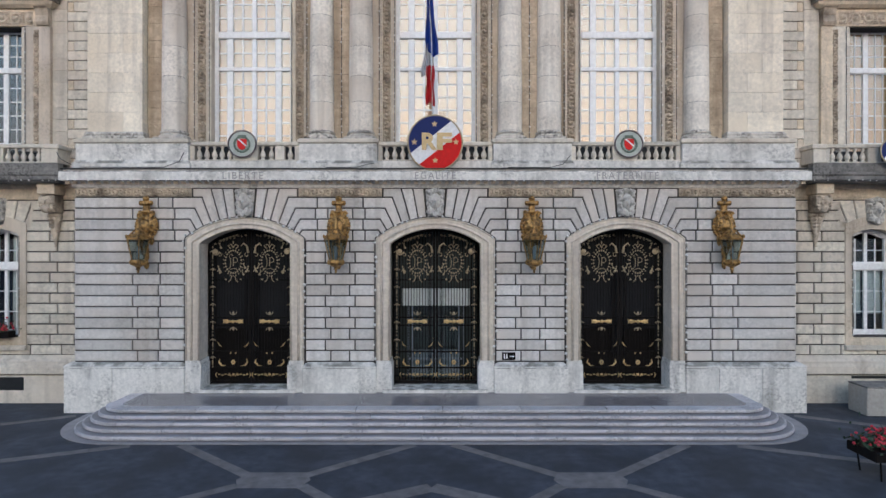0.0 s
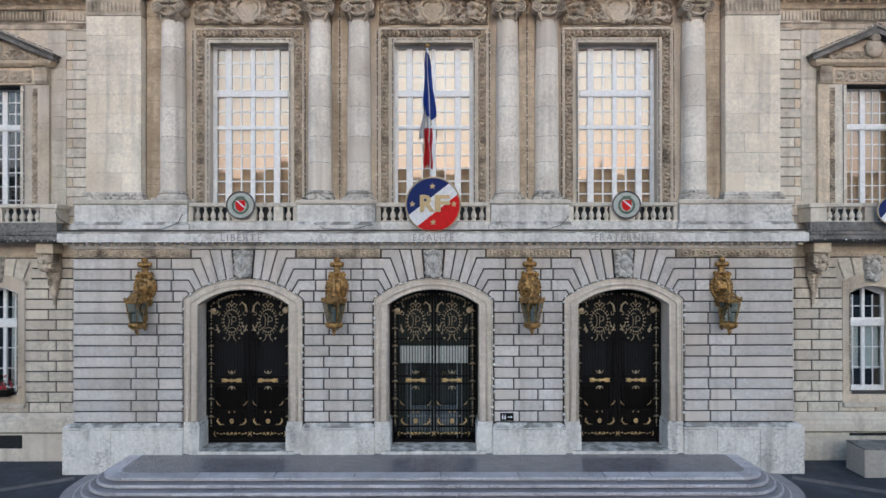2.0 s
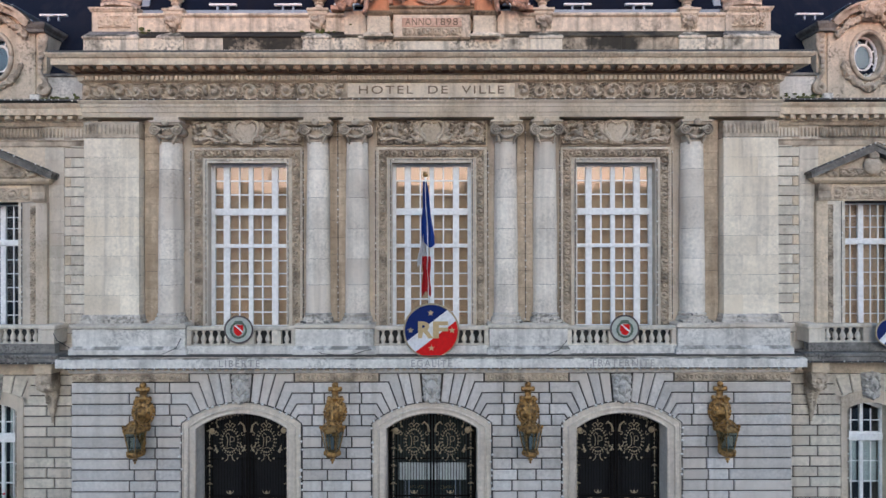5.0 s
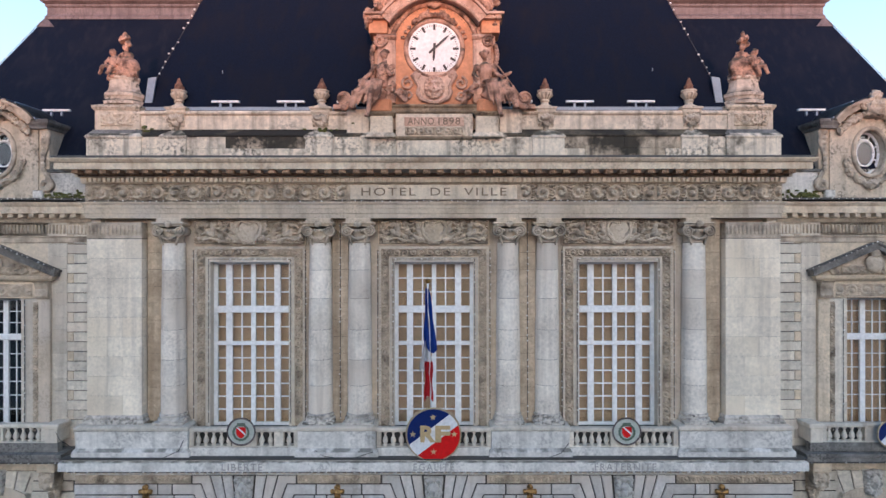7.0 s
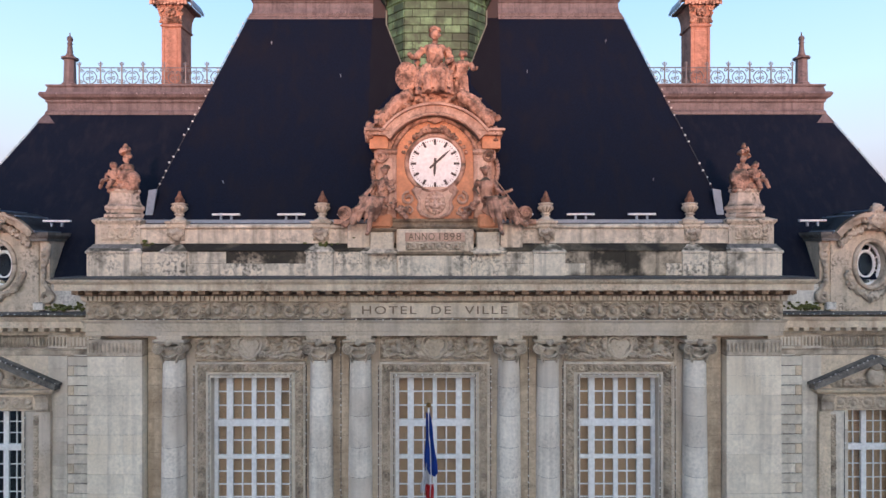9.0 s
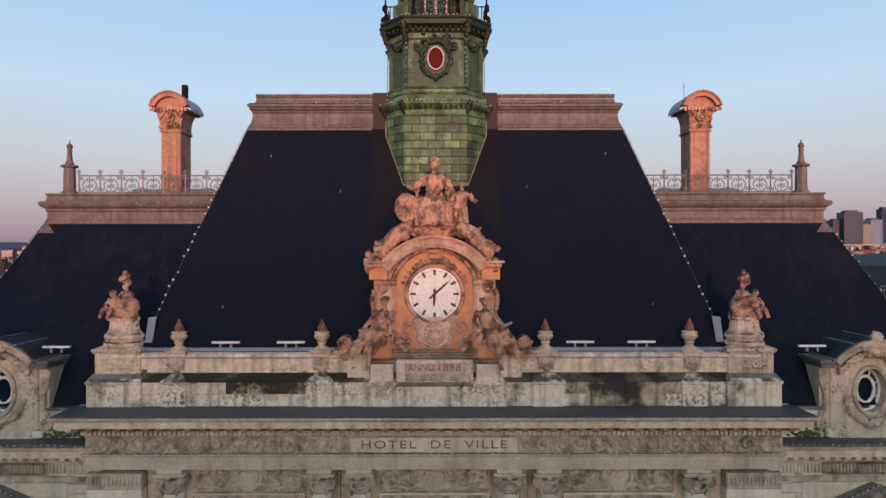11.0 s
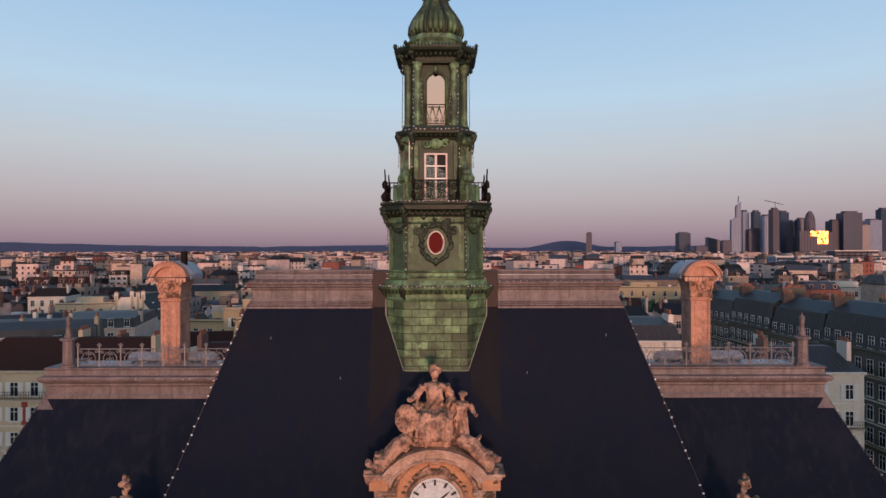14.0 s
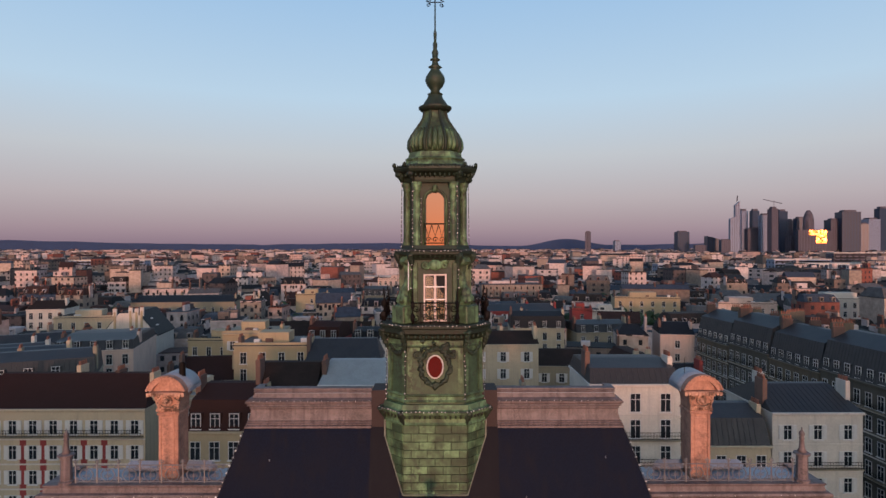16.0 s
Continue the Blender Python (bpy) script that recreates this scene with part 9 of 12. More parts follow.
part("terrace", octo_loft(bmesh.new(), [(35.3, 2.3, 1.4), (35.47, 2.3, 1.4)]), COPPER_DARK, tower)
# stage with the balcony windows
part("window_stage", octo_loft(bmesh.new(), [(35.45, 1.5, 0.95), (36.6, 1.42, 0.9), (38.4, 1.38, 0.88)]), COPPER_MID, tower)
for k in range(4):
    m = Matrix.Rotation(math.pi / 2 * k, 4, "Z")
    for s in (-1,):
        p = part("corner_pedestal", boxed(-0.40, 0.40, -0.36, 0.36, 35.47, 36.25, 0.05), COPPER, tower)
        p.matrix_basis = m @ pose(s * 1.38, -1.38, 0, 0, 0, s * 45)
        bm = bmesh.new()
        tube(bm, [(0, 0.05, 36.25), (0, -0.12, 36.5), (0, -0.1, 36.8), (0, 0.12, 37.1), (0, 0.2, 37.6), (0, 0.1, 38.1), (0, -0.1, 38.3)], 0.26, 8, [1.15, 1.1, 0.9, 0.75, 0.7, 0.8, 1.0])
        for q in (-1, 1):
            blob(bm, q * 0.18, -0.2, 36.5, 0.14, 0.16, 0.2, 0.2, 2)
            blob(bm, q * 0.15, -0.05, 38.15, 0.14, 0.16, 0.18, 0.2, 2)
        c = part("corner_scroll", carve(fused(bm, 0.03), 0.035, 0.2), COPPER, tower, "scrolled copper buttress", smooth=True)
        c.matrix_basis = m @ pose(s * 1.28, -1.28, 0, 0, 0, s * 45)
    win = part("window", plate(bmesh.new(), [(-0.5, 35.55), (0.5, 35.55), (0.5, 37.6), (-0.5, 37.6)], -1.56, -1.4, [[(-0.43, 35.62), (-0.05, 35.62), (-0.05, 37.54), (-0.43, 37.54)], [(0.05, 35.62), (0.43, 35.62), (0.43, 37.54), (0.05, 37.54)]]), PINK_PAINT, tower, "narrow white casement window")
    win.matrix_basis = m
    for z in (36.5, 37.05):
        part("glazing_bar", boxed(-0.44, 0.44, -1.55, -1.5, z - 0.02, z + 0.02), PAINT_WHITE, win)
    pn = pane(-0.42, 0.42, 35.6, 37.5, -1.48, win, GLASS_OLD)
    part("room_dark", boxed(-0.46, 0.46, -1.44, -1.42, 35.56, 37.58), DARK, win)
    pn.matrix_basis = pn.matrix_basis @ pose(0, 0, 0, -3, 0, 5)
    part("casing", plate(bmesh.new(), [(-0.72, 35.5), (0.72, 35.5), (0.72, 37.9), (-0.72, 37.9)], -1.55, -1.35, [[(-0.5, 35.52), (0.5, 35.52), (0.5, 37.6), (-0.5, 37.6)]]), COPPER_DARK, win)
    bm = bmesh.new()
    blob(bm, 0, -1.6, 38.0, 0.3, 0.14, 0.24, 0.2, 3)
    for q in (-1, 1):
        tube(bm, spiral(q * 0.42, 38.0, 0.2, 1.3, -1.6, 0.5, q, 9, 0.2), 0.07, 5)
    part("cartouche", bm, COPPER, win, smooth=True)
    bm = bmesh.new()
    tube(bm, [(-0.95, -1.98, 36.38), (0.95, -1.98, 36.38)], 0.03, 5)
    tube(bm, [(-0.95, -1.98, 35.55), (0.95, -1.98, 35.55)], 0.02, 5)
    for i in range(5):
        x = -0.8 + 0.4 * i
        tube(bm, spiral(x, 36.15, 0.17, 1.4, -1.98, 0, 1 if i % 2 else -1, 9, 0.2), 0.022, 4)
        tube(bm, spiral(x, 35.75, 0.17, 1.4, -1.98, 3, -1 if i % 2 else 1, 9, 0.2), 0.022, 4)
        tube(bm, [(x + 0.2, -1.98, 35.5), (x + 0.2, -1.98, 36.4)], 0.018, 4)
    for s in (-1, 1):
        tube(bm, [(s * 0.95, -1.98, 35.5), (s * 0.95, -1.98, 36.75)], 0.04, 5)
        blob(bm, s * 0.95, -2.02, 35.75, 0.1, 0.16, 0.22, 0.3, 2)
        blob(bm, s * 0.95, -2.0, 36.3, 0.08, 0.12, 0.2, 0.3, 2)
    for s in (-1, 1):
        blob(bm, s * 0.95, -2.0, 36.85, 0.035, 0.035, 0.16, 0, 2)
    part("balcony_rail", bm, IRON, tower, "black scrolled balcony rail").matrix_basis = m @ pose(0, -0.28 if k % 2 else 0, 0)
    if k % 2:
        for q in (-1, 1):
            bm = bmesh.new()
            for z in (36.38, 35.6):
                tube(bm, [(q * 0.95, -2.26, z), (q * 0.95, -1.5, z)], 0.028, 5)
            for j in range(5):
                tube(bm, [(q * 0.95, -2.2 + 0.16 * j, 35.5), (q * 0.95, -2.2 + 0.16 * j, 36.4)], 0.018, 4)
            part("rail_return", bm, IRON, tower, "short black side of the balcony rail").matrix_basis = m
    for q in (-1, 1):
        part("window_pilaster", boxed(min(q * 0.76, q * 0.95), max(q * 0.76, q * 0.95), -1.6, -1.3, 35.5, 38.1, 0.02), COPPER, tower).matrix_basis = m
part("middle_cornice", sweep(bmesh.new(), octo(1.42, 0.9), [(-0.3, 38.2), (0.03, 38.2), (0.1, 38.32), (0.26, 38.4), (0.36, 38.46), (0.38, 38.58), (0.3, 38.64), (0.1, 38.7), (0.05, 38.85), (-0.3, 38.85)], closed=True), COPPER_DARK, tower)
# open lantern with paired columns
part("lantern_core", octo_loft(bmesh.new(), [(38.7, 0.92, 0.5), (41.6, 0.9, 0.5)]), COPPER_DARK, tower)
for k in range(4):
    m = Matrix.Rotation(math.pi / 2 * k, 4, "Z")
    o = arch_outline(0, 0.39, 0.40, 40.80, 38.75)
    fr = part("lantern_arch", plate(bmesh.new(), [(-0.72, 38.72), (0.72, 38.72), (0.72, 41.62), (-0.72, 41.62)], -1.06, -0.86, [o]), COPPER_DARK, tower)
    fr.matrix_basis = m
    part("lantern_glass", plate(bmesh.new(), arch_outline(0, 0.39, 0.40, 40.80, 38.75), -1.0, -0.98), MIRROR_PANE, fr, "arched pane mirroring the dawn")
    bm = bmesh.new()
    for x in (-0.3, 0.0, 0.3):
        tube(bm, spiral(x, 39.1, 0.13, 1.2, -1.22, 0, 1, 8, 0.2), 0.016, 4)
    for x0, x1 in ((-0.45, -0.15), (-0.15, 0.15), (0.15, 0.45)):
        tube(bm, [(x0, -1.22, 39.75), ((x0 + x1) / 2, -1.22, 39.25), (x1, -1.22, 39.75)], 0.016, 4)
    tube(bm, [(-0.46, -1.22, 39.8), (0.46, -1.22, 39.8)], 0.022, 4)
    tube(bm, [(-0.46, -1.22, 38.95), (0.46, -1.22, 38.95)], 0.022, 4)
    part("lantern_rail", bm, IRON, fr, "black iron guard rail")
    bm = bmesh.new()
    a = arc(0, 40.80, 0.49, -90, 90, 14)
    tube(bm, [(x, -1.08, z) for x, z in [(-0.49, 38.8)] + a + [(0.49, 38.8)]], 0.06, 5)
    blob(bm, 0, -1.26, 41.35, 0.13, 0.12, 0.18, 0.3, 2)
    part("arch_roll", bm, COPPER, fr, smooth=True)
    for x, y in ((-0.80, -1.26), (0.80, -1.26)):
        cm = lathe(bmesh.new(), [(0.2, 38.75), (0.2, 38.95), (0.15, 39.03), (0.17, 39.1), (0.15, 39.2), (0.155, 40.9), (0.14, 41.25), (0.19, 41.3), (0.16, 41.36), (0.22, 41.48), (0.23, 41.62)], 12, (x, y, 0))
        col = part("lantern_column", cm, COPPER, tower, smooth=True)
        col.matrix_basis = m
    part("lantern_corner", octo_loft(bmesh.new(), [(38.72, 0.2, 0.1), (41.6, 0.18, 0.1)], (-0.92, -0.92)), COPPER_DARK, tower).matrix_basis = m
part("upper_cornice", sweep(bmesh.new(), octo(1.34, 0.9), [(-0.4, 41.6), (0.02, 41.6), (0.06, 41.72), (0.06, 41.86), (0.2, 41.96), (0.44, 42.06), (0.5, 42.16), (0.5, 42.26), (0.1, 42.4), (-0.4, 42.5)], closed=True), COPPER_DARK, tower)
bm = bmesh.new()
for k in range(4):
    for s in (-1, 1):
        v = Matrix.Rotation(math.pi / 2 * k, 3, "Z") @ Vector((s * 1.3, -1.78, 0))
        blob(bm, v.x, v.y, 42.33, 0.1, 0.1, 0.12, 0.2, 1)
part("cornice_knobs", bm, COPPER_DARK, tower, smooth=True)
part("dome_base", octo_loft(bmesh.new(), [(42.3, 1.45, 0.8), (42.6, 1.28, 0.72), (42.68, 1.34, 0.75), (42.78, 1.2, 0.68), (43.0, 1.15, 0.62)]), COPPER, tower)
dome_prof = [(1.05, 42.95), (1.16, 43.1), (1.22, 43.32), (1.2, 43.55), (1.08, 43.85), (0.88, 44.15), (0.70, 44.4), (0.58, 44.62), (0.52, 44.85), (0.52, 45.0)]
dome = part("dome", lathe(bmesh.new(), dome_prof, 8, turn=math.pi / 8), COPPER, tower, "ribbed bell-shaped copper dome", smooth=False)
for i in range(8):
    a = math.pi / 8 + math.pi / 4 * i
    part("rib", tube(bmesh.new(), [(r * 1.01 * math.cos(a), r * 1.01 * math.sin(a), z) for r, z in dome_prof], 0.07, 6), COPPER_DARK, dome, smooth=True)
    a0 = math.pi / 4 * i
    for j in (-1, 0, 1):
        b = a0 + j * 0.2
        pts = [(r * 0.97 * math.cos(b), r * 0.97 * math.sin(b), z) for r, z in dome_prof[1:6]]
        part("gore", tube(bmesh.new(), pts, 0.125, 6, [0.6, 1.0, 1.0, 0.8, 0.3]), COPPER, dome, smooth=True)
part("dome_collar", lathe(bmesh.new(), [(0.56, 44.95), (0.7, 45.02), (0.76, 45.1), (0.76, 45.18), (0.6, 45.24), (0.5, 45.4), (0.36, 45.6), (0.32, 45.72), (0.36, 45.78)], 16), COPPER_DARK, tower, smooth=False)
part("spire_bulb", lathe(bmesh.new(), [(0.26, 45.75), (0.2, 45.95), (0.36, 46.15), (0.46, 46.4), (0.42, 46.6), (0.28, 46.8), (0.18, 46.95), (0.32, 47.02), (0.18, 47.1), (0.12, 47.3), (0.24, 47.36), (0.12, 47.45), (0.16, 47.7), (0.09, 47.85), (0.11, 48.1), (0.06, 48.2), (0.08, 48.6), (0.035, 48.7), (0.03, 49.9)], 14), COPPER_DARK, tower, smooth=True)
bm = bmesh.new()
tube(bm, [(0, 0, 49.8), (0, 0, 51.6)], 0.025, 6)
for s in (-1, 1):
    tube(bm, [(0, 0, 50.0), (s * 0.25, 0, 50.0), (s * 0.42, 0, 50.05)], 0.025, 5)
    tube(bm, spiral(s * 0.3, 50.15, 0.12, 1.2, 0, 0, s, 8, 0.3), 0.02, 4)
    tube(bm, spiral(s * 0.3, 49.87, 0.10, 1.2, 0, 0, -s, 8, 0.3), 0.02, 4)
part("vane", bm, IRON, tower, "black iron weather vane")
part("aerial", tube(bmesh.new(), [(-1.15, -1.6, 36.9), (-1.15, -1.6, 38.5)], 0.02, 5), WHITE, tower, "white aerial rod")

def ring_blocks(half, face, z0, z1, out, n, name, mat, lump):
    """Small carved blocks round a cut-corner cornice."""
    pl = octo(half, face)
    bm = bmesh.new()
    for k in range(8):
        a, b = Vector(pl[k]), Vector(pl[(k + 1) % 8])
        d = (b - a)
        m = max(2, int(d.length / n))
        nx = Vector((d.y, -d.x)).normalized()
        for i in range(m):
            p = a + d * ((i + 0.5) / m) + nx * out * 0.5
            blob(bm, p.x, p.y, (z0 + z1) / 2, n * 0.3, n * 0.3 + out * 0.3, (z1 - z0) / 2, lump, 1)
    part(name, bm, mat, tower, "row of carved copper brackets", smooth=True)


ring_blocks(2.04, 1.22, 34.86, 35.1, 0.3, 0.24, "bracket_row", COPPER_DARK, 0.4)
ring_blocks(2.34, 1.36, 35.34, 35.5, 0.1, 0.16, "leaf_row", COPPER_DARK, 0.6)
ring_blocks(2.2, 1.4, 31.5, 31.75, 0.16, 0.2, "leaf_row", COPPER_DARK, 0.5)
ring_blocks(1.5, 0.95, 38.3, 38.5, 0.2, 0.2, "bracket_row", COPPER_DARK, 0.4)
ring_blocks(1.42, 0.94, 41.8, 42.02, 0.3, 0.2, "bracket_row", COPPER_DARK, 0.4)
ring_blocks(1.78, 1.1, 42.2, 42.36, 0.08, 0.14, "leaf_row", COPPER_DARK, 0.6)
for side in (-1, 1):
    # hanging garlands on the drum's cut corners
    bm = bmesh.new()
    rg = random.Random(80 + side)
    for i in range(24):
        u = i / 23
        p = Vector((side * (1.3 + 0.65 * u), -2.02 + 0.65 * u))
        blob(bm, p.x, p.y - 0.03, 34.55 - 0.35 * math.sin(u * math.pi) + rg.uniform(-0.05, 0.05), 0.08, 0.08, 0.09, 0.5, 1)
    part("corner_garland", bm, COPPER_DARK, tower, "copper garland", smooth=True)

# mouldings round the foot of the drum
for z, o in ((32.18, 0.07), (32.42, 0.05), (34.5, 0.04)):
    part("drum_moulding", sweep(bmesh.new(), octo(2.05, 1.22), [(-0.1, z), (o, z), (o + 0.04, z + 0.05), (o, z + 0.1), (-0.1, z + 0.1)], closed=True), COPPER, tower)


def corner_consoles(half, face, z, h, out, name):
    """A carved console at each corner of a cut-corner plan."""
    for k in range(8):
        x, y = octo(half, face)[k]
        bm = bmesh.new()
        d = Vector((x, y, 0)).normalized()
        for j in range(6):
            u = j / 5
            blob(bm, x + d.x * out * (1 - u), y + d.y * out * (1 - u), z - h * u, 0.17 - 0.1 * u, 0.17 - 0.1 * u, 0.15, 0.5, 2)
        part(name, carve(fused(bm, 0.03), 0.04, 0.13), COPPER_DARK, tower, "dark carved copper console", smooth=True)


corner_consoles(2.1, 1.26, 35.15, 0.75, 0.26, "corner_console")
corner_consoles(1.5, 0.96, 38.4, 0.5, 0.2, "corner_console")
corner_consoles(1.42, 0.95, 41.98, 0.22, 0.2, "corner_console")
corner_consoles(2.2, 1.36, 31.75, 0.35, 0.14, "corner_console")

# ---- strings of unlit bulbs along the edges ----
rb_ = random.Random(77)


def bulb_string(points, step, label="string of small unlit festoon bulbs along an edge", size=0.035):
    """Bulbs along a line; too many to tell apart."""
    bm = bmesh.new()
    pts = [Vector(p) for p in points]
    acc = 0.0
    for a, b in zip(pts, pts[1:]):
        d = (b - a).length
        while acc <= d:
            p = a.lerp(b, acc / d) + Vector((rb_.uniform(-1, 1), rb_.uniform(-1, 0.3), rb_.uniform(-1, 1))) * size * 0.7
            if rb_.random() < 0.8:
                bmesh.ops.create_icosphere(bm, subdivisions=1, radius=size * rb_.uniform(0.6, 1.05), matrix=Matrix.Translation(p))
            acc += step
        acc -= d
    s = thing("festoon_lights", label, "light string", "festoon lights", "stuff")
    part("bulbs", bm, BULB, s, smooth=True)
    part("cable", tube(bmesh.new(), [p + Vector((0, 0.02, 0)) for p in pts], 0.014, 4), CABLE, s)
    return s


for cx in DOORS:
    a = math.degrees(math.asin(2.17 / 3.44))
    bulb_string([(cx - 2.17, -0.05, 1.9)] + [(cx + x, -0.06, z) for x, z in arc(0, ARCH_Z, 3.44, -a, a, 24)] + [(cx + 2.17, -0.05, 1.9)], 0.25, size=0.062)
    bulb_string([(cx - 1.53, 0.6, 9.8), (cx - 1.53, 0.6, 15.95), (cx + 1.53, 0.6, 15.95), (cx + 1.53, 0.6, 9.8)], 0.24)
    bulb_string([(cx - 2.1, 0.62, 9.95), (cx - 2.1, 0.62, 16.3)], 0.24)
    bulb_string([(cx + 2.1, 0.62, 9.95), (cx + 2.1, 0.62, 16.3)], 0.24)
for s in (-1, 1):
    bulb_string([(s * (roof_x(z) + 0.02), roof_y(z) - 0.06, z) for z in (22.6, 26.5, 30.8)], 0.33, size=0.05)
    bulb_string([(s * (wing_x(z) + 0.02), wing_y(z) - 0.06, z) for z in (19.6, 23, 26.6)], 0.36, size=0.045)
    bulb_string([(s * 3.5, 0.6, 10.0), (s * 3.5, 0.6, 17.3)], 0.24)
    bulb_string([(s * 2.2, 5.2, 32.02), (s * 2.82, 4.6, 32.02), (s * 8.1, 4.6, 32.02)], 0.3, size=0.022)
    bulb_string([(s * 9.2, 5.0, 27.64), (s * 17.75, 5.0, 27.64)], 0.3, size=0.024)
    bulb_string([(s * 2.5 + s * BAY, 0.85, 15.58), (s * BAY, 0.85, 16.62)], 0.22)
    bulb_string([(s * BAY - s * 2.5, 0.85, 15.58), (s * BAY, 0.85, 16.62)], 0.22)
    bulb_string([(s * 13.2, 0.3, 8.42), (s * 20.2, 0.3, 8.42)], 0.25)
    bulb_string([(s * 12.7, 0.64, 18.2), (s * 21, 0.64, 18.2)], 0.25)
    bulb_string([(s * (BAY - 0.86), 1.24, 2.6), (s * (BAY - 0.86), 1.24, 6.4)], 0.3)
    bulb_string([(s * (BAY - 1.15), 1.15, 9.2), (s * (BAY - 1.15), 1.15, 14.4)], 0.2)
    for k in (0, 1, 2, 7):
        for half, face, za, zb in ((2.16, 1.28, 31.95, 34.9), (1.66, 1.02, 37.0, 38.35), (1.5, 0.98, 38.8, 41.7)):
            x, y = octo(half, face)[k]
            if x * s > 0:
                bulb_string([(TX + x, TY + y, za), (TX + x * 0.98, TY + y * 0.98, zb)], 0.2, size=0.034)
    bulb_string([(TX + s * 0.62, TY - 1.3, 38.8), (TX + s * 0.62, TY - 1.3, 41.0)], 0.16, size=0.03)
bulb_string([(-13.1, -0.36, 8.34), (13.1, -0.36, 8.34)], 0.25)
bulb_string([(-12.6, 0.07, 18.08), (12.6, 0.07, 18.08)], 0.25)
bulb_string([(TX + x, TY + y, 35.46) for x, y in (octo(2.44, 1.38)[7], octo(2.44, 1.38)[0], octo(2.44, 1.38)[1], octo(2.44, 1.38)[2])], 0.18, size=0.034)
bulb_string([(TX + x, TY + y, 31.85) for x, y in (octo(2.42, 1.5)[7], octo(2.42, 1.5)[0], octo(2.42, 1.5)[1], octo(2.42, 1.5)[2])], 0.18, size=0.034)
bulb_string([(TX + x, TY + y, 38.62) for x, y in (octo(1.8, 1.06)[7], octo(1.8, 1.06)[0], octo(1.8, 1.06)[1], octo(1.8, 1.06)[2])], 0.18, size=0.034)


# ---- the city ----
def varied(name, colours, rough=0.8, windows=None):
    """A material whose tone differs from house to house; far walls carry rows of dark windows."""
    m = bpy.data.materials.new(name)
    m.use_nodes = True
    nodes, links = m.node_tree.nodes, m.node_tree.links
    bsdf = nodes["Principled BSDF"]
    geo = nodes.new("ShaderNodeNewGeometry")
    rampn = nodes.new("ShaderNodeValToRGB")
    rampn.color_ramp.interpolation = "CONSTANT"
    e = rampn.color_ramp.elements
    while len(e) < len(colours):
        e.new(0.5)
    for i, c in enumerate(colours):
        e[i].position, e[i].color = i / len(colours), (*c, 1)
    links.new(geo.outputs["Random Per Island"], rampn.inputs[0])
    n = nodes.new("ShaderNodeTexNoise")
    n.inputs["Scale"].default_value, n.inputs["Detail"].default_value = 0.7, 5
    links.new(geo.outputs["Position"], n.inputs["Vector"])
    r = nodes.new("ShaderNodeMapRange")
    for key, value in zip(("From Min", "From Max", "To Min", "To Max"), (0.3, 0.7, 0.75, 1.2)):
        r.inputs[key].default_value = value
    links.new(n.outputs["Fac"], r.inputs["Value"])
    v = nodes.new("ShaderNodeVectorMath")
    v.operation = "SCALE"
    links.new(rampn.outputs[0], v.inputs[0])
    links.new(r.outputs[0], v.inputs["Scale"])
    last = v.outputs[0]
    if windows:
        sep = nodes.new("ShaderNodeSeparateXYZ")
        links.new(geo.outputs["Position"], sep.inputs[0])

        def cellular(a, period, share, b=None):
            s = a
            if b is not None:
                add = nodes.new("ShaderNodeMath")
                add.operation = "ADD"
                links.new(a, add.inputs[0])
                links.new(b, add.inputs[1])
                s = add.outputs[0]
            d = nodes.new("ShaderNodeMath")
            d.operation = "DIVIDE"
            links.new(s, d.inputs[0])
            d.inputs[1].default_value = period
            f = nodes.new("ShaderNodeMath")
            f.operation = "FRACT"
            links.new(d.outputs[0], f.inputs[0])
            g = nodes.new("ShaderNodeMath")
            g.operation = "GREATER_THAN"
            links.new(f.outputs[0], g.inputs[0])
            g.inputs[1].default_value = 1 - share
            return g.outputs[0]

        mul = nodes.new("ShaderNodeMath")
        mul.operation = "MULTIPLY"
        # each house has its own spacing; some walls are blind
        shift = nodes.new("ShaderNodeMath")
        shift.operation = "MULTIPLY_ADD"
        links.new(geo.outputs["Random Per Island"], shift.inputs[0])
        shift.inputs[1].default_value = 41.0
        links.new(sep.outputs["Y"], shift.inputs[2])
        has = nodes.new("ShaderNodeMath")
        has.operation = "MULTIPLY"
        links.new(cellular(sep.outputs["X"], windows[0], 0.34, shift.outputs[0]), has.inputs[0])
        many = nodes.new("ShaderNodeMath")
        many.operation = "FRACT"
        nine = nodes.new("ShaderNodeMath")
        nine.operation = "MULTIPLY"
        nine.inputs[1].default_value = 9.0
        links.new(geo.outputs["Random Per Island"], nine.inputs[0])
        links.new(nine.outputs[0], many.inputs[0])
        sure = nodes.new("ShaderNodeMath")
        sure.operation = "GREATER_THAN"
        sure.inputs[1].default_value = windows[2] if len(windows) > 2 else 0.0
        links.new(many.outputs[0], sure.inputs[0])
        links.new(sure.outputs[0], has.inputs[1])
        links.new(has.outputs[0], mul.inputs[0])
        links.new(cellular(sep.outputs["Z"], windows[1], 0.46), mul.inputs[1])
        mix = nodes.new("ShaderNodeMix")
        mix.data_type = "RGBA"
        links.new(mul.outputs[0], mix.inputs[0])
        links.new(last, mix.inputs[6])
        mix.inputs[7].default_value = (0.03, 0.03, 0.035, 1)
        last = mix.outputs[2]
    links.new(last, bsdf.inputs["Base Color"])
    bsdf.inputs["Roughness"].default_value = rough
    bsdf.inputs["Specular IOR Level"].default_value = 0.25
    return m


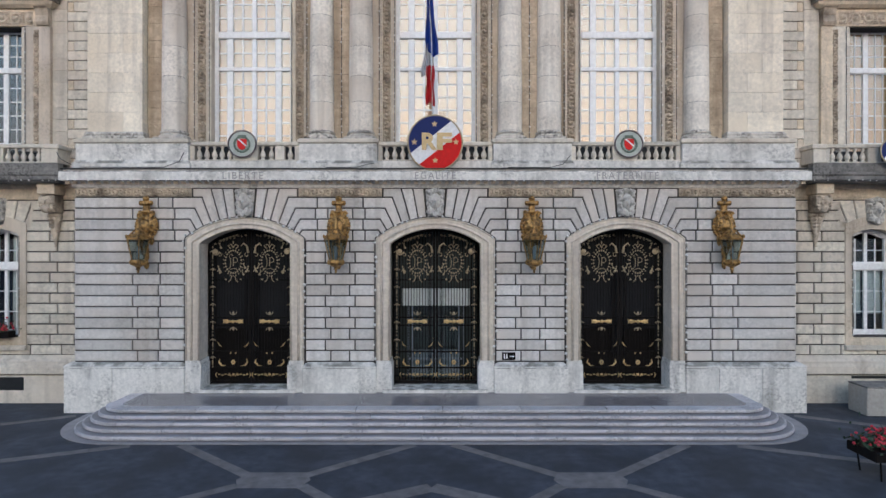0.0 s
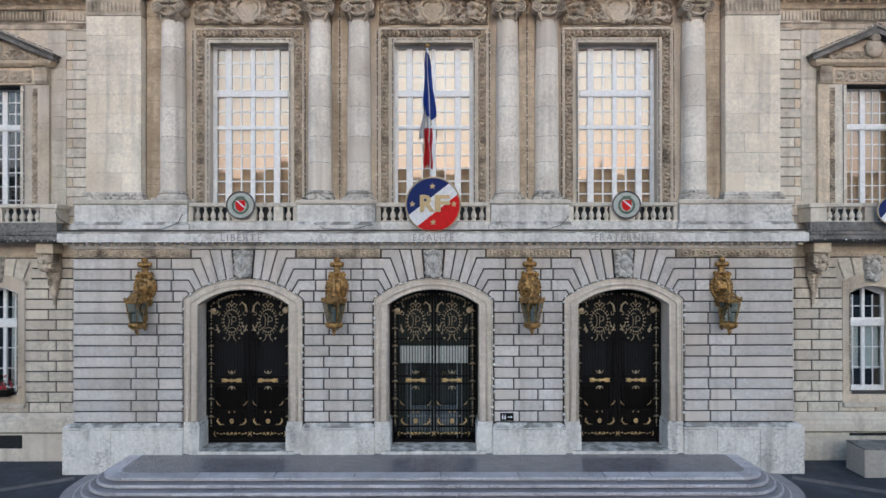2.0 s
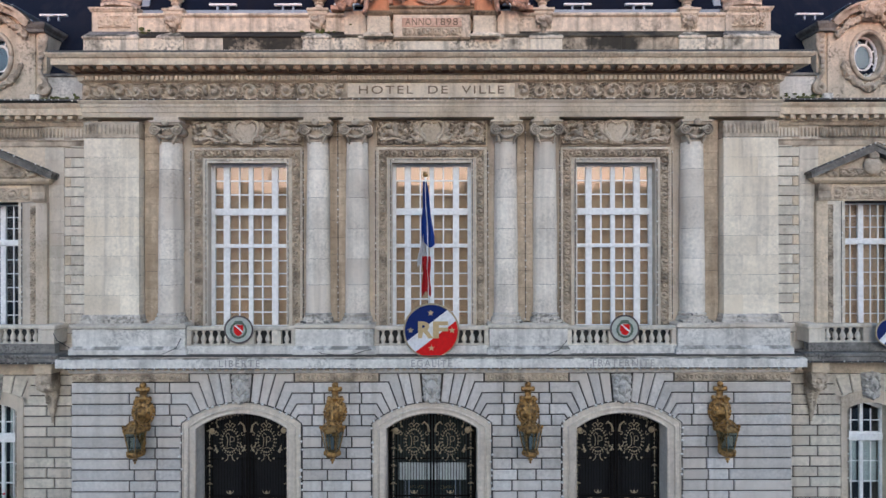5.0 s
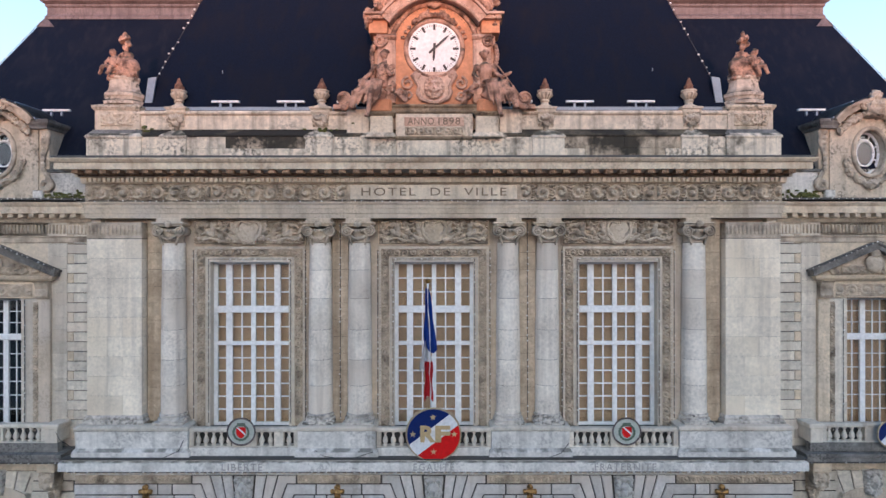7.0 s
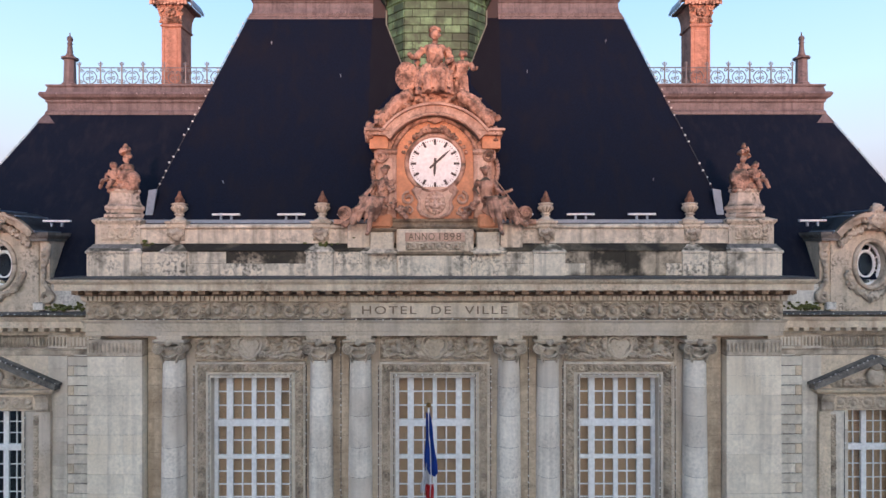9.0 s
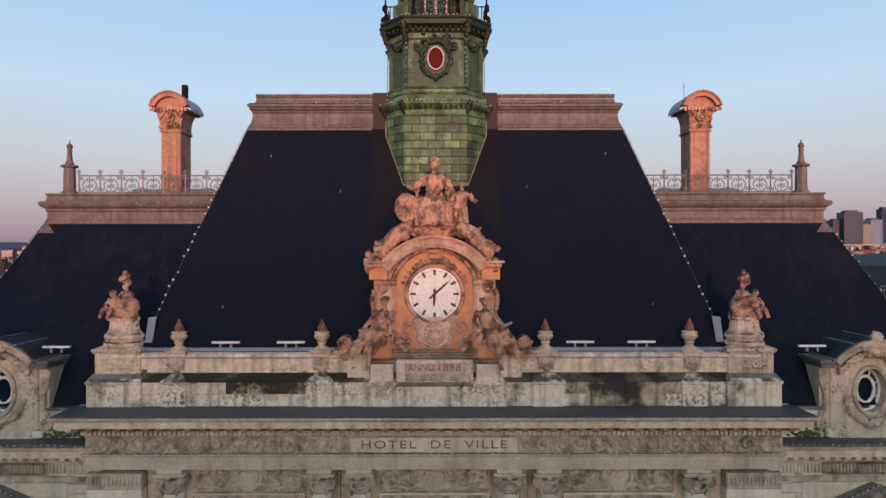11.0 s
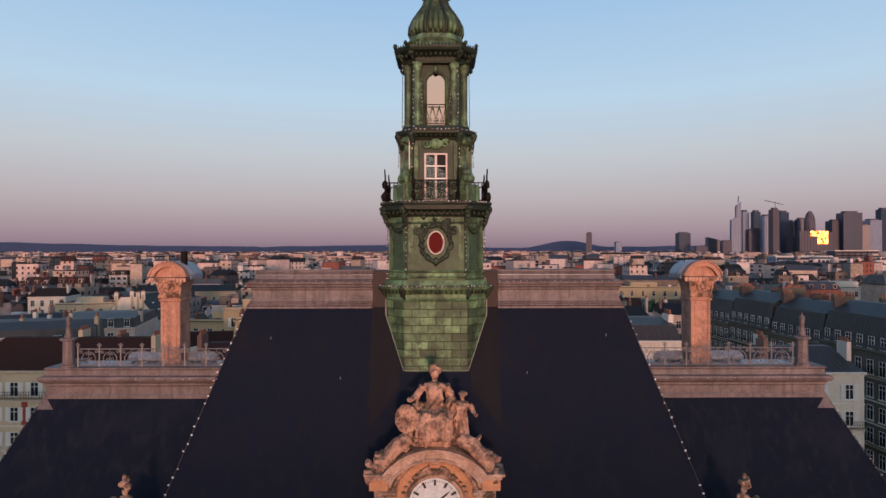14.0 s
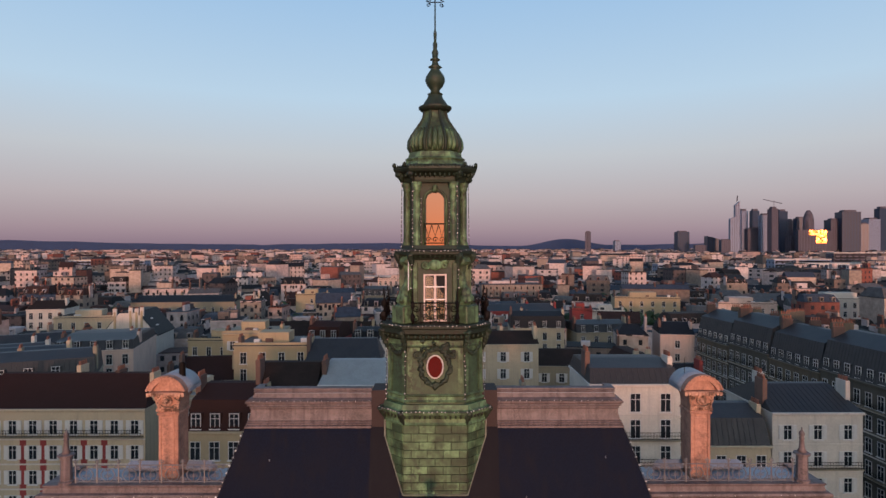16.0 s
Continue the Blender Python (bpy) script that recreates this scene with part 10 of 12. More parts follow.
CREAM = material("cream_render", (0.50, 0.40, 0.275), 0.85, amount=0.35, dirt=(0.24, 0.20, 0.16), patch=0.3, streak=0.4)
OFFWHITE = material("offwhite_render", (0.61, 0.54, 0.465), 0.85, amount=0.35, dirt=(0.30, 0.27, 0.24), patch=0.3, streak=0.4)
GREYWALL = material("grey_render", (0.30, 0.245, 0.17), 0.85, amount=0.4, dirt=(0.17, 0.16, 0.15), patch=0.3, streak=0.4)
OCHREWALL = material("ochre_render", (0.40, 0.31, 0.19), 0.85, amount=0.35, dirt=(0.25, 0.19, 0.12), patch=0.3, streak=0.4)
BRICK = material("red_brick_panel", (0.27, 0.040, 0.036), 0.85, amount=0.3, dirt=(0.18, 0.05, 0.04), patch=1.5, rand=0.15)
TILE_RED = material("dark_red_roof_tile", (0.034, 0.015, 0.012), 0.8, amount=0.4, dirt=(0.045, 0.02, 0.017), patch=0.5, streak=0.3, spec=0.15)
SLATE_TOWN = material("town_slate", (0.013, 0.013, 0.015), 0.6, amount=0.4, dirt=(0.024, 0.022, 0.022), patch=0.5, spec=0.2)
GLASS_DARK = material("dark_window_glass", (0.02, 0.022, 0.026), 0.12, amount=0, bump=0)
SHUTTER = material("white_shutter", (0.60, 0.57, 0.54), 0.6, amount=0.2, dirt=(0.35, 0.34, 0.33))
POT = material("terracotta_pot", (0.28, 0.11, 0.07), 0.85, amount=0.3, dirt=(0.14, 0.07, 0.05), rand=0.2)
STACK = material("sooty_brick_stack", (0.15, 0.085, 0.065), 0.9, amount=0.5, dirt=(0.07, 0.045, 0.04), patch=1.0, rand=0.25)
WALLS = (CREAM, OFFWHITE, GREYWALL, OCHREWALL, OFFWHITE)
ZINC_TOWN = material("town_zinc", (0.047, 0.0455, 0.0475), 0.5, metal=0.1, amount=0.5, dirt=(0.022, 0.024, 0.030), patch=0.4, streak=0.4, bump=0.1, rand=0.2, spec=0.25)
# terrace walls: the narrow street's shade is put into dark base colours
SHADE_STONE = material("shaded_stone", (0.10, 0.085, 0.065), 0.85, amount=0.5, dirt=(0.06, 0.05, 0.04), patch=0.4, streak=0.5)
SHADE_STONE_WARM = material("shaded_warm_stone", (0.14, 0.105, 0.07), 0.85, amount=0.5, dirt=(0.06, 0.05, 0.04), patch=0.4, streak=0.5)
ZINC_PALE = material("pale_zinc", (0.30, 0.31, 0.30), 0.6, amount=0.4, dirt=(0.2, 0.2, 0.19), patch=0.6, streak=0.3)
TILE_BROWN = material("brown_roof_tile", (0.026, 0.018, 0.015), 0.85, amount=0.5, dirt=(0.045, 0.03, 0.024), patch=0.6, streak=0.4, spec=0.15)
PINKWALL = material("pink_render", (0.62, 0.45, 0.37), 0.85, amount=0.35, dirt=(0.30, 0.22, 0.18), patch=0.3, streak=0.4)
WALLS = WALLS + (PINKWALL, CREAM)
ROOFS = (ZINC_TOWN, SLATE_TOWN, TILE_BROWN, TILE_RED, SLATE_TOWN, TILE_BROWN)


def window_parts(w, h, shutters):
    """Meshes of a window: frame with sill, pane, shutter or None, and all in one for houses far off."""
    def frame_of(bm):
        for x0, x1 in ((-w / 2 - 0.05, -w / 2 + 0.02), (-0.03, 0.03), (w / 2 - 0.02, w / 2 + 0.05)):
            box(bm, x0, x1, -0.09, 0.02, 0, h)
        for z in (0, h * 0.68, h):
            box(bm, -w / 2 - 0.06, w / 2 + 0.06, -0.10, 0.02, z - 0.03, z + 0.03)
        return box(bm, -w / 2 - 0.15, w / 2 + 0.15, -0.2, 0.02, -0.14, 0.0)

    def pane_of(bm):
        return box(bm, -w / 2, w / 2, -0.05, 0.02, 0, h)

    def shutters_of(bm, sides):
        for s in sides:
            a, b = s * (w / 2 + 0.08), s * (w / 2 + 0.62)
            box(bm, min(a, b), max(a, b), -0.10, 0.0, 0, h)
            for k in (0.04, 0.36, 0.68):
                box(bm, min(a, b) + 0.06, max(a, b) - 0.06, -0.115, -0.09, h * k, h * (k + 0.27))
        return bm

    frame_me, pane_m, far_bm = finish(frame_of(bmesh.new())), finish(pane_of(bmesh.new())), pane_of(bmesh.new())
    for f in far_bm.faces:
        f.material_index = 1
    frame_of(far_bm)
    if shutters:
        shutters_of(far_bm, (-1, 1))
    far_me = finish(far_bm)
    frame_me.materials.append(SHUTTER)
    pane_m.materials.append(GLASS_DARK)
    far_me.materials.append(SHUTTER)
    far_me.materials.append(GLASS_DARK)
    pair = []
    for s in (-1, 1) if shutters else ():
        me = finish(shutters_of(bmesh.new(), (s,)))
        me.materials.append(SHUTTER)
        pair.append(me)
    return frame_me, pane_m, pair, far_me


def town_window(kind, parent, at, near):
    """One window of a town house."""
    frame_me, pane_m, pair, far_me = kind
    if not near:
        return part("window", far_me, None, parent, at=at)
    w = part("window", frame_me, None, parent, at=at)
    part("pane", pane_m, None, w)
    for me in pair:
        part("shutter", me, None, w)
    return w


WIN_PLAIN, WIN_SHUT, WIN_TALL = window_parts(1.05, 1.75, False), window_parts(1.0, 1.8, True), window_parts(1.15, 2.15, False)


def gable(bm, w, d, z, h, inset_x, inset_y):
    """A hipped roof block over w x d (front at y = 0)."""
    a = [(-w / 2, 0, z), (w / 2, 0, z), (w / 2, d, z), (-w / 2, d, z)]
    b = [(-w / 2 + inset_x, inset_y, z + h), (w / 2 - inset_x, inset_y, z + h), (w / 2 - inset_x, d - inset_y, z + h), (-w / 2 + inset_x, d - inset_y, z + h)]
    va, vb = [bm.verts.new(p) for p in a], [bm.verts.new(p) for p in b]
    for i in range(4):
        bm.faces.new((va[i], va[(i + 1) % 4], vb[(i + 1) % 4], vb[i]))
    bm.faces.new(vb)
    bm.faces.new(va[::-1])
    return bm


POT_MESH = finish(lathe(bmesh.new(), [(0.14, 0.0), (0.16, 0.06), (0.11, 0.45), (0.14, 0.55)], 6))
POT_MESH.materials.append(POT)


def house(x, y, w, d, eave, wall_mat, roof_mat, roof=("hip", 3.0), floors=5, bays=4, turn=0.0, win=None, label="", panels=False, balcony=None, dormers=0, stacks=2, seed=0, detail=2, group="town houses"):
    """A town house: front at (x, y), facing the square unless turned."""
    r = random.Random(seed)
    win = win or WIN_PLAIN
    label = label or "%s town house with %s roof" % ({"cream_render": "cream-rendered", "offwhite_render": "off-white", "grey_render": "grey-rendered", "ochre_render": "ochre-rendered", "pink_render": "pink-rendered", "red_brick_panel": "red brick"}.get(wall_mat.name, "pale"), {"town_zinc": "a grey zinc", "town_slate": "a dark slate", "dark_red_roof_tile": "a dark red tiled", "brown_roof_tile": "a dark brown tiled", "pale_zinc": "a pale zinc"}.get(roof_mat.name, "a flat"))
    h = thing("town_house", label, "house", group, at=pose(x, y, 0, 0, 0, turn))
    bm = boxed(-w / 2, w / 2, 0, d, 0, eave)
    part("wall", bm, wall_mat, h)
    part("eave", boxed(-w / 2 - 0.15, w / 2 + 0.15, -0.35, d + 0.1, eave, eave + 0.3, 0.05), wall_mat, h)
    kind, rh = roof
    bm = bmesh.new()
    if kind == "mansard":
        rings = []
        for z, ix, iy in ((0, 0, 0), (rh * 0.75, 0.25, 1.1), (rh, 0.55, 1.1 + (d - 2.2) * 0.42)):
            rings.append([bm.verts.new((px, py, eave + 0.3 + z)) for px, py in ((-w / 2 + ix, iy), (w / 2 - ix, iy), (w / 2 - ix, d - iy), (-w / 2 + ix, d - iy))])
        for p, q in zip(rings, rings[1:]):
            for i in range(4):
                bm.faces.new((p[i], p[(i + 1) % 4], q[(i + 1) % 4], q[i]))
        bm.faces.new(rings[2])
        bm.faces.new(rings[0][::-1])
    elif kind == "flat":
        box(bm, -w / 2, w / 2, 0, d, eave + 0.3, eave + 0.5)
    else:
        gable(bm, w + 0.2, d, eave + 0.3, rh, w * 0.08 if kind == "hip" else 0.02, d * 0.45)
    rf = part("roof", bm, roof_mat, h)
    if kind == "flat":
        part("roof_hut", boxed(-w / 4, w / 6, d * 0.3, d * 0.7, eave + 0.5, eave + 2.4, 0.03), wall_mat, rf)
        part("parapet", boxed(-w / 2, w / 2, 0, 0.25, eave + 0.501, eave + 0.95, 0.02), wall_mat, rf)
        for k in range(3):
            qx, qy, qs = r.uniform(-0.42, 0.42) * w, r.uniform(0.1, 0.28) * d, r.uniform(0.4, 1.0)
            part("roof_vent", boxed(qx - qs, qx + qs, qy - 0.5, qy + 0.5, eave + 0.5, eave + 0.5 + r.uniform(0.5, 1.2), 0.03), r.choice((SHUTTER, STACK, ZINC_TOWN)), rf)
    if detail > 1 and roof_mat is ZINC_TOWN and kind != "flat":
        run, up = (1.1, rh * 0.75) if kind == "mansard" else (d * 0.45, rh)
        rib = finish(tube(bmesh.new(), [(0, 0, 0), (0, run, up)], 0.035, 4))
        rib.materials.append(ZINC_TOWN)
        for i in range(int(w / 0.75)):
            part("seam", rib, None, rf, at=pose(-w / 2 + 0.6 + (w - 1.2) * i / (w / 0.75), 0.0, eave + 0.31))
    fh = (eave - 0.9) / floors
    for f in range(floors):
        z = 0.9 + fh * f
        if detail > 1 and f:
            part("string_course", boxed(-w / 2 - 0.03, w / 2 + 0.03, -0.12, 0.05, z - 0.5, z - 0.32), OFFWHITE, h)
        if f == 0 and detail < 2:
            continue
        for b in range(bays):
            bx = -w / 2 + w * (b + 0.5) / bays
            town_window(win, h, pose(bx, 0, z + (0.25 if win is not WIN_TALL else 0.1)), detail > 1 and group == "town houses")
            if panels and b < bays - 1 and b % 3 != 1 and f < floors - 1:
                part("brick_panel", boxed(bx + w / bays / 2 - 0.4, bx + w / bays / 2 + 0.4, -0.06, 0.05, z - 0.3, z + fh - 0.52), BRICK, h)
        if balcony is not None and f in balcony:
            part("balcony_slab", boxed(-w / 2 + 0.2, w / 2 - 0.2, -0.7, 0, z - 0.12, z + 0.02, 0.02), GREYWALL, h)
            bm = bmesh.new()
            for i in range(int(w / 0.35)):
                xx = -w / 2 + 0.25 + 0.35 * i
                box(bm, xx - 0.015, xx + 0.015, -0.68, -0.65, z, z + 0.9)
            for zz in (0.1, 0.5, 0.88):
                box(bm, -w / 2 + 0.2, w / 2 - 0.2, -0.69, -0.64, z + zz, z + zz + 0.05)
            part("balcony_rail", bm, IRON, h)
    for i in range(dormers):
        bx = -w / 2 + w * (i + 0.5) / dormers
        dm = boxed(bx - 0.75, bx + 0.75, 0.25, 2.0, eave + 0.5, eave + 2.35, 0.03)
        part("dormer", dm, roof_mat, rf)
        part("window", WIN_PLAIN[3], None, rf, at=pose(bx, 0.24, eave + 0.55))
    for i in range(stacks):
        sx = (-w / 2 + 0.35 if i % 2 == 0 else w / 2 - 0.35) if i < 2 else r.uniform(-0.4, 0.4) * w
        sy = d * (0.3 + 0.3 * (i // 2)) + r.uniform(-0.5, 0.5)
        top = eave + rh + r.uniform(0.6, 1.6)
        ch = part("chimney", boxed(sx - 0.3, sx + 0.3, sy - 1.0, sy + 1.0, eave + 0.2, top, 0.03), wall_mat if i % 3 else STACK, rf)
        for k in range(4):
            part("chimney_pot", POT_MESH, None, rf, at=pose(sx, sy - 0.72 + 0.48 * k, top))
    return h


# houses across the street behind the town hall
house(-50.6, 56.0, 24.0, 11, 17.3, CREAM, TILE_RED, ("hip", 3.6), 5, 9, 0, WIN_SHUT, "long cream house with red brick panels and white shutters", True, (4,), 0, 4, 1)
house(-25.3, 48.0, 9.0, 11, 16.8, OCHREWALL, TILE_RED, ("mansard", 4.6), 5, 4, 0, WIN_TALL, "ochre house with a dark red mansard and white dormers", False, (), 4, 2, 2)
house(-19.2, 50.0, 7.6, 12, 19.0, GREYWALL, TILE_BROWN, ("gable", 4.5), 5, 2, 0, WIN_PLAIN, "narrow grey house with a steep brown gable roof", False, (), 0, 1, 3)
house(-10.6, 52.0, 8.8, 10, 21.3, OFFWHITE, ZINC_PALE, ("hip", 2.3), 6, 3, 0, WIN_PLAIN, "pale house with a light grey zinc roof", False, (), 0, 1, 4)
house(-1.6, 51.0, 8.0, 10, 18.0, GREYWALL, TILE_BROWN, ("hip", 2.6), 5, 3, 0, WIN_PLAIN, "", False, (), 0, 2, 9)
house(6.0, 50.0, 10.0, 12, 17.5, GREYWALL, ZINC_TOWN, ("hip", 2.6), 5, 4, 0, WIN_PLAIN, "", False, (), 0, 2, 5)
house(23.0, 47.5, 10.6, 11, 22.4, OFFWHITE, ZINC_TOWN, ("mansard", 2.2), 7, 3, 0, WIN_TALL, "tall off-white apartment house with iron balconies", False, (5, 4), 0, 2, 6)
house(35.2, 52.0, 12.5, 10, 13.6, CREAM, ZINC_TOWN, ("mansard", 4.2), 4, 5, 0, WIN_TALL, "low cream house with brick panels and a zinc mansard", True, (), 0, 2, 7)
house(47.6, 52.5, 11.4, 12, 17.6, OFFWHITE, ZINC_TOWN, ("hip", 2.4), 5, 3, 0, WIN_SHUT, "white corner house with shutters and a low zinc roof", False, (3,), 0, 3, 8)
# long terrace along the narrow side street, its deep shade in the wall colours
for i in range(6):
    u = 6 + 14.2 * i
    house(66.2 - 0.053 * u, 36.0 + u, 14.0, 11, 16.9 + (i * 37 % 5) * 0.25, (SHADE_STONE, SHADE_STONE_WARM)[i % 2], ZINC_TOWN, ("mansard", 6.6), 5, 6, -87, WIN_TALL, "tall stone apartment house with a zinc mansard and iron balconies", False, (4, 1), 6, 6, 30 + i)


def party_wall_house(x, y, w, d, eave, rise, wall_mat, roof_mat, flues, label, turn=0.0):
    """A house that turns its blind gable to the town hall, brown flues running up it."""
    h = thing("town_house", label, "house", "gable houses", at=pose(x, y, 0, 0, 0, turn))
    outline = [(-w / 2, 0), (w / 2, 0), (w / 2, eave), (w * 0.16, eave + rise), (-w * 0.16, eave + rise), (-w / 2, eave)]
    part("wall", plate(bmesh.new(), outline, 0.0, d), wall_mat, h)
    bm = bmesh.new()
    for s in (-1, 1):
        a = [(s * (w / 2 + 0.3), eave - 0.2), (s * w * 0.16, eave + rise + 0.05), (s * w * 0.16, eave + rise + 0.3), (s * (w / 2 + 0.3), eave + 0.1)]
        plate(bm, a, 0.3, d + 0.2)
    box(bm, -w * 0.17, w * 0.17, 0.3, d, eave + rise + 0.02, eave + rise + 0.28)
    rf = part("roof", bm, roof_mat, h)
    for k, fx in enumerate(flues):
        top = eave + rise + 1.3 + 0.3 * (k % 2)
        part("flue", boxed(fx - 0.3, fx + 0.3, -0.22, 0.0, eave * 0.4, top - 0.9, 0.03), OCHREWALL, h)
        ch = part("chimney", boxed(fx - 0.5, fx + 0.5, -0.2, 0.5, eave + rise - 0.9, top, 0.03), wall_mat, h)
        for q in (-0.3, 0.0, 0.3):
            part("chimney_pot", lathe(bmesh.new(), [(0.12, top), (0.09, top + 0.5)], 6, (fx + q, 0.15, 0)), POT, ch)
    for q in range(2):
        t = 0.35 + 0.3 * q
        part("skylight", boxed(w / 2 - w * 0.34 * t - 0.5, w / 2 - w * 0.34 * t + 0.5, d * 0.3, d * 0.3 + 1.2, eave + rise * t, eave + rise * t + 0.35, 0.03), SHUTTER, rf)
    return h


# houses that stand out in the quarter behind: x, front y, width, depth, eave, wall, roof, kind of roof, storeys, bays, turn
LANDMARKS = (
    (-75.6, 107.0, 16.0, 22, 16.0, PINKWALL, ZINC_TOWN, ("mansard", 2.6), 5, 5, 14, WIN_TALL),
    (-98.0, 112.0, 26.0, 12, 14.5, GREYWALL, ZINC_TOWN, ("gable", 3.4), 4, 8, 30, WIN_PLAIN),
    (-112.0, 96.0, 24.0, 12, 14.0, GREYWALL, ZINC_TOWN, ("gable", 3.8), 4, 7, 34, WIN_PLAIN),
    (-54.4, 126.0, 18.0, 11, 15.0, OCHREWALL, SLATE_TOWN, ("flat", 0.5), 4, 5, -4, WIN_TALL),
    (-40.7, 132.0, 15.3, 10, 15.2, CREAM, TILE_BROWN, ("gable", 3.4), 4, 5, 0, WIN_PLAIN),
    (-24.9, 131.0, 15.3, 10, 15.2, OCHREWALL, TILE_BROWN, ("gable", 3.4), 4, 5, 2, WIN_PLAIN),
    (-55.0, 230.0, 13.3, 14, 18.0, OCHREWALL, SLATE_TOWN, ("flat", 0.5), 5, 1, 8, WIN_PLAIN),
    (-30.8, 257.0, 14.0, 12, 15.5, GREYWALL, ZINC_TOWN, ("mansard", 4.0), 4, 5, -6, WIN_PLAIN),
    (-21.1, 316.0, 30.0, 14, 20.0, PINKWALL, SLATE_TOWN, ("flat", 0.5), 6, 10, 3, WIN_TALL),
    (29.4, 189.0, 26.0, 12, 15.5, BRICK, ZINC_TOWN, ("hip", 2.0), 5, 6, 4, WIN_SHUT),
    (29.1, 154.0, 16.4, 12, 14.2, CREAM, SLATE_TOWN, ("mansard", 4.6), 4, 4, -3, WIN_TALL),
    (48.0, 152.0, 16.0, 12, 13.2, GREYWALL, ZINC_TOWN, ("mansard", 3.0), 4, 4, 6, WIN_TALL),
    (50.0, 186.0, 7.0, 12, 16.0, BRICK, TILE_RED, ("flat", 0.5), 5, 1, -8, WIN_PLAIN),
    (60.2, 190.0, 12.0, 12, 15.0, OFFWHITE, SLATE_TOWN, ("flat", 0.5), 4, 2, -8, WIN_PLAIN),
    (85.6, 222.0, 26.0, 14, 17.0, OCHREWALL, SLATE_TOWN, ("flat", 0.5), 5, 6, -10, WIN_TALL),
    (120.0, 208.0, 22.0, 14, 16.0, PINKWALL, SLATE_TOWN, ("flat", 0.5), 4, 6, -6, WIN_TALL),
    (158.6, 206.0, 28.0, 14, 18.0, OFFWHITE, SLATE_TOWN, ("flat", 0.5), 5, 8, -8, WIN_TALL),
    (-119.5, 289.0, 24.0, 14, 17.0, PINKWALL, TILE_RED, ("hip", 2.4), 5, 5, 12, WIN_PLAIN),
    (-118.0, 175.0, 20.0, 13, 15.0, CREAM, SLATE_TOWN, ("flat", 0.5), 4, 5, 10, WIN_TALL),
    (-137.0, 183.0, 12.0, 12, 17.0, OFFWHITE, TILE_BROWN, ("gable", 2.6), 5, 4, 10, WIN_TALL),
    (-103.0, 214.0, 40.0, 14, 16.5, GREYWALL, SLATE_TOWN, ("gable", 2.2), 4, 12, 5, WIN_PLAIN),
    (8.0, 118.0, 14.0, 12, 15.0, GREYWALL, TILE_BROWN, ("gable", 3.0), 4, 4, 5, WIN_PLAIN),
    (57.9, 122.0, 8.0, 11, 17.0, PINKWALL, SLATE_TOWN, ("gable", 2.5), 5, 1, -10, WIN_PLAIN),
)
for k, (x, y, w, d, e, wall_m, roof_m, roof_k, fl, nb, turn, wn_) in enumerate(LANDMARKS):
    house(x, y, w, d, e, wall_m, roof_m, roof_k, fl, nb, turn, wn_, "", False, None, nb if roof_k[0] == "mansard" else 0, 3, 200 + k, 1, "distant town houses")
party_wall_house(-88.6, 146.0, 15.0, 16, 13.5, 6.5, OFFWHITE, SLATE_TOWN, (-3.6, 0.6, 2.2, 3.6), "pale house with a blind gable and brown flues", 8)
party_wall_house(-86.9, 246.0, 15.0, 14, 12.0, 5.5, OFFWHITE, TILE_BROWN, (-4.5, 4.5), "white house turning a blank gable to the square", -4)
party_wall_house(41.0, 97.0, 9.0, 12, 12.0, 4.5, CREAM, TILE_RED, (-1.5, 1.0), "cream house with a blind gable and terracotta pots", 5)


def is_free(x, y, w):
    """No house of its own stands here."""
    return all(abs(x - a[0]) > (w + a[2]) / 2 + 1 or not -12 < y - a[1] < a[3] + 3 for a in LANDMARKS) and all(abs(x - a) > w / 2 + 9 or abs(y - b - 6) > 16 for a, b in ((-88.6, 146.0), (-86.9, 246.0), (41.0, 97.0)))


for i in range(3):
    house(-66.0 - 10 * i, 70.0 + 9 * i, 22.0, 11, 17.5 - i, (GREYWALL, CREAM, OFFWHITE)[i % 3], ZINC_TOWN, ("mansard", 4.0), 5, 7, 24, WIN_TALL, "", False, (), 6, 3, 50 + i)

# rows of houses in the middle distance
rc = random.Random(77)
rows_y = (74, 87, 101, 116)
for ry in rows_y:
    xx = -0.86 * (ry + 22) - 6
    end = 0.86 * (ry + 22) + 6
    while xx < end:
        w = rc.uniform(7.5, 15)
        cx = xx + w / 2
        xx += w + (rc.uniform(2, 7) if rc.random() < 0.2 else 0.05)
        if (ry < 108 and cx + w / 2 > 56.0) or (ry < 100 and cx < -50) or not is_free(cx, ry, w):
            continue
        e = rc.uniform(8.5, 15.5) if rc.random() < 0.8 else rc.uniform(16, 21)
        fl = max(2, int(e / 3.0))
        rm = rc.choice(ROOFS)
        kind = rc.choice(("mansard", "hip", "gable", "flat", "mansard", "gable"))
        house(cx, ry + rc.uniform(-3, 3), w, rc.uniform(8, 12), e, rc.choice(WALLS) if rc.random() < 0.92 else BRICK, rm if kind != "flat" else rc.choice((GREYWALL, OFFWHITE, ZINC_TOWN)), (kind, rc.uniform(1.8, 4.0) if kind != "flat" else 0.5), fl, max(2, int(w / 3.4)), rc.uniform(-12, 12),
              rc.choice((WIN_PLAIN, WIN_TALL, WIN_SHUT)), "", False, None, 3 if kind == "mansard" else 0, rc.choice((1, 2, 2, 3)), rc.randrange(9999), 1, "distant town houses")

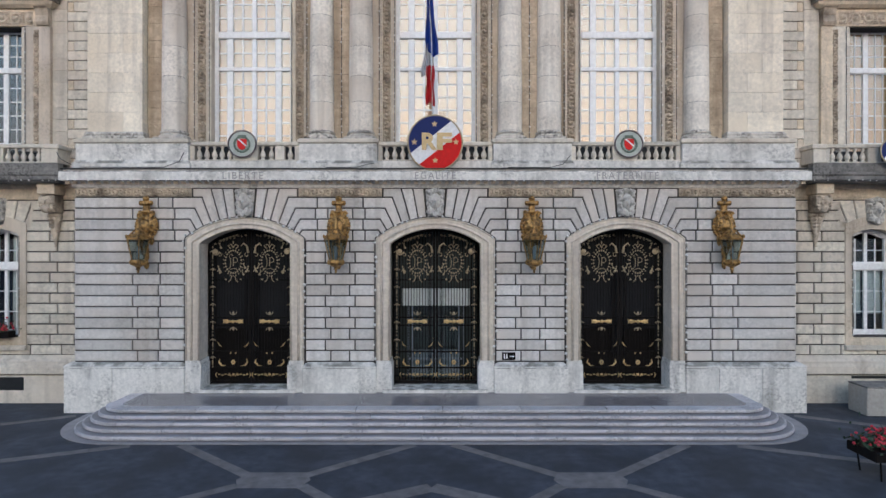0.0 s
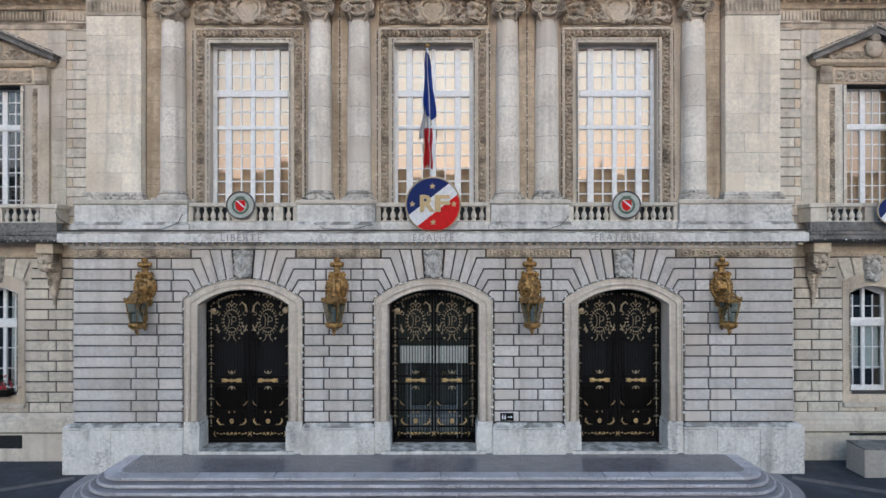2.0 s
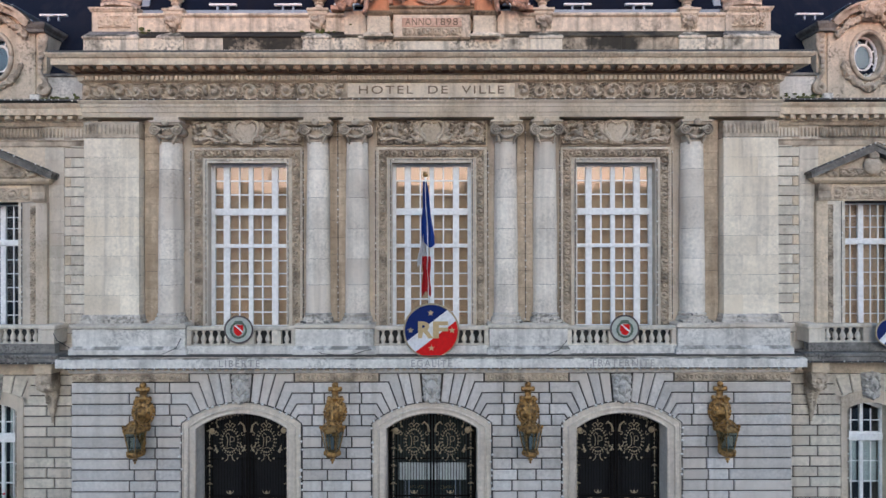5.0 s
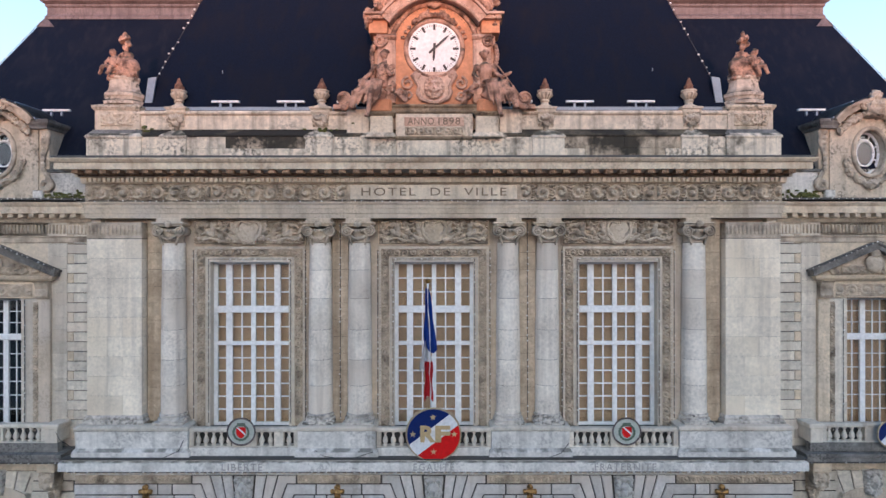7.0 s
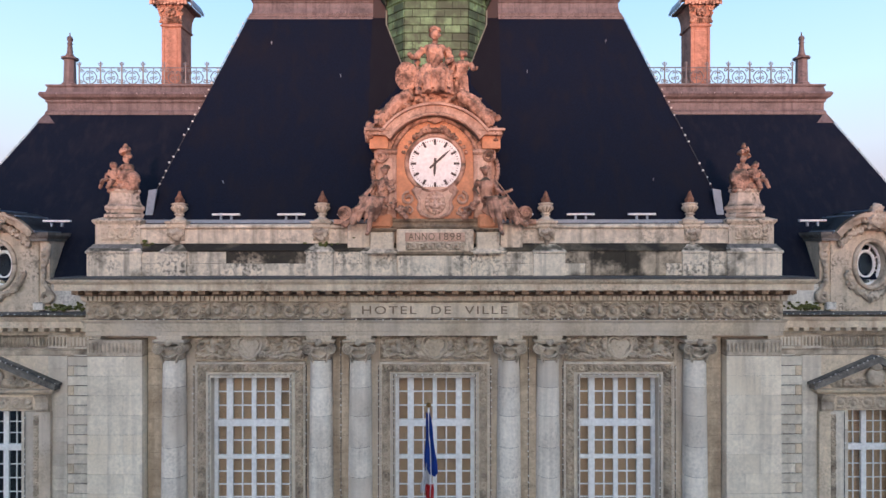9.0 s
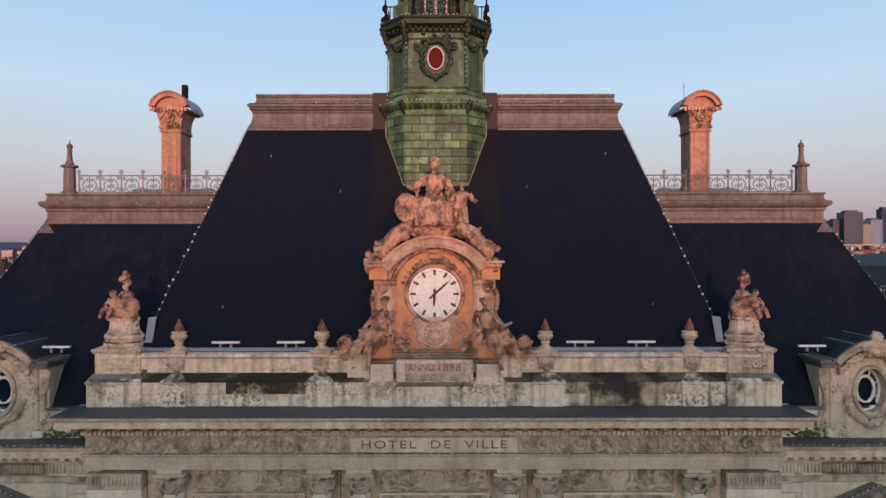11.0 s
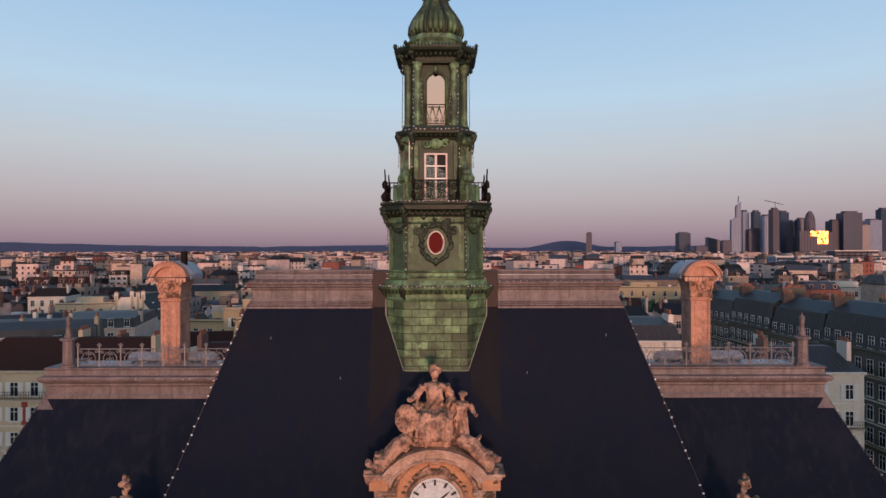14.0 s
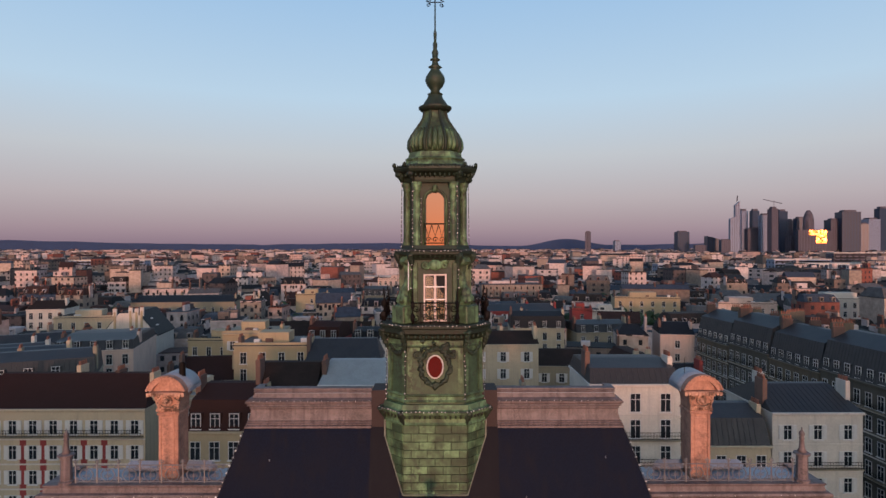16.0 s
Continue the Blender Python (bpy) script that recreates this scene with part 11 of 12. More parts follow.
# beyond: too many houses to count
FAR_WALL = varied("far_walls", [(0.499, 0.415, 0.393), (0.265, 0.212, 0.175), (0.421, 0.325, 0.267), (0.171, 0.128, 0.109), (0.545, 0.46, 0.444), (0.467, 0.325, 0.285), (0.093, 0.075, 0.075), (0.21, 0.075, 0.058), (0.374, 0.316, 0.301), (0.514, 0.392, 0.36)], 0.85, (3.4, 3.0, 0.4))
FAR_ROOF = varied("far_roofs", [(0.020, 0.017, 0.016), (0.012, 0.012, 0.014), (0.045, 0.02, 0.015), (0.045, 0.055, 0.075), (0.03, 0.022, 0.018), (0.014, 0.014, 0.017), (0.10, 0.095, 0.095)], 0.75)
far_walls, far_roofs, far_stacks = [], [], []
fs = []
wf, rf_ = [], []
rf = random.Random(5)


def add_box(vl, fl, cx, cy, w, d, z0, z1, a, top=True):
    c, s = math.cos(a), math.sin(a)
    n = len(vl)
    for z in (z0, z1):
        for px, py in ((-w / 2, -d / 2), (w / 2, -d / 2), (w / 2, d / 2), (-w / 2, d / 2)):
            vl.append((cx + px * c - py * s, cy + px * s + py * c, z))
    fl += [(n, n + 1, n + 5, n + 4), (n + 1, n + 2, n + 6, n + 5), (n + 2, n + 3, n + 7, n + 6), (n + 3, n, n + 4, n + 7)]
    if top:
        fl.append((n + 4, n + 5, n + 6, n + 7))


def add_hip(vl, fl, cx, cy, w, d, z0, h, a, side=0.2, deep=0.5):
    c, s = math.cos(a), math.sin(a)
    n = len(vl)
    for px, py, z in ((-w / 2, -d / 2, z0), (w / 2, -d / 2, z0), (w / 2, d / 2, z0), (-w / 2, d / 2, z0), (-w / 2 + d * side, -d * (0.5 - deep), z0 + h), (w / 2 - d * side, -d * (0.5 - deep), z0 + h), (w / 2 - d * side, d * (0.5 - deep), z0 + h), (-w / 2 + d * side, d * (0.5 - deep), z0 + h)):
        vl.append((cx + px * c - py * s, cy + px * s + py * c, z))
    fl += [(n, n + 1, n + 5, n + 4), (n + 2, n + 3, n + 7, n + 6), (n + 1, n + 2, n + 6, n + 5), (n + 3, n, n + 4, n + 7)]
    if deep < 0.5:
        fl.append((n + 4, n + 5, n + 6, n + 7))


far_windows, fw = [], []
far_pots, fp = [], []
# close-packed houses behind the nearer rows, with real windows
yy = 130.0
while yy < 320:
    xx = -0.84 * (yy + 22)
    while xx < 0.84 * (yy + 22):
        w, d = (rf.uniform(5, 13) if rf.random() < 0.8 else rf.uniform(16, 34)), rf.uniform(8, 12)
        hgt = rf.uniform(7.5, 14.5) if rf.random() < 0.84 else rf.uniform(15, 21)
        cx, cy, a = xx + w / 2, yy + rf.uniform(-3, 3), rf.uniform(-0.25, 0.25)
        xx += w + (rf.uniform(2, 8) if rf.random() < 0.25 else 0.0)
        if not is_free(cx, yy, w):
            continue
        add_box(far_walls, wf, cx, cy, w, d, 0, hgt, a)
        c, s = math.cos(a), math.sin(a)

        def spot(px, py):
            return cx + px * c - py * s, cy + px * s + py * c

        if rf.random() < 0.6:
            nb = max(2, int(w / rf.uniform(2.4, 3.6)))
            hw_, hh_ = rf.uniform(0.7, 1.1), rf.uniform(1.2, 1.9)
            for b in range(nb):
                for f in range(int(hgt / 3.0)):
                    if rf.random() < 0.12:
                        continue
                    pz = hgt - 2.4 - 3.0 * f
                    add_box(far_windows, fw, *spot(-w / 2 + w * (b + 0.5) / nb, -d / 2), hw_, 0.12, pz, pz + hh_, a, False)
            add_box(far_walls, wf, cx, cy, w + 0.3, d + 0.3, hgt - 0.15, hgt + 0.12, a)
        t = rf.random()
        if t < 0.34:
            # mansard with dormers
            mh = rf.uniform(2.2, 3.6)
            add_hip(far_roofs, rf_, cx, cy, w + 0.2, d + 0.2, hgt + 0.13, mh, a, 0.12, 0.24)
            nb = max(1, int(w / 3.4))
            for b in range(nb):
                px = -w / 2 + w * (b + 0.5) / nb
                add_box(far_walls, wf, *spot(px, -d / 2 + 0.9), 1.3, 1.6, hgt + 0.2, hgt + 1.9, a)
                add_box(far_windows, fw, *spot(px, -d / 2 + 0.08), 0.85, 0.1, hgt + 0.45, hgt + 1.65, a, False)
        elif t < 0.66:
            add_hip(far_roofs, rf_, cx, cy, w + 0.4, d + 0.4, hgt + 0.13, rf.uniform(1.4, 3.4), a, rf.choice((0.0, 0.0, 0.2)), 0.5)
        else:
            add_box(far_roofs, rf_, cx, cy, w * 0.96, d * 0.96, hgt + 0.12, hgt + 0.3, a)
            for q in range(rf.randrange(1, 4)):
                add_box(far_walls, wf, *spot(rf.uniform(-0.3, 0.3) * w, rf.uniform(-0.2, 0.3) * d), rf.uniform(0.12, 0.4) * w, d * 0.35, hgt, hgt + rf.uniform(1.2, 3.0), a)
        for q in range(rf.randrange(0, 4)):
            # chimney walls along the party line, with their pots
            px, py, top = rf.choice((-0.5, 0.5, 0.0)) * w, rf.uniform(-0.25, 0.3) * d, hgt + rf.uniform(2.2, 4.6)
            deep = rf.uniform(1.2, 4.0)
            vl_, fl_ = (far_stacks, fs) if rf.random() < 0.5 else (far_walls, wf)
            add_box(vl_, fl_, *spot(px, py), 0.55, deep, hgt - 1, top, a)
            for k in range(int(deep / 0.5)):
                add_box(far_pots, fp, *spot(px, py - deep / 2 + 0.5 * (k + 0.5)), 0.24, 0.24, top, top + 0.55, a)
    yy += rf.uniform(11.5, 14.5)
for i in range(16000):
    u = rf.random()
    y = 318 + 4000 * u ** 1.35
    x = rf.uniform(-0.84, 0.84) * (y + 30)
    k = 1 + y / 1800
    w, d = (rf.uniform(5, 13) if rf.random() < 0.85 else rf.uniform(18, 36)) * k, rf.uniform(7, 12) * k
    hgt = rf.uniform(7.5, 15) if rf.random() < 0.9 else rf.uniform(16, 27)
    if y > 1500:
        hgt *= 0.9
    a = rf.uniform(-0.5, 0.5)
    add_box(far_walls, wf, x, y, w, d, 0, hgt, a)
    t = rf.random()
    if t < 0.4:
        add_hip(far_roofs, rf_, x, y, w + 0.3, d + 0.3, hgt + 0.05, rf.uniform(1.2, 3.2), a, rf.choice((0.0, 0.0, 0.2)))
    else:
        add_box(far_roofs, rf_, x, y, w * 0.96, d * 0.96, hgt + 0.02, hgt + 0.5, a)
        add_box(far_walls, wf, x + rf.uniform(-2, 2), y, w * 0.2, d * 0.4, hgt, hgt + rf.uniform(2, 4), a)


def mesh_of(verts, faces, mat):
    me = bpy.data.meshes.new("mesh")
    me.from_pydata(verts, [], faces)
    me.materials.append(mat)
    return me


far = thing("far_city", "sea of distant pale houses and roofs out to the horizon", "city", kind="stuff")
part("walls", mesh_of(far_walls, wf, FAR_WALL), None, far)
part("roofs", mesh_of(far_roofs, rf_, FAR_ROOF), None, far)
part("windows", mesh_of(far_windows, fw, GLASS_DARK), None, far)
part("chimneys", mesh_of(far_stacks, fs, STACK), None, far)
part("chimney_pots", mesh_of(far_pots, fp, POT), None, far)
# dark clumps of trees among the roofs
ico = bmesh.new()
bmesh.ops.create_icosphere(ico, subdivisions=1, radius=1)
crown = [v.co.copy() for v in ico.verts]
crown_faces = [[v.index for v in f.verts] for f in ico.faces]
ico.free()
tree_v, tree_f = [], []
for i in range(1500):
    y = 200 + 2500 * rf.random() ** 1.6
    x = rf.uniform(-0.82, 0.82) * (y + 20)
    for j in range(7):
        k = 1 + y / 1500
        q = rf.uniform(1.2, 2.6) * k
        cx, cy, cz = x + rf.gauss(0, 3) * k, y + rf.gauss(0, 2.5), rf.uniform(6, 12)
        n = len(tree_v)
        for c in crown:
            e = q * rf.uniform(0.65, 1.25)
            tree_v.append((cx + c.x * e, cy + c.y * e, cz + c.z * e * 0.9))
        tree_f += [[n + m for m in f] for f in crown_faces]
trees = thing("far_trees", "dark tree crowns scattered among the distant roofs", "trees", kind="stuff")
part("crowns", mesh_of(tree_v, tree_f, LEAF), None, trees)

# wooded ridges on the horizon, distance haze put into their blue colour
bm = bmesh.new()
prev = None
for i in range(141):
    x = -4400 + 8800 * i / 140
    h = 54 + 14 * math.sin(i * 0.13) + 8 * noise.noise((i * 0.23, 0, 0)) + (8 if x < -1500 else 0)
    h += 20 / (1 + math.exp((x + 1750) / 200))
    h += 62 * math.exp(-((x - 1000) / 230) ** 2)
    h = max(h, 45)
    cur = (bm.verts.new((x, 4650, -5)), bm.verts.new((x, 4700, h)))
    if prev:
        bm.faces.new((prev[0], cur[0], cur[1], prev[1]))
    prev = cur
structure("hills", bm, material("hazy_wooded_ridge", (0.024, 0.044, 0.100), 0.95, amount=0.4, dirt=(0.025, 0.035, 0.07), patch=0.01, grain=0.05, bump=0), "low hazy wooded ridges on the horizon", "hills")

# ---- business district towers ----
GLASS_TOWER = varied("tower_glass", [(0.026, 0.045, 0.085)], 0.35, (9.0, 4.0))
CONCRETE_TOWER = varied("tower_concrete", [(0.092, 0.085, 0.110)], 0.7, (7.0, 4.0))
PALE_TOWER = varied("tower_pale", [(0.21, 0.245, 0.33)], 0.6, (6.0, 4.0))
SUN_GLASS = material("sun_struck_glazing", (0.20, 0.075, 0.018), 0.2, metal=1.0, amount=0, bump=0)
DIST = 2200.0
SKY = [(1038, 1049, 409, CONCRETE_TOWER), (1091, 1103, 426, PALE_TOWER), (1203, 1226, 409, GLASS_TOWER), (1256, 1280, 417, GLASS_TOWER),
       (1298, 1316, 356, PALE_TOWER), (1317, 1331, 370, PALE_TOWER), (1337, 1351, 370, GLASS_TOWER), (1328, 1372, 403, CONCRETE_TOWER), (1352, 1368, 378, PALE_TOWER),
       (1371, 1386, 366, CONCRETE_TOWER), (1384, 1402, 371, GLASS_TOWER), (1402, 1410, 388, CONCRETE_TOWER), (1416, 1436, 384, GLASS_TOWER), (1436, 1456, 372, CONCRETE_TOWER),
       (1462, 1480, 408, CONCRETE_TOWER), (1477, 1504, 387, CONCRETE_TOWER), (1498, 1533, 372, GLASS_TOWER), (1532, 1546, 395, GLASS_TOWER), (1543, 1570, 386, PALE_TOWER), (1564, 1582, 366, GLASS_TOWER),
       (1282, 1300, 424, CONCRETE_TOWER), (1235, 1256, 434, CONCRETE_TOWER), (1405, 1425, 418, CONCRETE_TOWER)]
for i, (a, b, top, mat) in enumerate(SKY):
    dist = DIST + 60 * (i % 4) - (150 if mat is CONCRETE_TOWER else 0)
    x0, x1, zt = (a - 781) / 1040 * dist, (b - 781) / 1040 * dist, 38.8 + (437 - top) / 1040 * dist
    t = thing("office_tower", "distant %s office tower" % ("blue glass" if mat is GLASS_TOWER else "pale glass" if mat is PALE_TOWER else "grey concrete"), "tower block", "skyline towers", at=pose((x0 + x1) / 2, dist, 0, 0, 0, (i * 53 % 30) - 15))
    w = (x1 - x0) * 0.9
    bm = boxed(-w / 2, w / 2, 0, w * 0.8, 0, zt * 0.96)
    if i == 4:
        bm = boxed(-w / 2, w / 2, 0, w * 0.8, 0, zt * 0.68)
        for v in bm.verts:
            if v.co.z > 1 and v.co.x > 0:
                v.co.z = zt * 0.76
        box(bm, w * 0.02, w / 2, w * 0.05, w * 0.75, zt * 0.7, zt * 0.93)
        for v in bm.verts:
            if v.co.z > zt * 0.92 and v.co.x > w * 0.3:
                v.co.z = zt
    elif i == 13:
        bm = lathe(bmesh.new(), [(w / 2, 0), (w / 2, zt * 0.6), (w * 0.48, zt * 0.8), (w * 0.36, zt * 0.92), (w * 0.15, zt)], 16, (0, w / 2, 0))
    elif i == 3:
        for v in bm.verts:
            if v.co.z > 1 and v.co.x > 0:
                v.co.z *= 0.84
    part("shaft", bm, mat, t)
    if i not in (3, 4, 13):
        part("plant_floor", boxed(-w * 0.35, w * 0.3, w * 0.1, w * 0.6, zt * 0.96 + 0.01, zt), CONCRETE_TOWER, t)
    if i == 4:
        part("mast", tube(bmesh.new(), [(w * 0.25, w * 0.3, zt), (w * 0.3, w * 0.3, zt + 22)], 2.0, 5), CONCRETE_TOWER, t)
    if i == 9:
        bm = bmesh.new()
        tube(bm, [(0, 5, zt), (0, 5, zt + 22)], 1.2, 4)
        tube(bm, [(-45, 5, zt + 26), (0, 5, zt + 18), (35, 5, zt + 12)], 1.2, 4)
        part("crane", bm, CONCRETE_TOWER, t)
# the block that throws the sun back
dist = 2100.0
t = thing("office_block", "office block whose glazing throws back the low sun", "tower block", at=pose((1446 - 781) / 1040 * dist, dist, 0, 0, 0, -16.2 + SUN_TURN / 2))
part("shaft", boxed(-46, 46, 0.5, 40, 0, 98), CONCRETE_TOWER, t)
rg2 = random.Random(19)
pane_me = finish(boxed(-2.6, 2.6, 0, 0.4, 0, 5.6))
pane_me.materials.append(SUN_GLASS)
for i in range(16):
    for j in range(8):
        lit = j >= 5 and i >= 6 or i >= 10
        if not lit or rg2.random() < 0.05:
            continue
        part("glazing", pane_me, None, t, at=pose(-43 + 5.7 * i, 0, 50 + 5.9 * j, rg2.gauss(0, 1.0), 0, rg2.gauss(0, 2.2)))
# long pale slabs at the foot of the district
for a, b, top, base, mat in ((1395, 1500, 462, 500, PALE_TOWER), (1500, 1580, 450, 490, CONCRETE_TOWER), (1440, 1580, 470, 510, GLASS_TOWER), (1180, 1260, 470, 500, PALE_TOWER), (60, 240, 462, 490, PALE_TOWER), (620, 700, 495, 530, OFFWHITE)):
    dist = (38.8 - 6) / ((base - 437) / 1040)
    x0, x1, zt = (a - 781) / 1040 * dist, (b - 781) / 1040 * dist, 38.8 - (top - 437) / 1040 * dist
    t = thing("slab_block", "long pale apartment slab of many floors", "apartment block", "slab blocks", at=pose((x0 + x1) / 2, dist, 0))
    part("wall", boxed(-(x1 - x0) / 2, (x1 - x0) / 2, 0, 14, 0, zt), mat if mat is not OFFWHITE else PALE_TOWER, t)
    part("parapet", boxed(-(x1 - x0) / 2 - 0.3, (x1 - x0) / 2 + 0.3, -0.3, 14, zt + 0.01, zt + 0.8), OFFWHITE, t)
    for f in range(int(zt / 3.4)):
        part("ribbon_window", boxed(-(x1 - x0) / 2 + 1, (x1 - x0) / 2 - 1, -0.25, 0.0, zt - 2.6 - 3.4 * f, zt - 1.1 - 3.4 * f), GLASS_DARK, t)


def glazed_block(x, y, w, h, cols, rows):
    """A dark glass office building behind a grid of pale frames."""
    t = thing("glazed_block", "dark glass office building behind a pale frame grid", "office block", "glazed blocks", at=pose(x, y, 0, 0, 0, -8))
    part("body", boxed(-w / 2, w / 2, 0, 16, 0, h), GLASS_TOWER, t)
    for i in range(cols + 1):
        part("upright", boxed(-w / 2 + w * i / cols - 0.22, -w / 2 + w * i / cols + 0.22, -0.5, 0.0, 0, h + 0.4), SHUTTER, t)
    for j in range(rows + 1):
        part("floor_edge", boxed(-w / 2, w / 2, -0.42, 0.0, h - 3.3 * j - 0.2, h - 3.3 * j + 0.2), SHUTTER, t)
    return t


glazed_block(262.0, 408.0, 36.0, 21.0, 12, 4)
glazed_block(303.0, 420.0, 34.0, 25.0, 11, 5)
glazed_block(345.0, 470.0, 44.0, 22.0, 14, 4)

# ---- the houses round the square, behind the camera ----
rb = random.Random(13)
x = -210.0
while x < 210:
    w = rb.uniform(13, 20)
    e = rb.uniform(24.0, 25.6)
    house(x + w / 2, -125.0 + rb.uniform(-0.4, 0.4), w, 12, e, rb.choice(WALLS), rb.choice((ZINC_TOWN, SLATE_TOWN)), ("mansard", rb.uniform(3.2, 4.4)), 6, 4, 180, WIN_TALL, "", False, None, 0, 2, rb.randrange(999), 1, "houses round the square")
    x += w
# ---- paving ----
paving = thing("paving_bands", "pale stone bands laid in a star pattern in the asphalt", "paving", kind="structure")


def band_strip(pts, w, z=0.006):
    """Straight stone strips in the ground."""
    for a, b in zip(pts, pts[1:]):
        a, b = Vector(a), Vector(b)
        d = (b - a).normalized()
        n = Vector((-d.y, d.x)) * w / 2
        length = (b - a).length
        k = max(1, round(length / 1.1))
        for i in range(k):
            p, q = a + d * (length * i / k + 0.006), a + d * (length * (i + 1) / k - 0.006)
            bm = prism(bmesh.new(), [tuple(p - n), tuple(q - n), tuple(q + n), tuple(p + n)], -0.05, z)
            part("paving_stone", bm, PAVING, paving)


for s in (-1, 1):
    # knots of the pattern with strips running to the steps and the next knots
    kx, ky = s * 4.05, -6.3
    part("paving_stone", prism(bmesh.new(), [(kx - 0.95, ky), (kx - 0.75, ky - 0.5), (kx + 0.75, ky - 0.5), (kx + 0.95, ky), (kx + 0.75, ky + 0.5), (kx - 0.75, ky + 0.5)], -0.05, 0.01), PAVING, paving)
    for n, ((ax, ay), (bx, by)) in enumerate((((0.75, 0.3), (3.55, 2.7)), ((-0.75, 0.3), (-3.45, 2.7)), ((0.8, -0.35), (3.6, -2.6)), ((-0.8, -0.35), (-2.4, -2.0)))):
        band_strip([(kx + s * ax, ky + ay), (kx + s * bx, ky + by)], 0.32, 0.006 + 0.0012 * n)
    band_strip([(s * 9.1, -3.66), (s * 19.0, -8.0)], 0.34)
    band_strip([(s * 12.7, -0.5), (s * 19.5, -4.2)], 0.34)
    band_strip([(0.0, -6.75), (s * 3.2, -8.5)], 0.5, 0.0065 + 0.0015 * s)

# ---- small things by the facade ----
sign = thing("direction_sign", "small black sign with white pictograms and an arrow", "sign", at=pose(2.66, -0.02, 2.02))
part("plate", boxed(-0.24, 0.24, -0.03, 0.02, -0.14, 0.14, 0.006), IRON, sign)
bm = bmesh.new()
for x in (-0.16, -0.07):
    box(bm, x - 0.025, x + 0.025, -0.036, -0.03, -0.08, 0.04)
    box(bm, x - 0.02, x + 0.02, -0.036, -0.03, 0.055, 0.09)
box(bm, 0.03, 0.17, -0.036, -0.03, -0.015, 0.015)
plate(bm, [(0.14, -0.05), (0.2, 0.0), (0.14, 0.05)], -0.036, -0.03)
part("pictograms", bm, WHITE, sign)

# loose black cables lying along the string course
for pts in ([(-4.3, -0.12, 9.05), (-3.95, -0.15, 8.84), (-3.4, -0.28, 8.82), (-2.8, -0.26, 8.83), (-2.4, -0.2, 8.95), (-2.05, -0.1, 9.0)],
            [(-9.05, -0.1, 9.4), (-9.2, -0.16, 9.05), (-9.7, -0.27, 8.83), (-11.0, -0.3, 8.82), (-12.7, -0.3, 8.83)],
            [(4.9, -0.1, 9.3), (4.6, -0.16, 8.95), (4.1, -0.28, 8.82), (2.6, -0.29, 8.82)],
            [(-12.95, -0.05, 8.86), (-13.3, 0.35, 8.95), (-13.9, 0.45, 9.25), (-14.05, 0.5, 9.5)]):
    tagged(part("loose_cable", tube(bmesh.new(), pts, 0.014, 5), CABLE, None, smooth=True), "thin black cable lying along the stone ledge", "cable", "loose cables")

# concrete planter by the right wing
pl = thing("planter_box", "cast concrete planter box beside the wing", "planter", at=pose(16.62, -0.1, 0))
part("trough", boxed(-1.4, 1.4, -0.5, 0.5, 0.0, 0.98, 0.03), material("cast_concrete", (0.36, 0.33, 0.29), 0.9, amount=0.4, dirt=(0.2, 0.18, 0.15)), pl)
part("lid_edge", boxed(-1.4, 1.4, -0.5, 0.5, 0.981, 1.04, 0.02), COPING, pl)


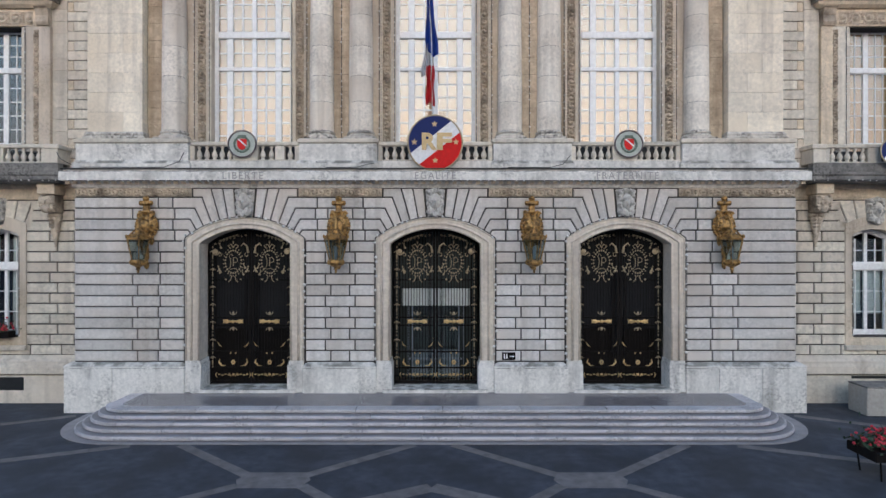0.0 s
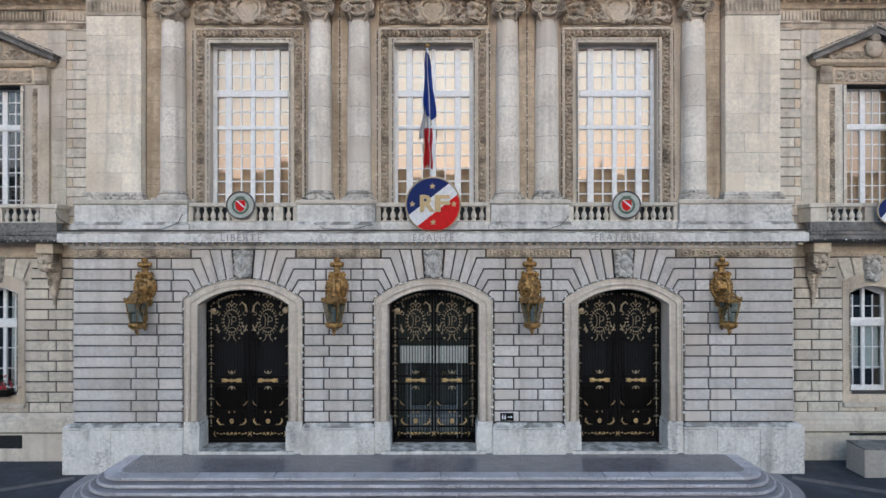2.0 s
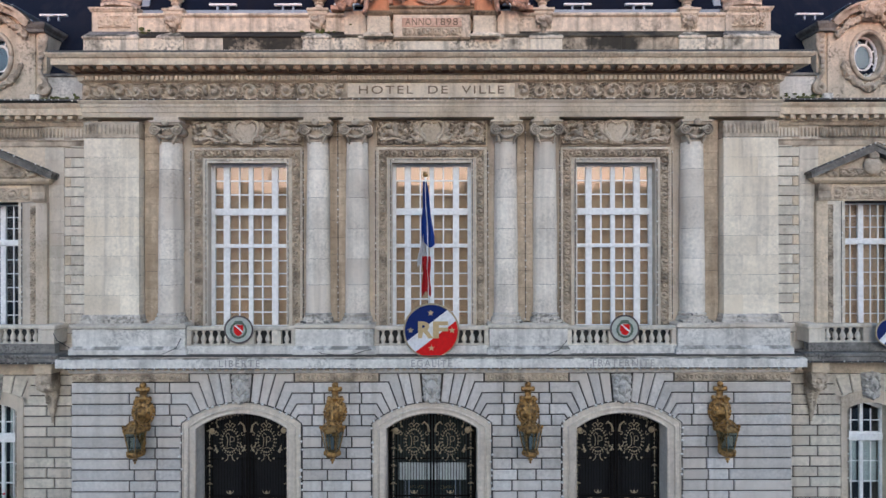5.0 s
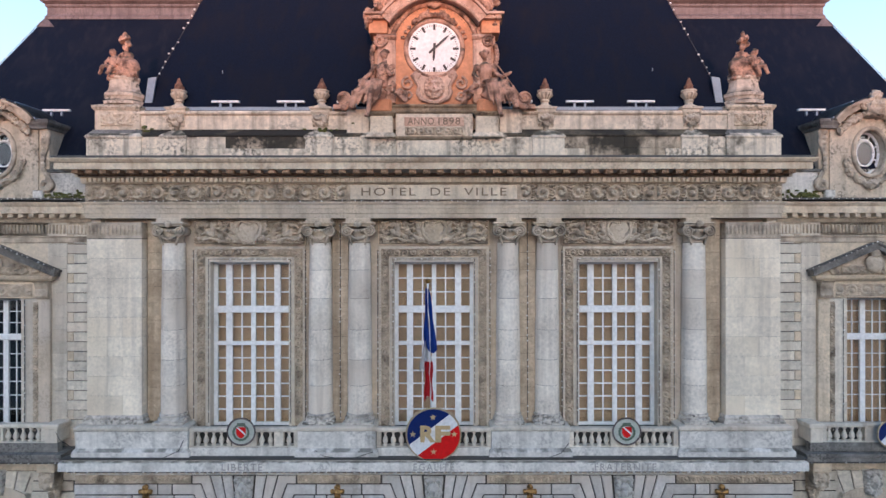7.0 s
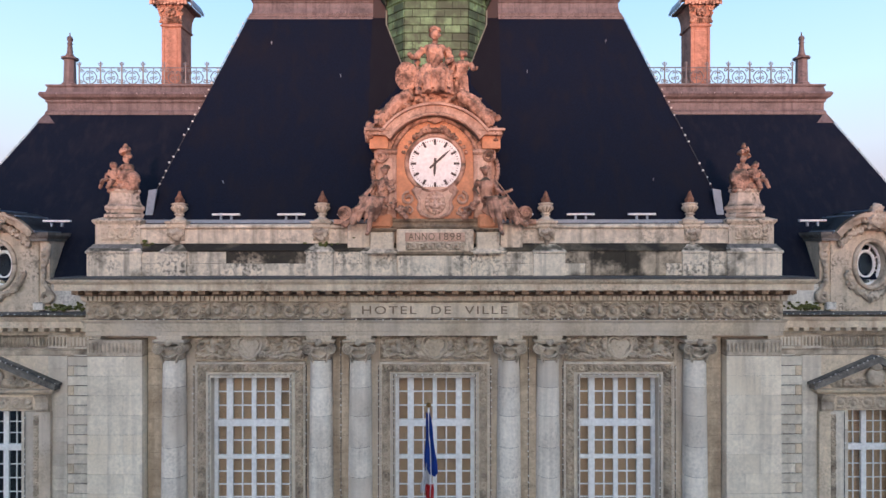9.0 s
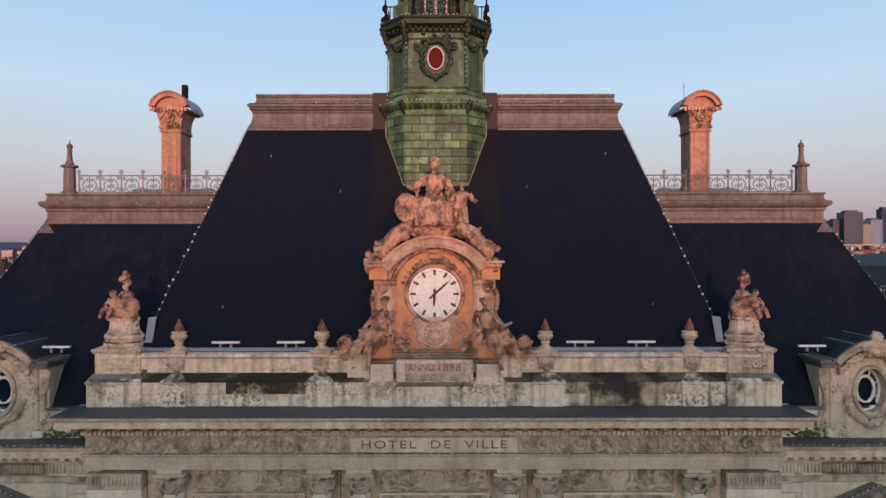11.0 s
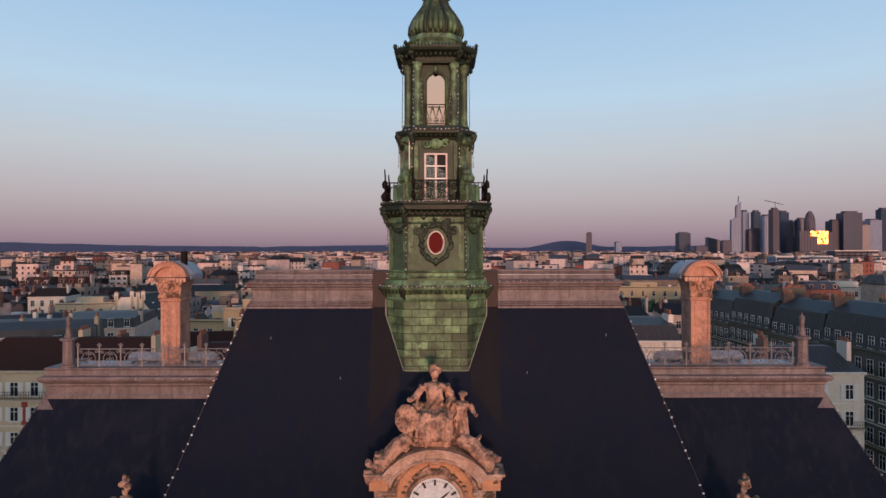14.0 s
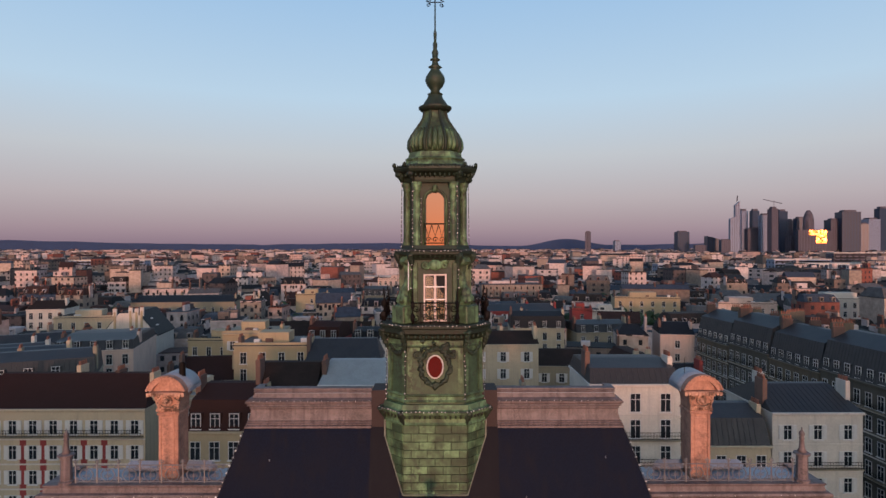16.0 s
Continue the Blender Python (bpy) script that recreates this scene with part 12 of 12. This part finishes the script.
def flowers(name, x, y, z, w, d, h, n, label, stand):
    f = thing(name, label, "planter", at=pose(x, y, z))
    r = random.Random(int(x * 10) + 500)
    if stand:
        for a, b in ((-1, -1), (1, -1), (1, 1), (-1, 1)):
            part("leg", tube(bmesh.new(), [(a * w * 0.35, b * d * 0.35, -h), (a * w * 0.4, b * d * 0.4, 0.1)], 0.025, 5), IRON, f)
        part("basket", tube(bmesh.new(), [(w * 0.45 * math.cos(t * 0.5), d * 0.45 * math.sin(t * 0.5), -0.05) for t in range(14)], 0.03, 5), IRON, f)
    part("box", boxed(-w / 2, w / 2, -d / 2, d / 2, -0.2, 0.05, 0.02), IRON, f)
    bm, bp = bmesh.new(), bmesh.new()
    for i in range(n):
        px, py, pz = r.gauss(0, w * 0.24), r.gauss(0, d * 0.28), abs(r.gauss(0.14, 0.16))
        a = r.uniform(0, 6.28)
        q = Matrix.Translation((px, py, pz)) @ Euler((r.uniform(-1, 1), r.uniform(-1, 1), a)).to_matrix().to_4x4()
        s = r.uniform(0.05, 0.1)
        vs = [bm.verts.new(q @ Vector(p)) for p in ((-s, 0, 0), (0, -s * 0.5, 0.01), (s, 0, 0), (0, s * 0.5, 0.01))]
        bm.faces.new(vs)
        if i % 3 == 0:
            blob(bp, px, py, pz + 0.06, 0.045, 0.045, 0.04, 0.4, 1)
    part("leaves", bm, LEAF, f)
    part("blossoms", bp, PETAL, f, "red blossoms")
    return f


flowers("flower_stand", 12.0, -6.0, 0.72, 1.7, 1.1, 0.72, 700, "round planter of red flowers on a black iron stand", True)
flowers("window_box", -16.9, 1.12, 2.72, 1.5, 0.4, 0.2, 260, "window box of red flowers on the wing sill", False)
structure("vent_opening", boxed(-17.2, -15.75, WING_Y - 0.135, WING_Y, 0.5, 1.0), DARK, "dark cellar vent in the wing plinth", "vent")
structure("vent_opening", boxed(15.9, 17.4, WING_Y - 0.135, WING_Y, 0.95, 1.05), DARK, "dark slot vent in the wing plinth", "vent")
tagged(part("litter_scrap", boxed(-0.14, 0.14, -0.05, 0.05, 0, 0.01, 0.003), material("blue_scrap", (0.10, 0.25, 0.55), 0.6), None, at=pose(-4.15, -3.36, 0.146)), "scrap of pale blue paper lying on a step", "litter")
# moss on the parapets
bm = bmesh.new()
rm = random.Random(3)
for cx, n, z, y, w in ((-3.9, 40, 20.64, 0.9, 0.7), (-14.4, 50, 18.3, 1.4, 0.8), (14.4, 60, 18.3, 1.4, 0.9), (-11.0, 12, 20.64, 0.9, 0.3)):
    for i in range(n):
        blob(bm, cx + rm.gauss(0, w * 0.6), y + rm.gauss(0, 0.05), z + abs(rm.gauss(0, 0.12)), rm.uniform(0.04, 0.12), 0.05, rm.uniform(0.03, 0.08), 0.5, 1)
moss = thing("moss", "olive moss growing along the parapet ledges", "moss", kind="stuff")
part("cushions", bm, MOSS, moss)
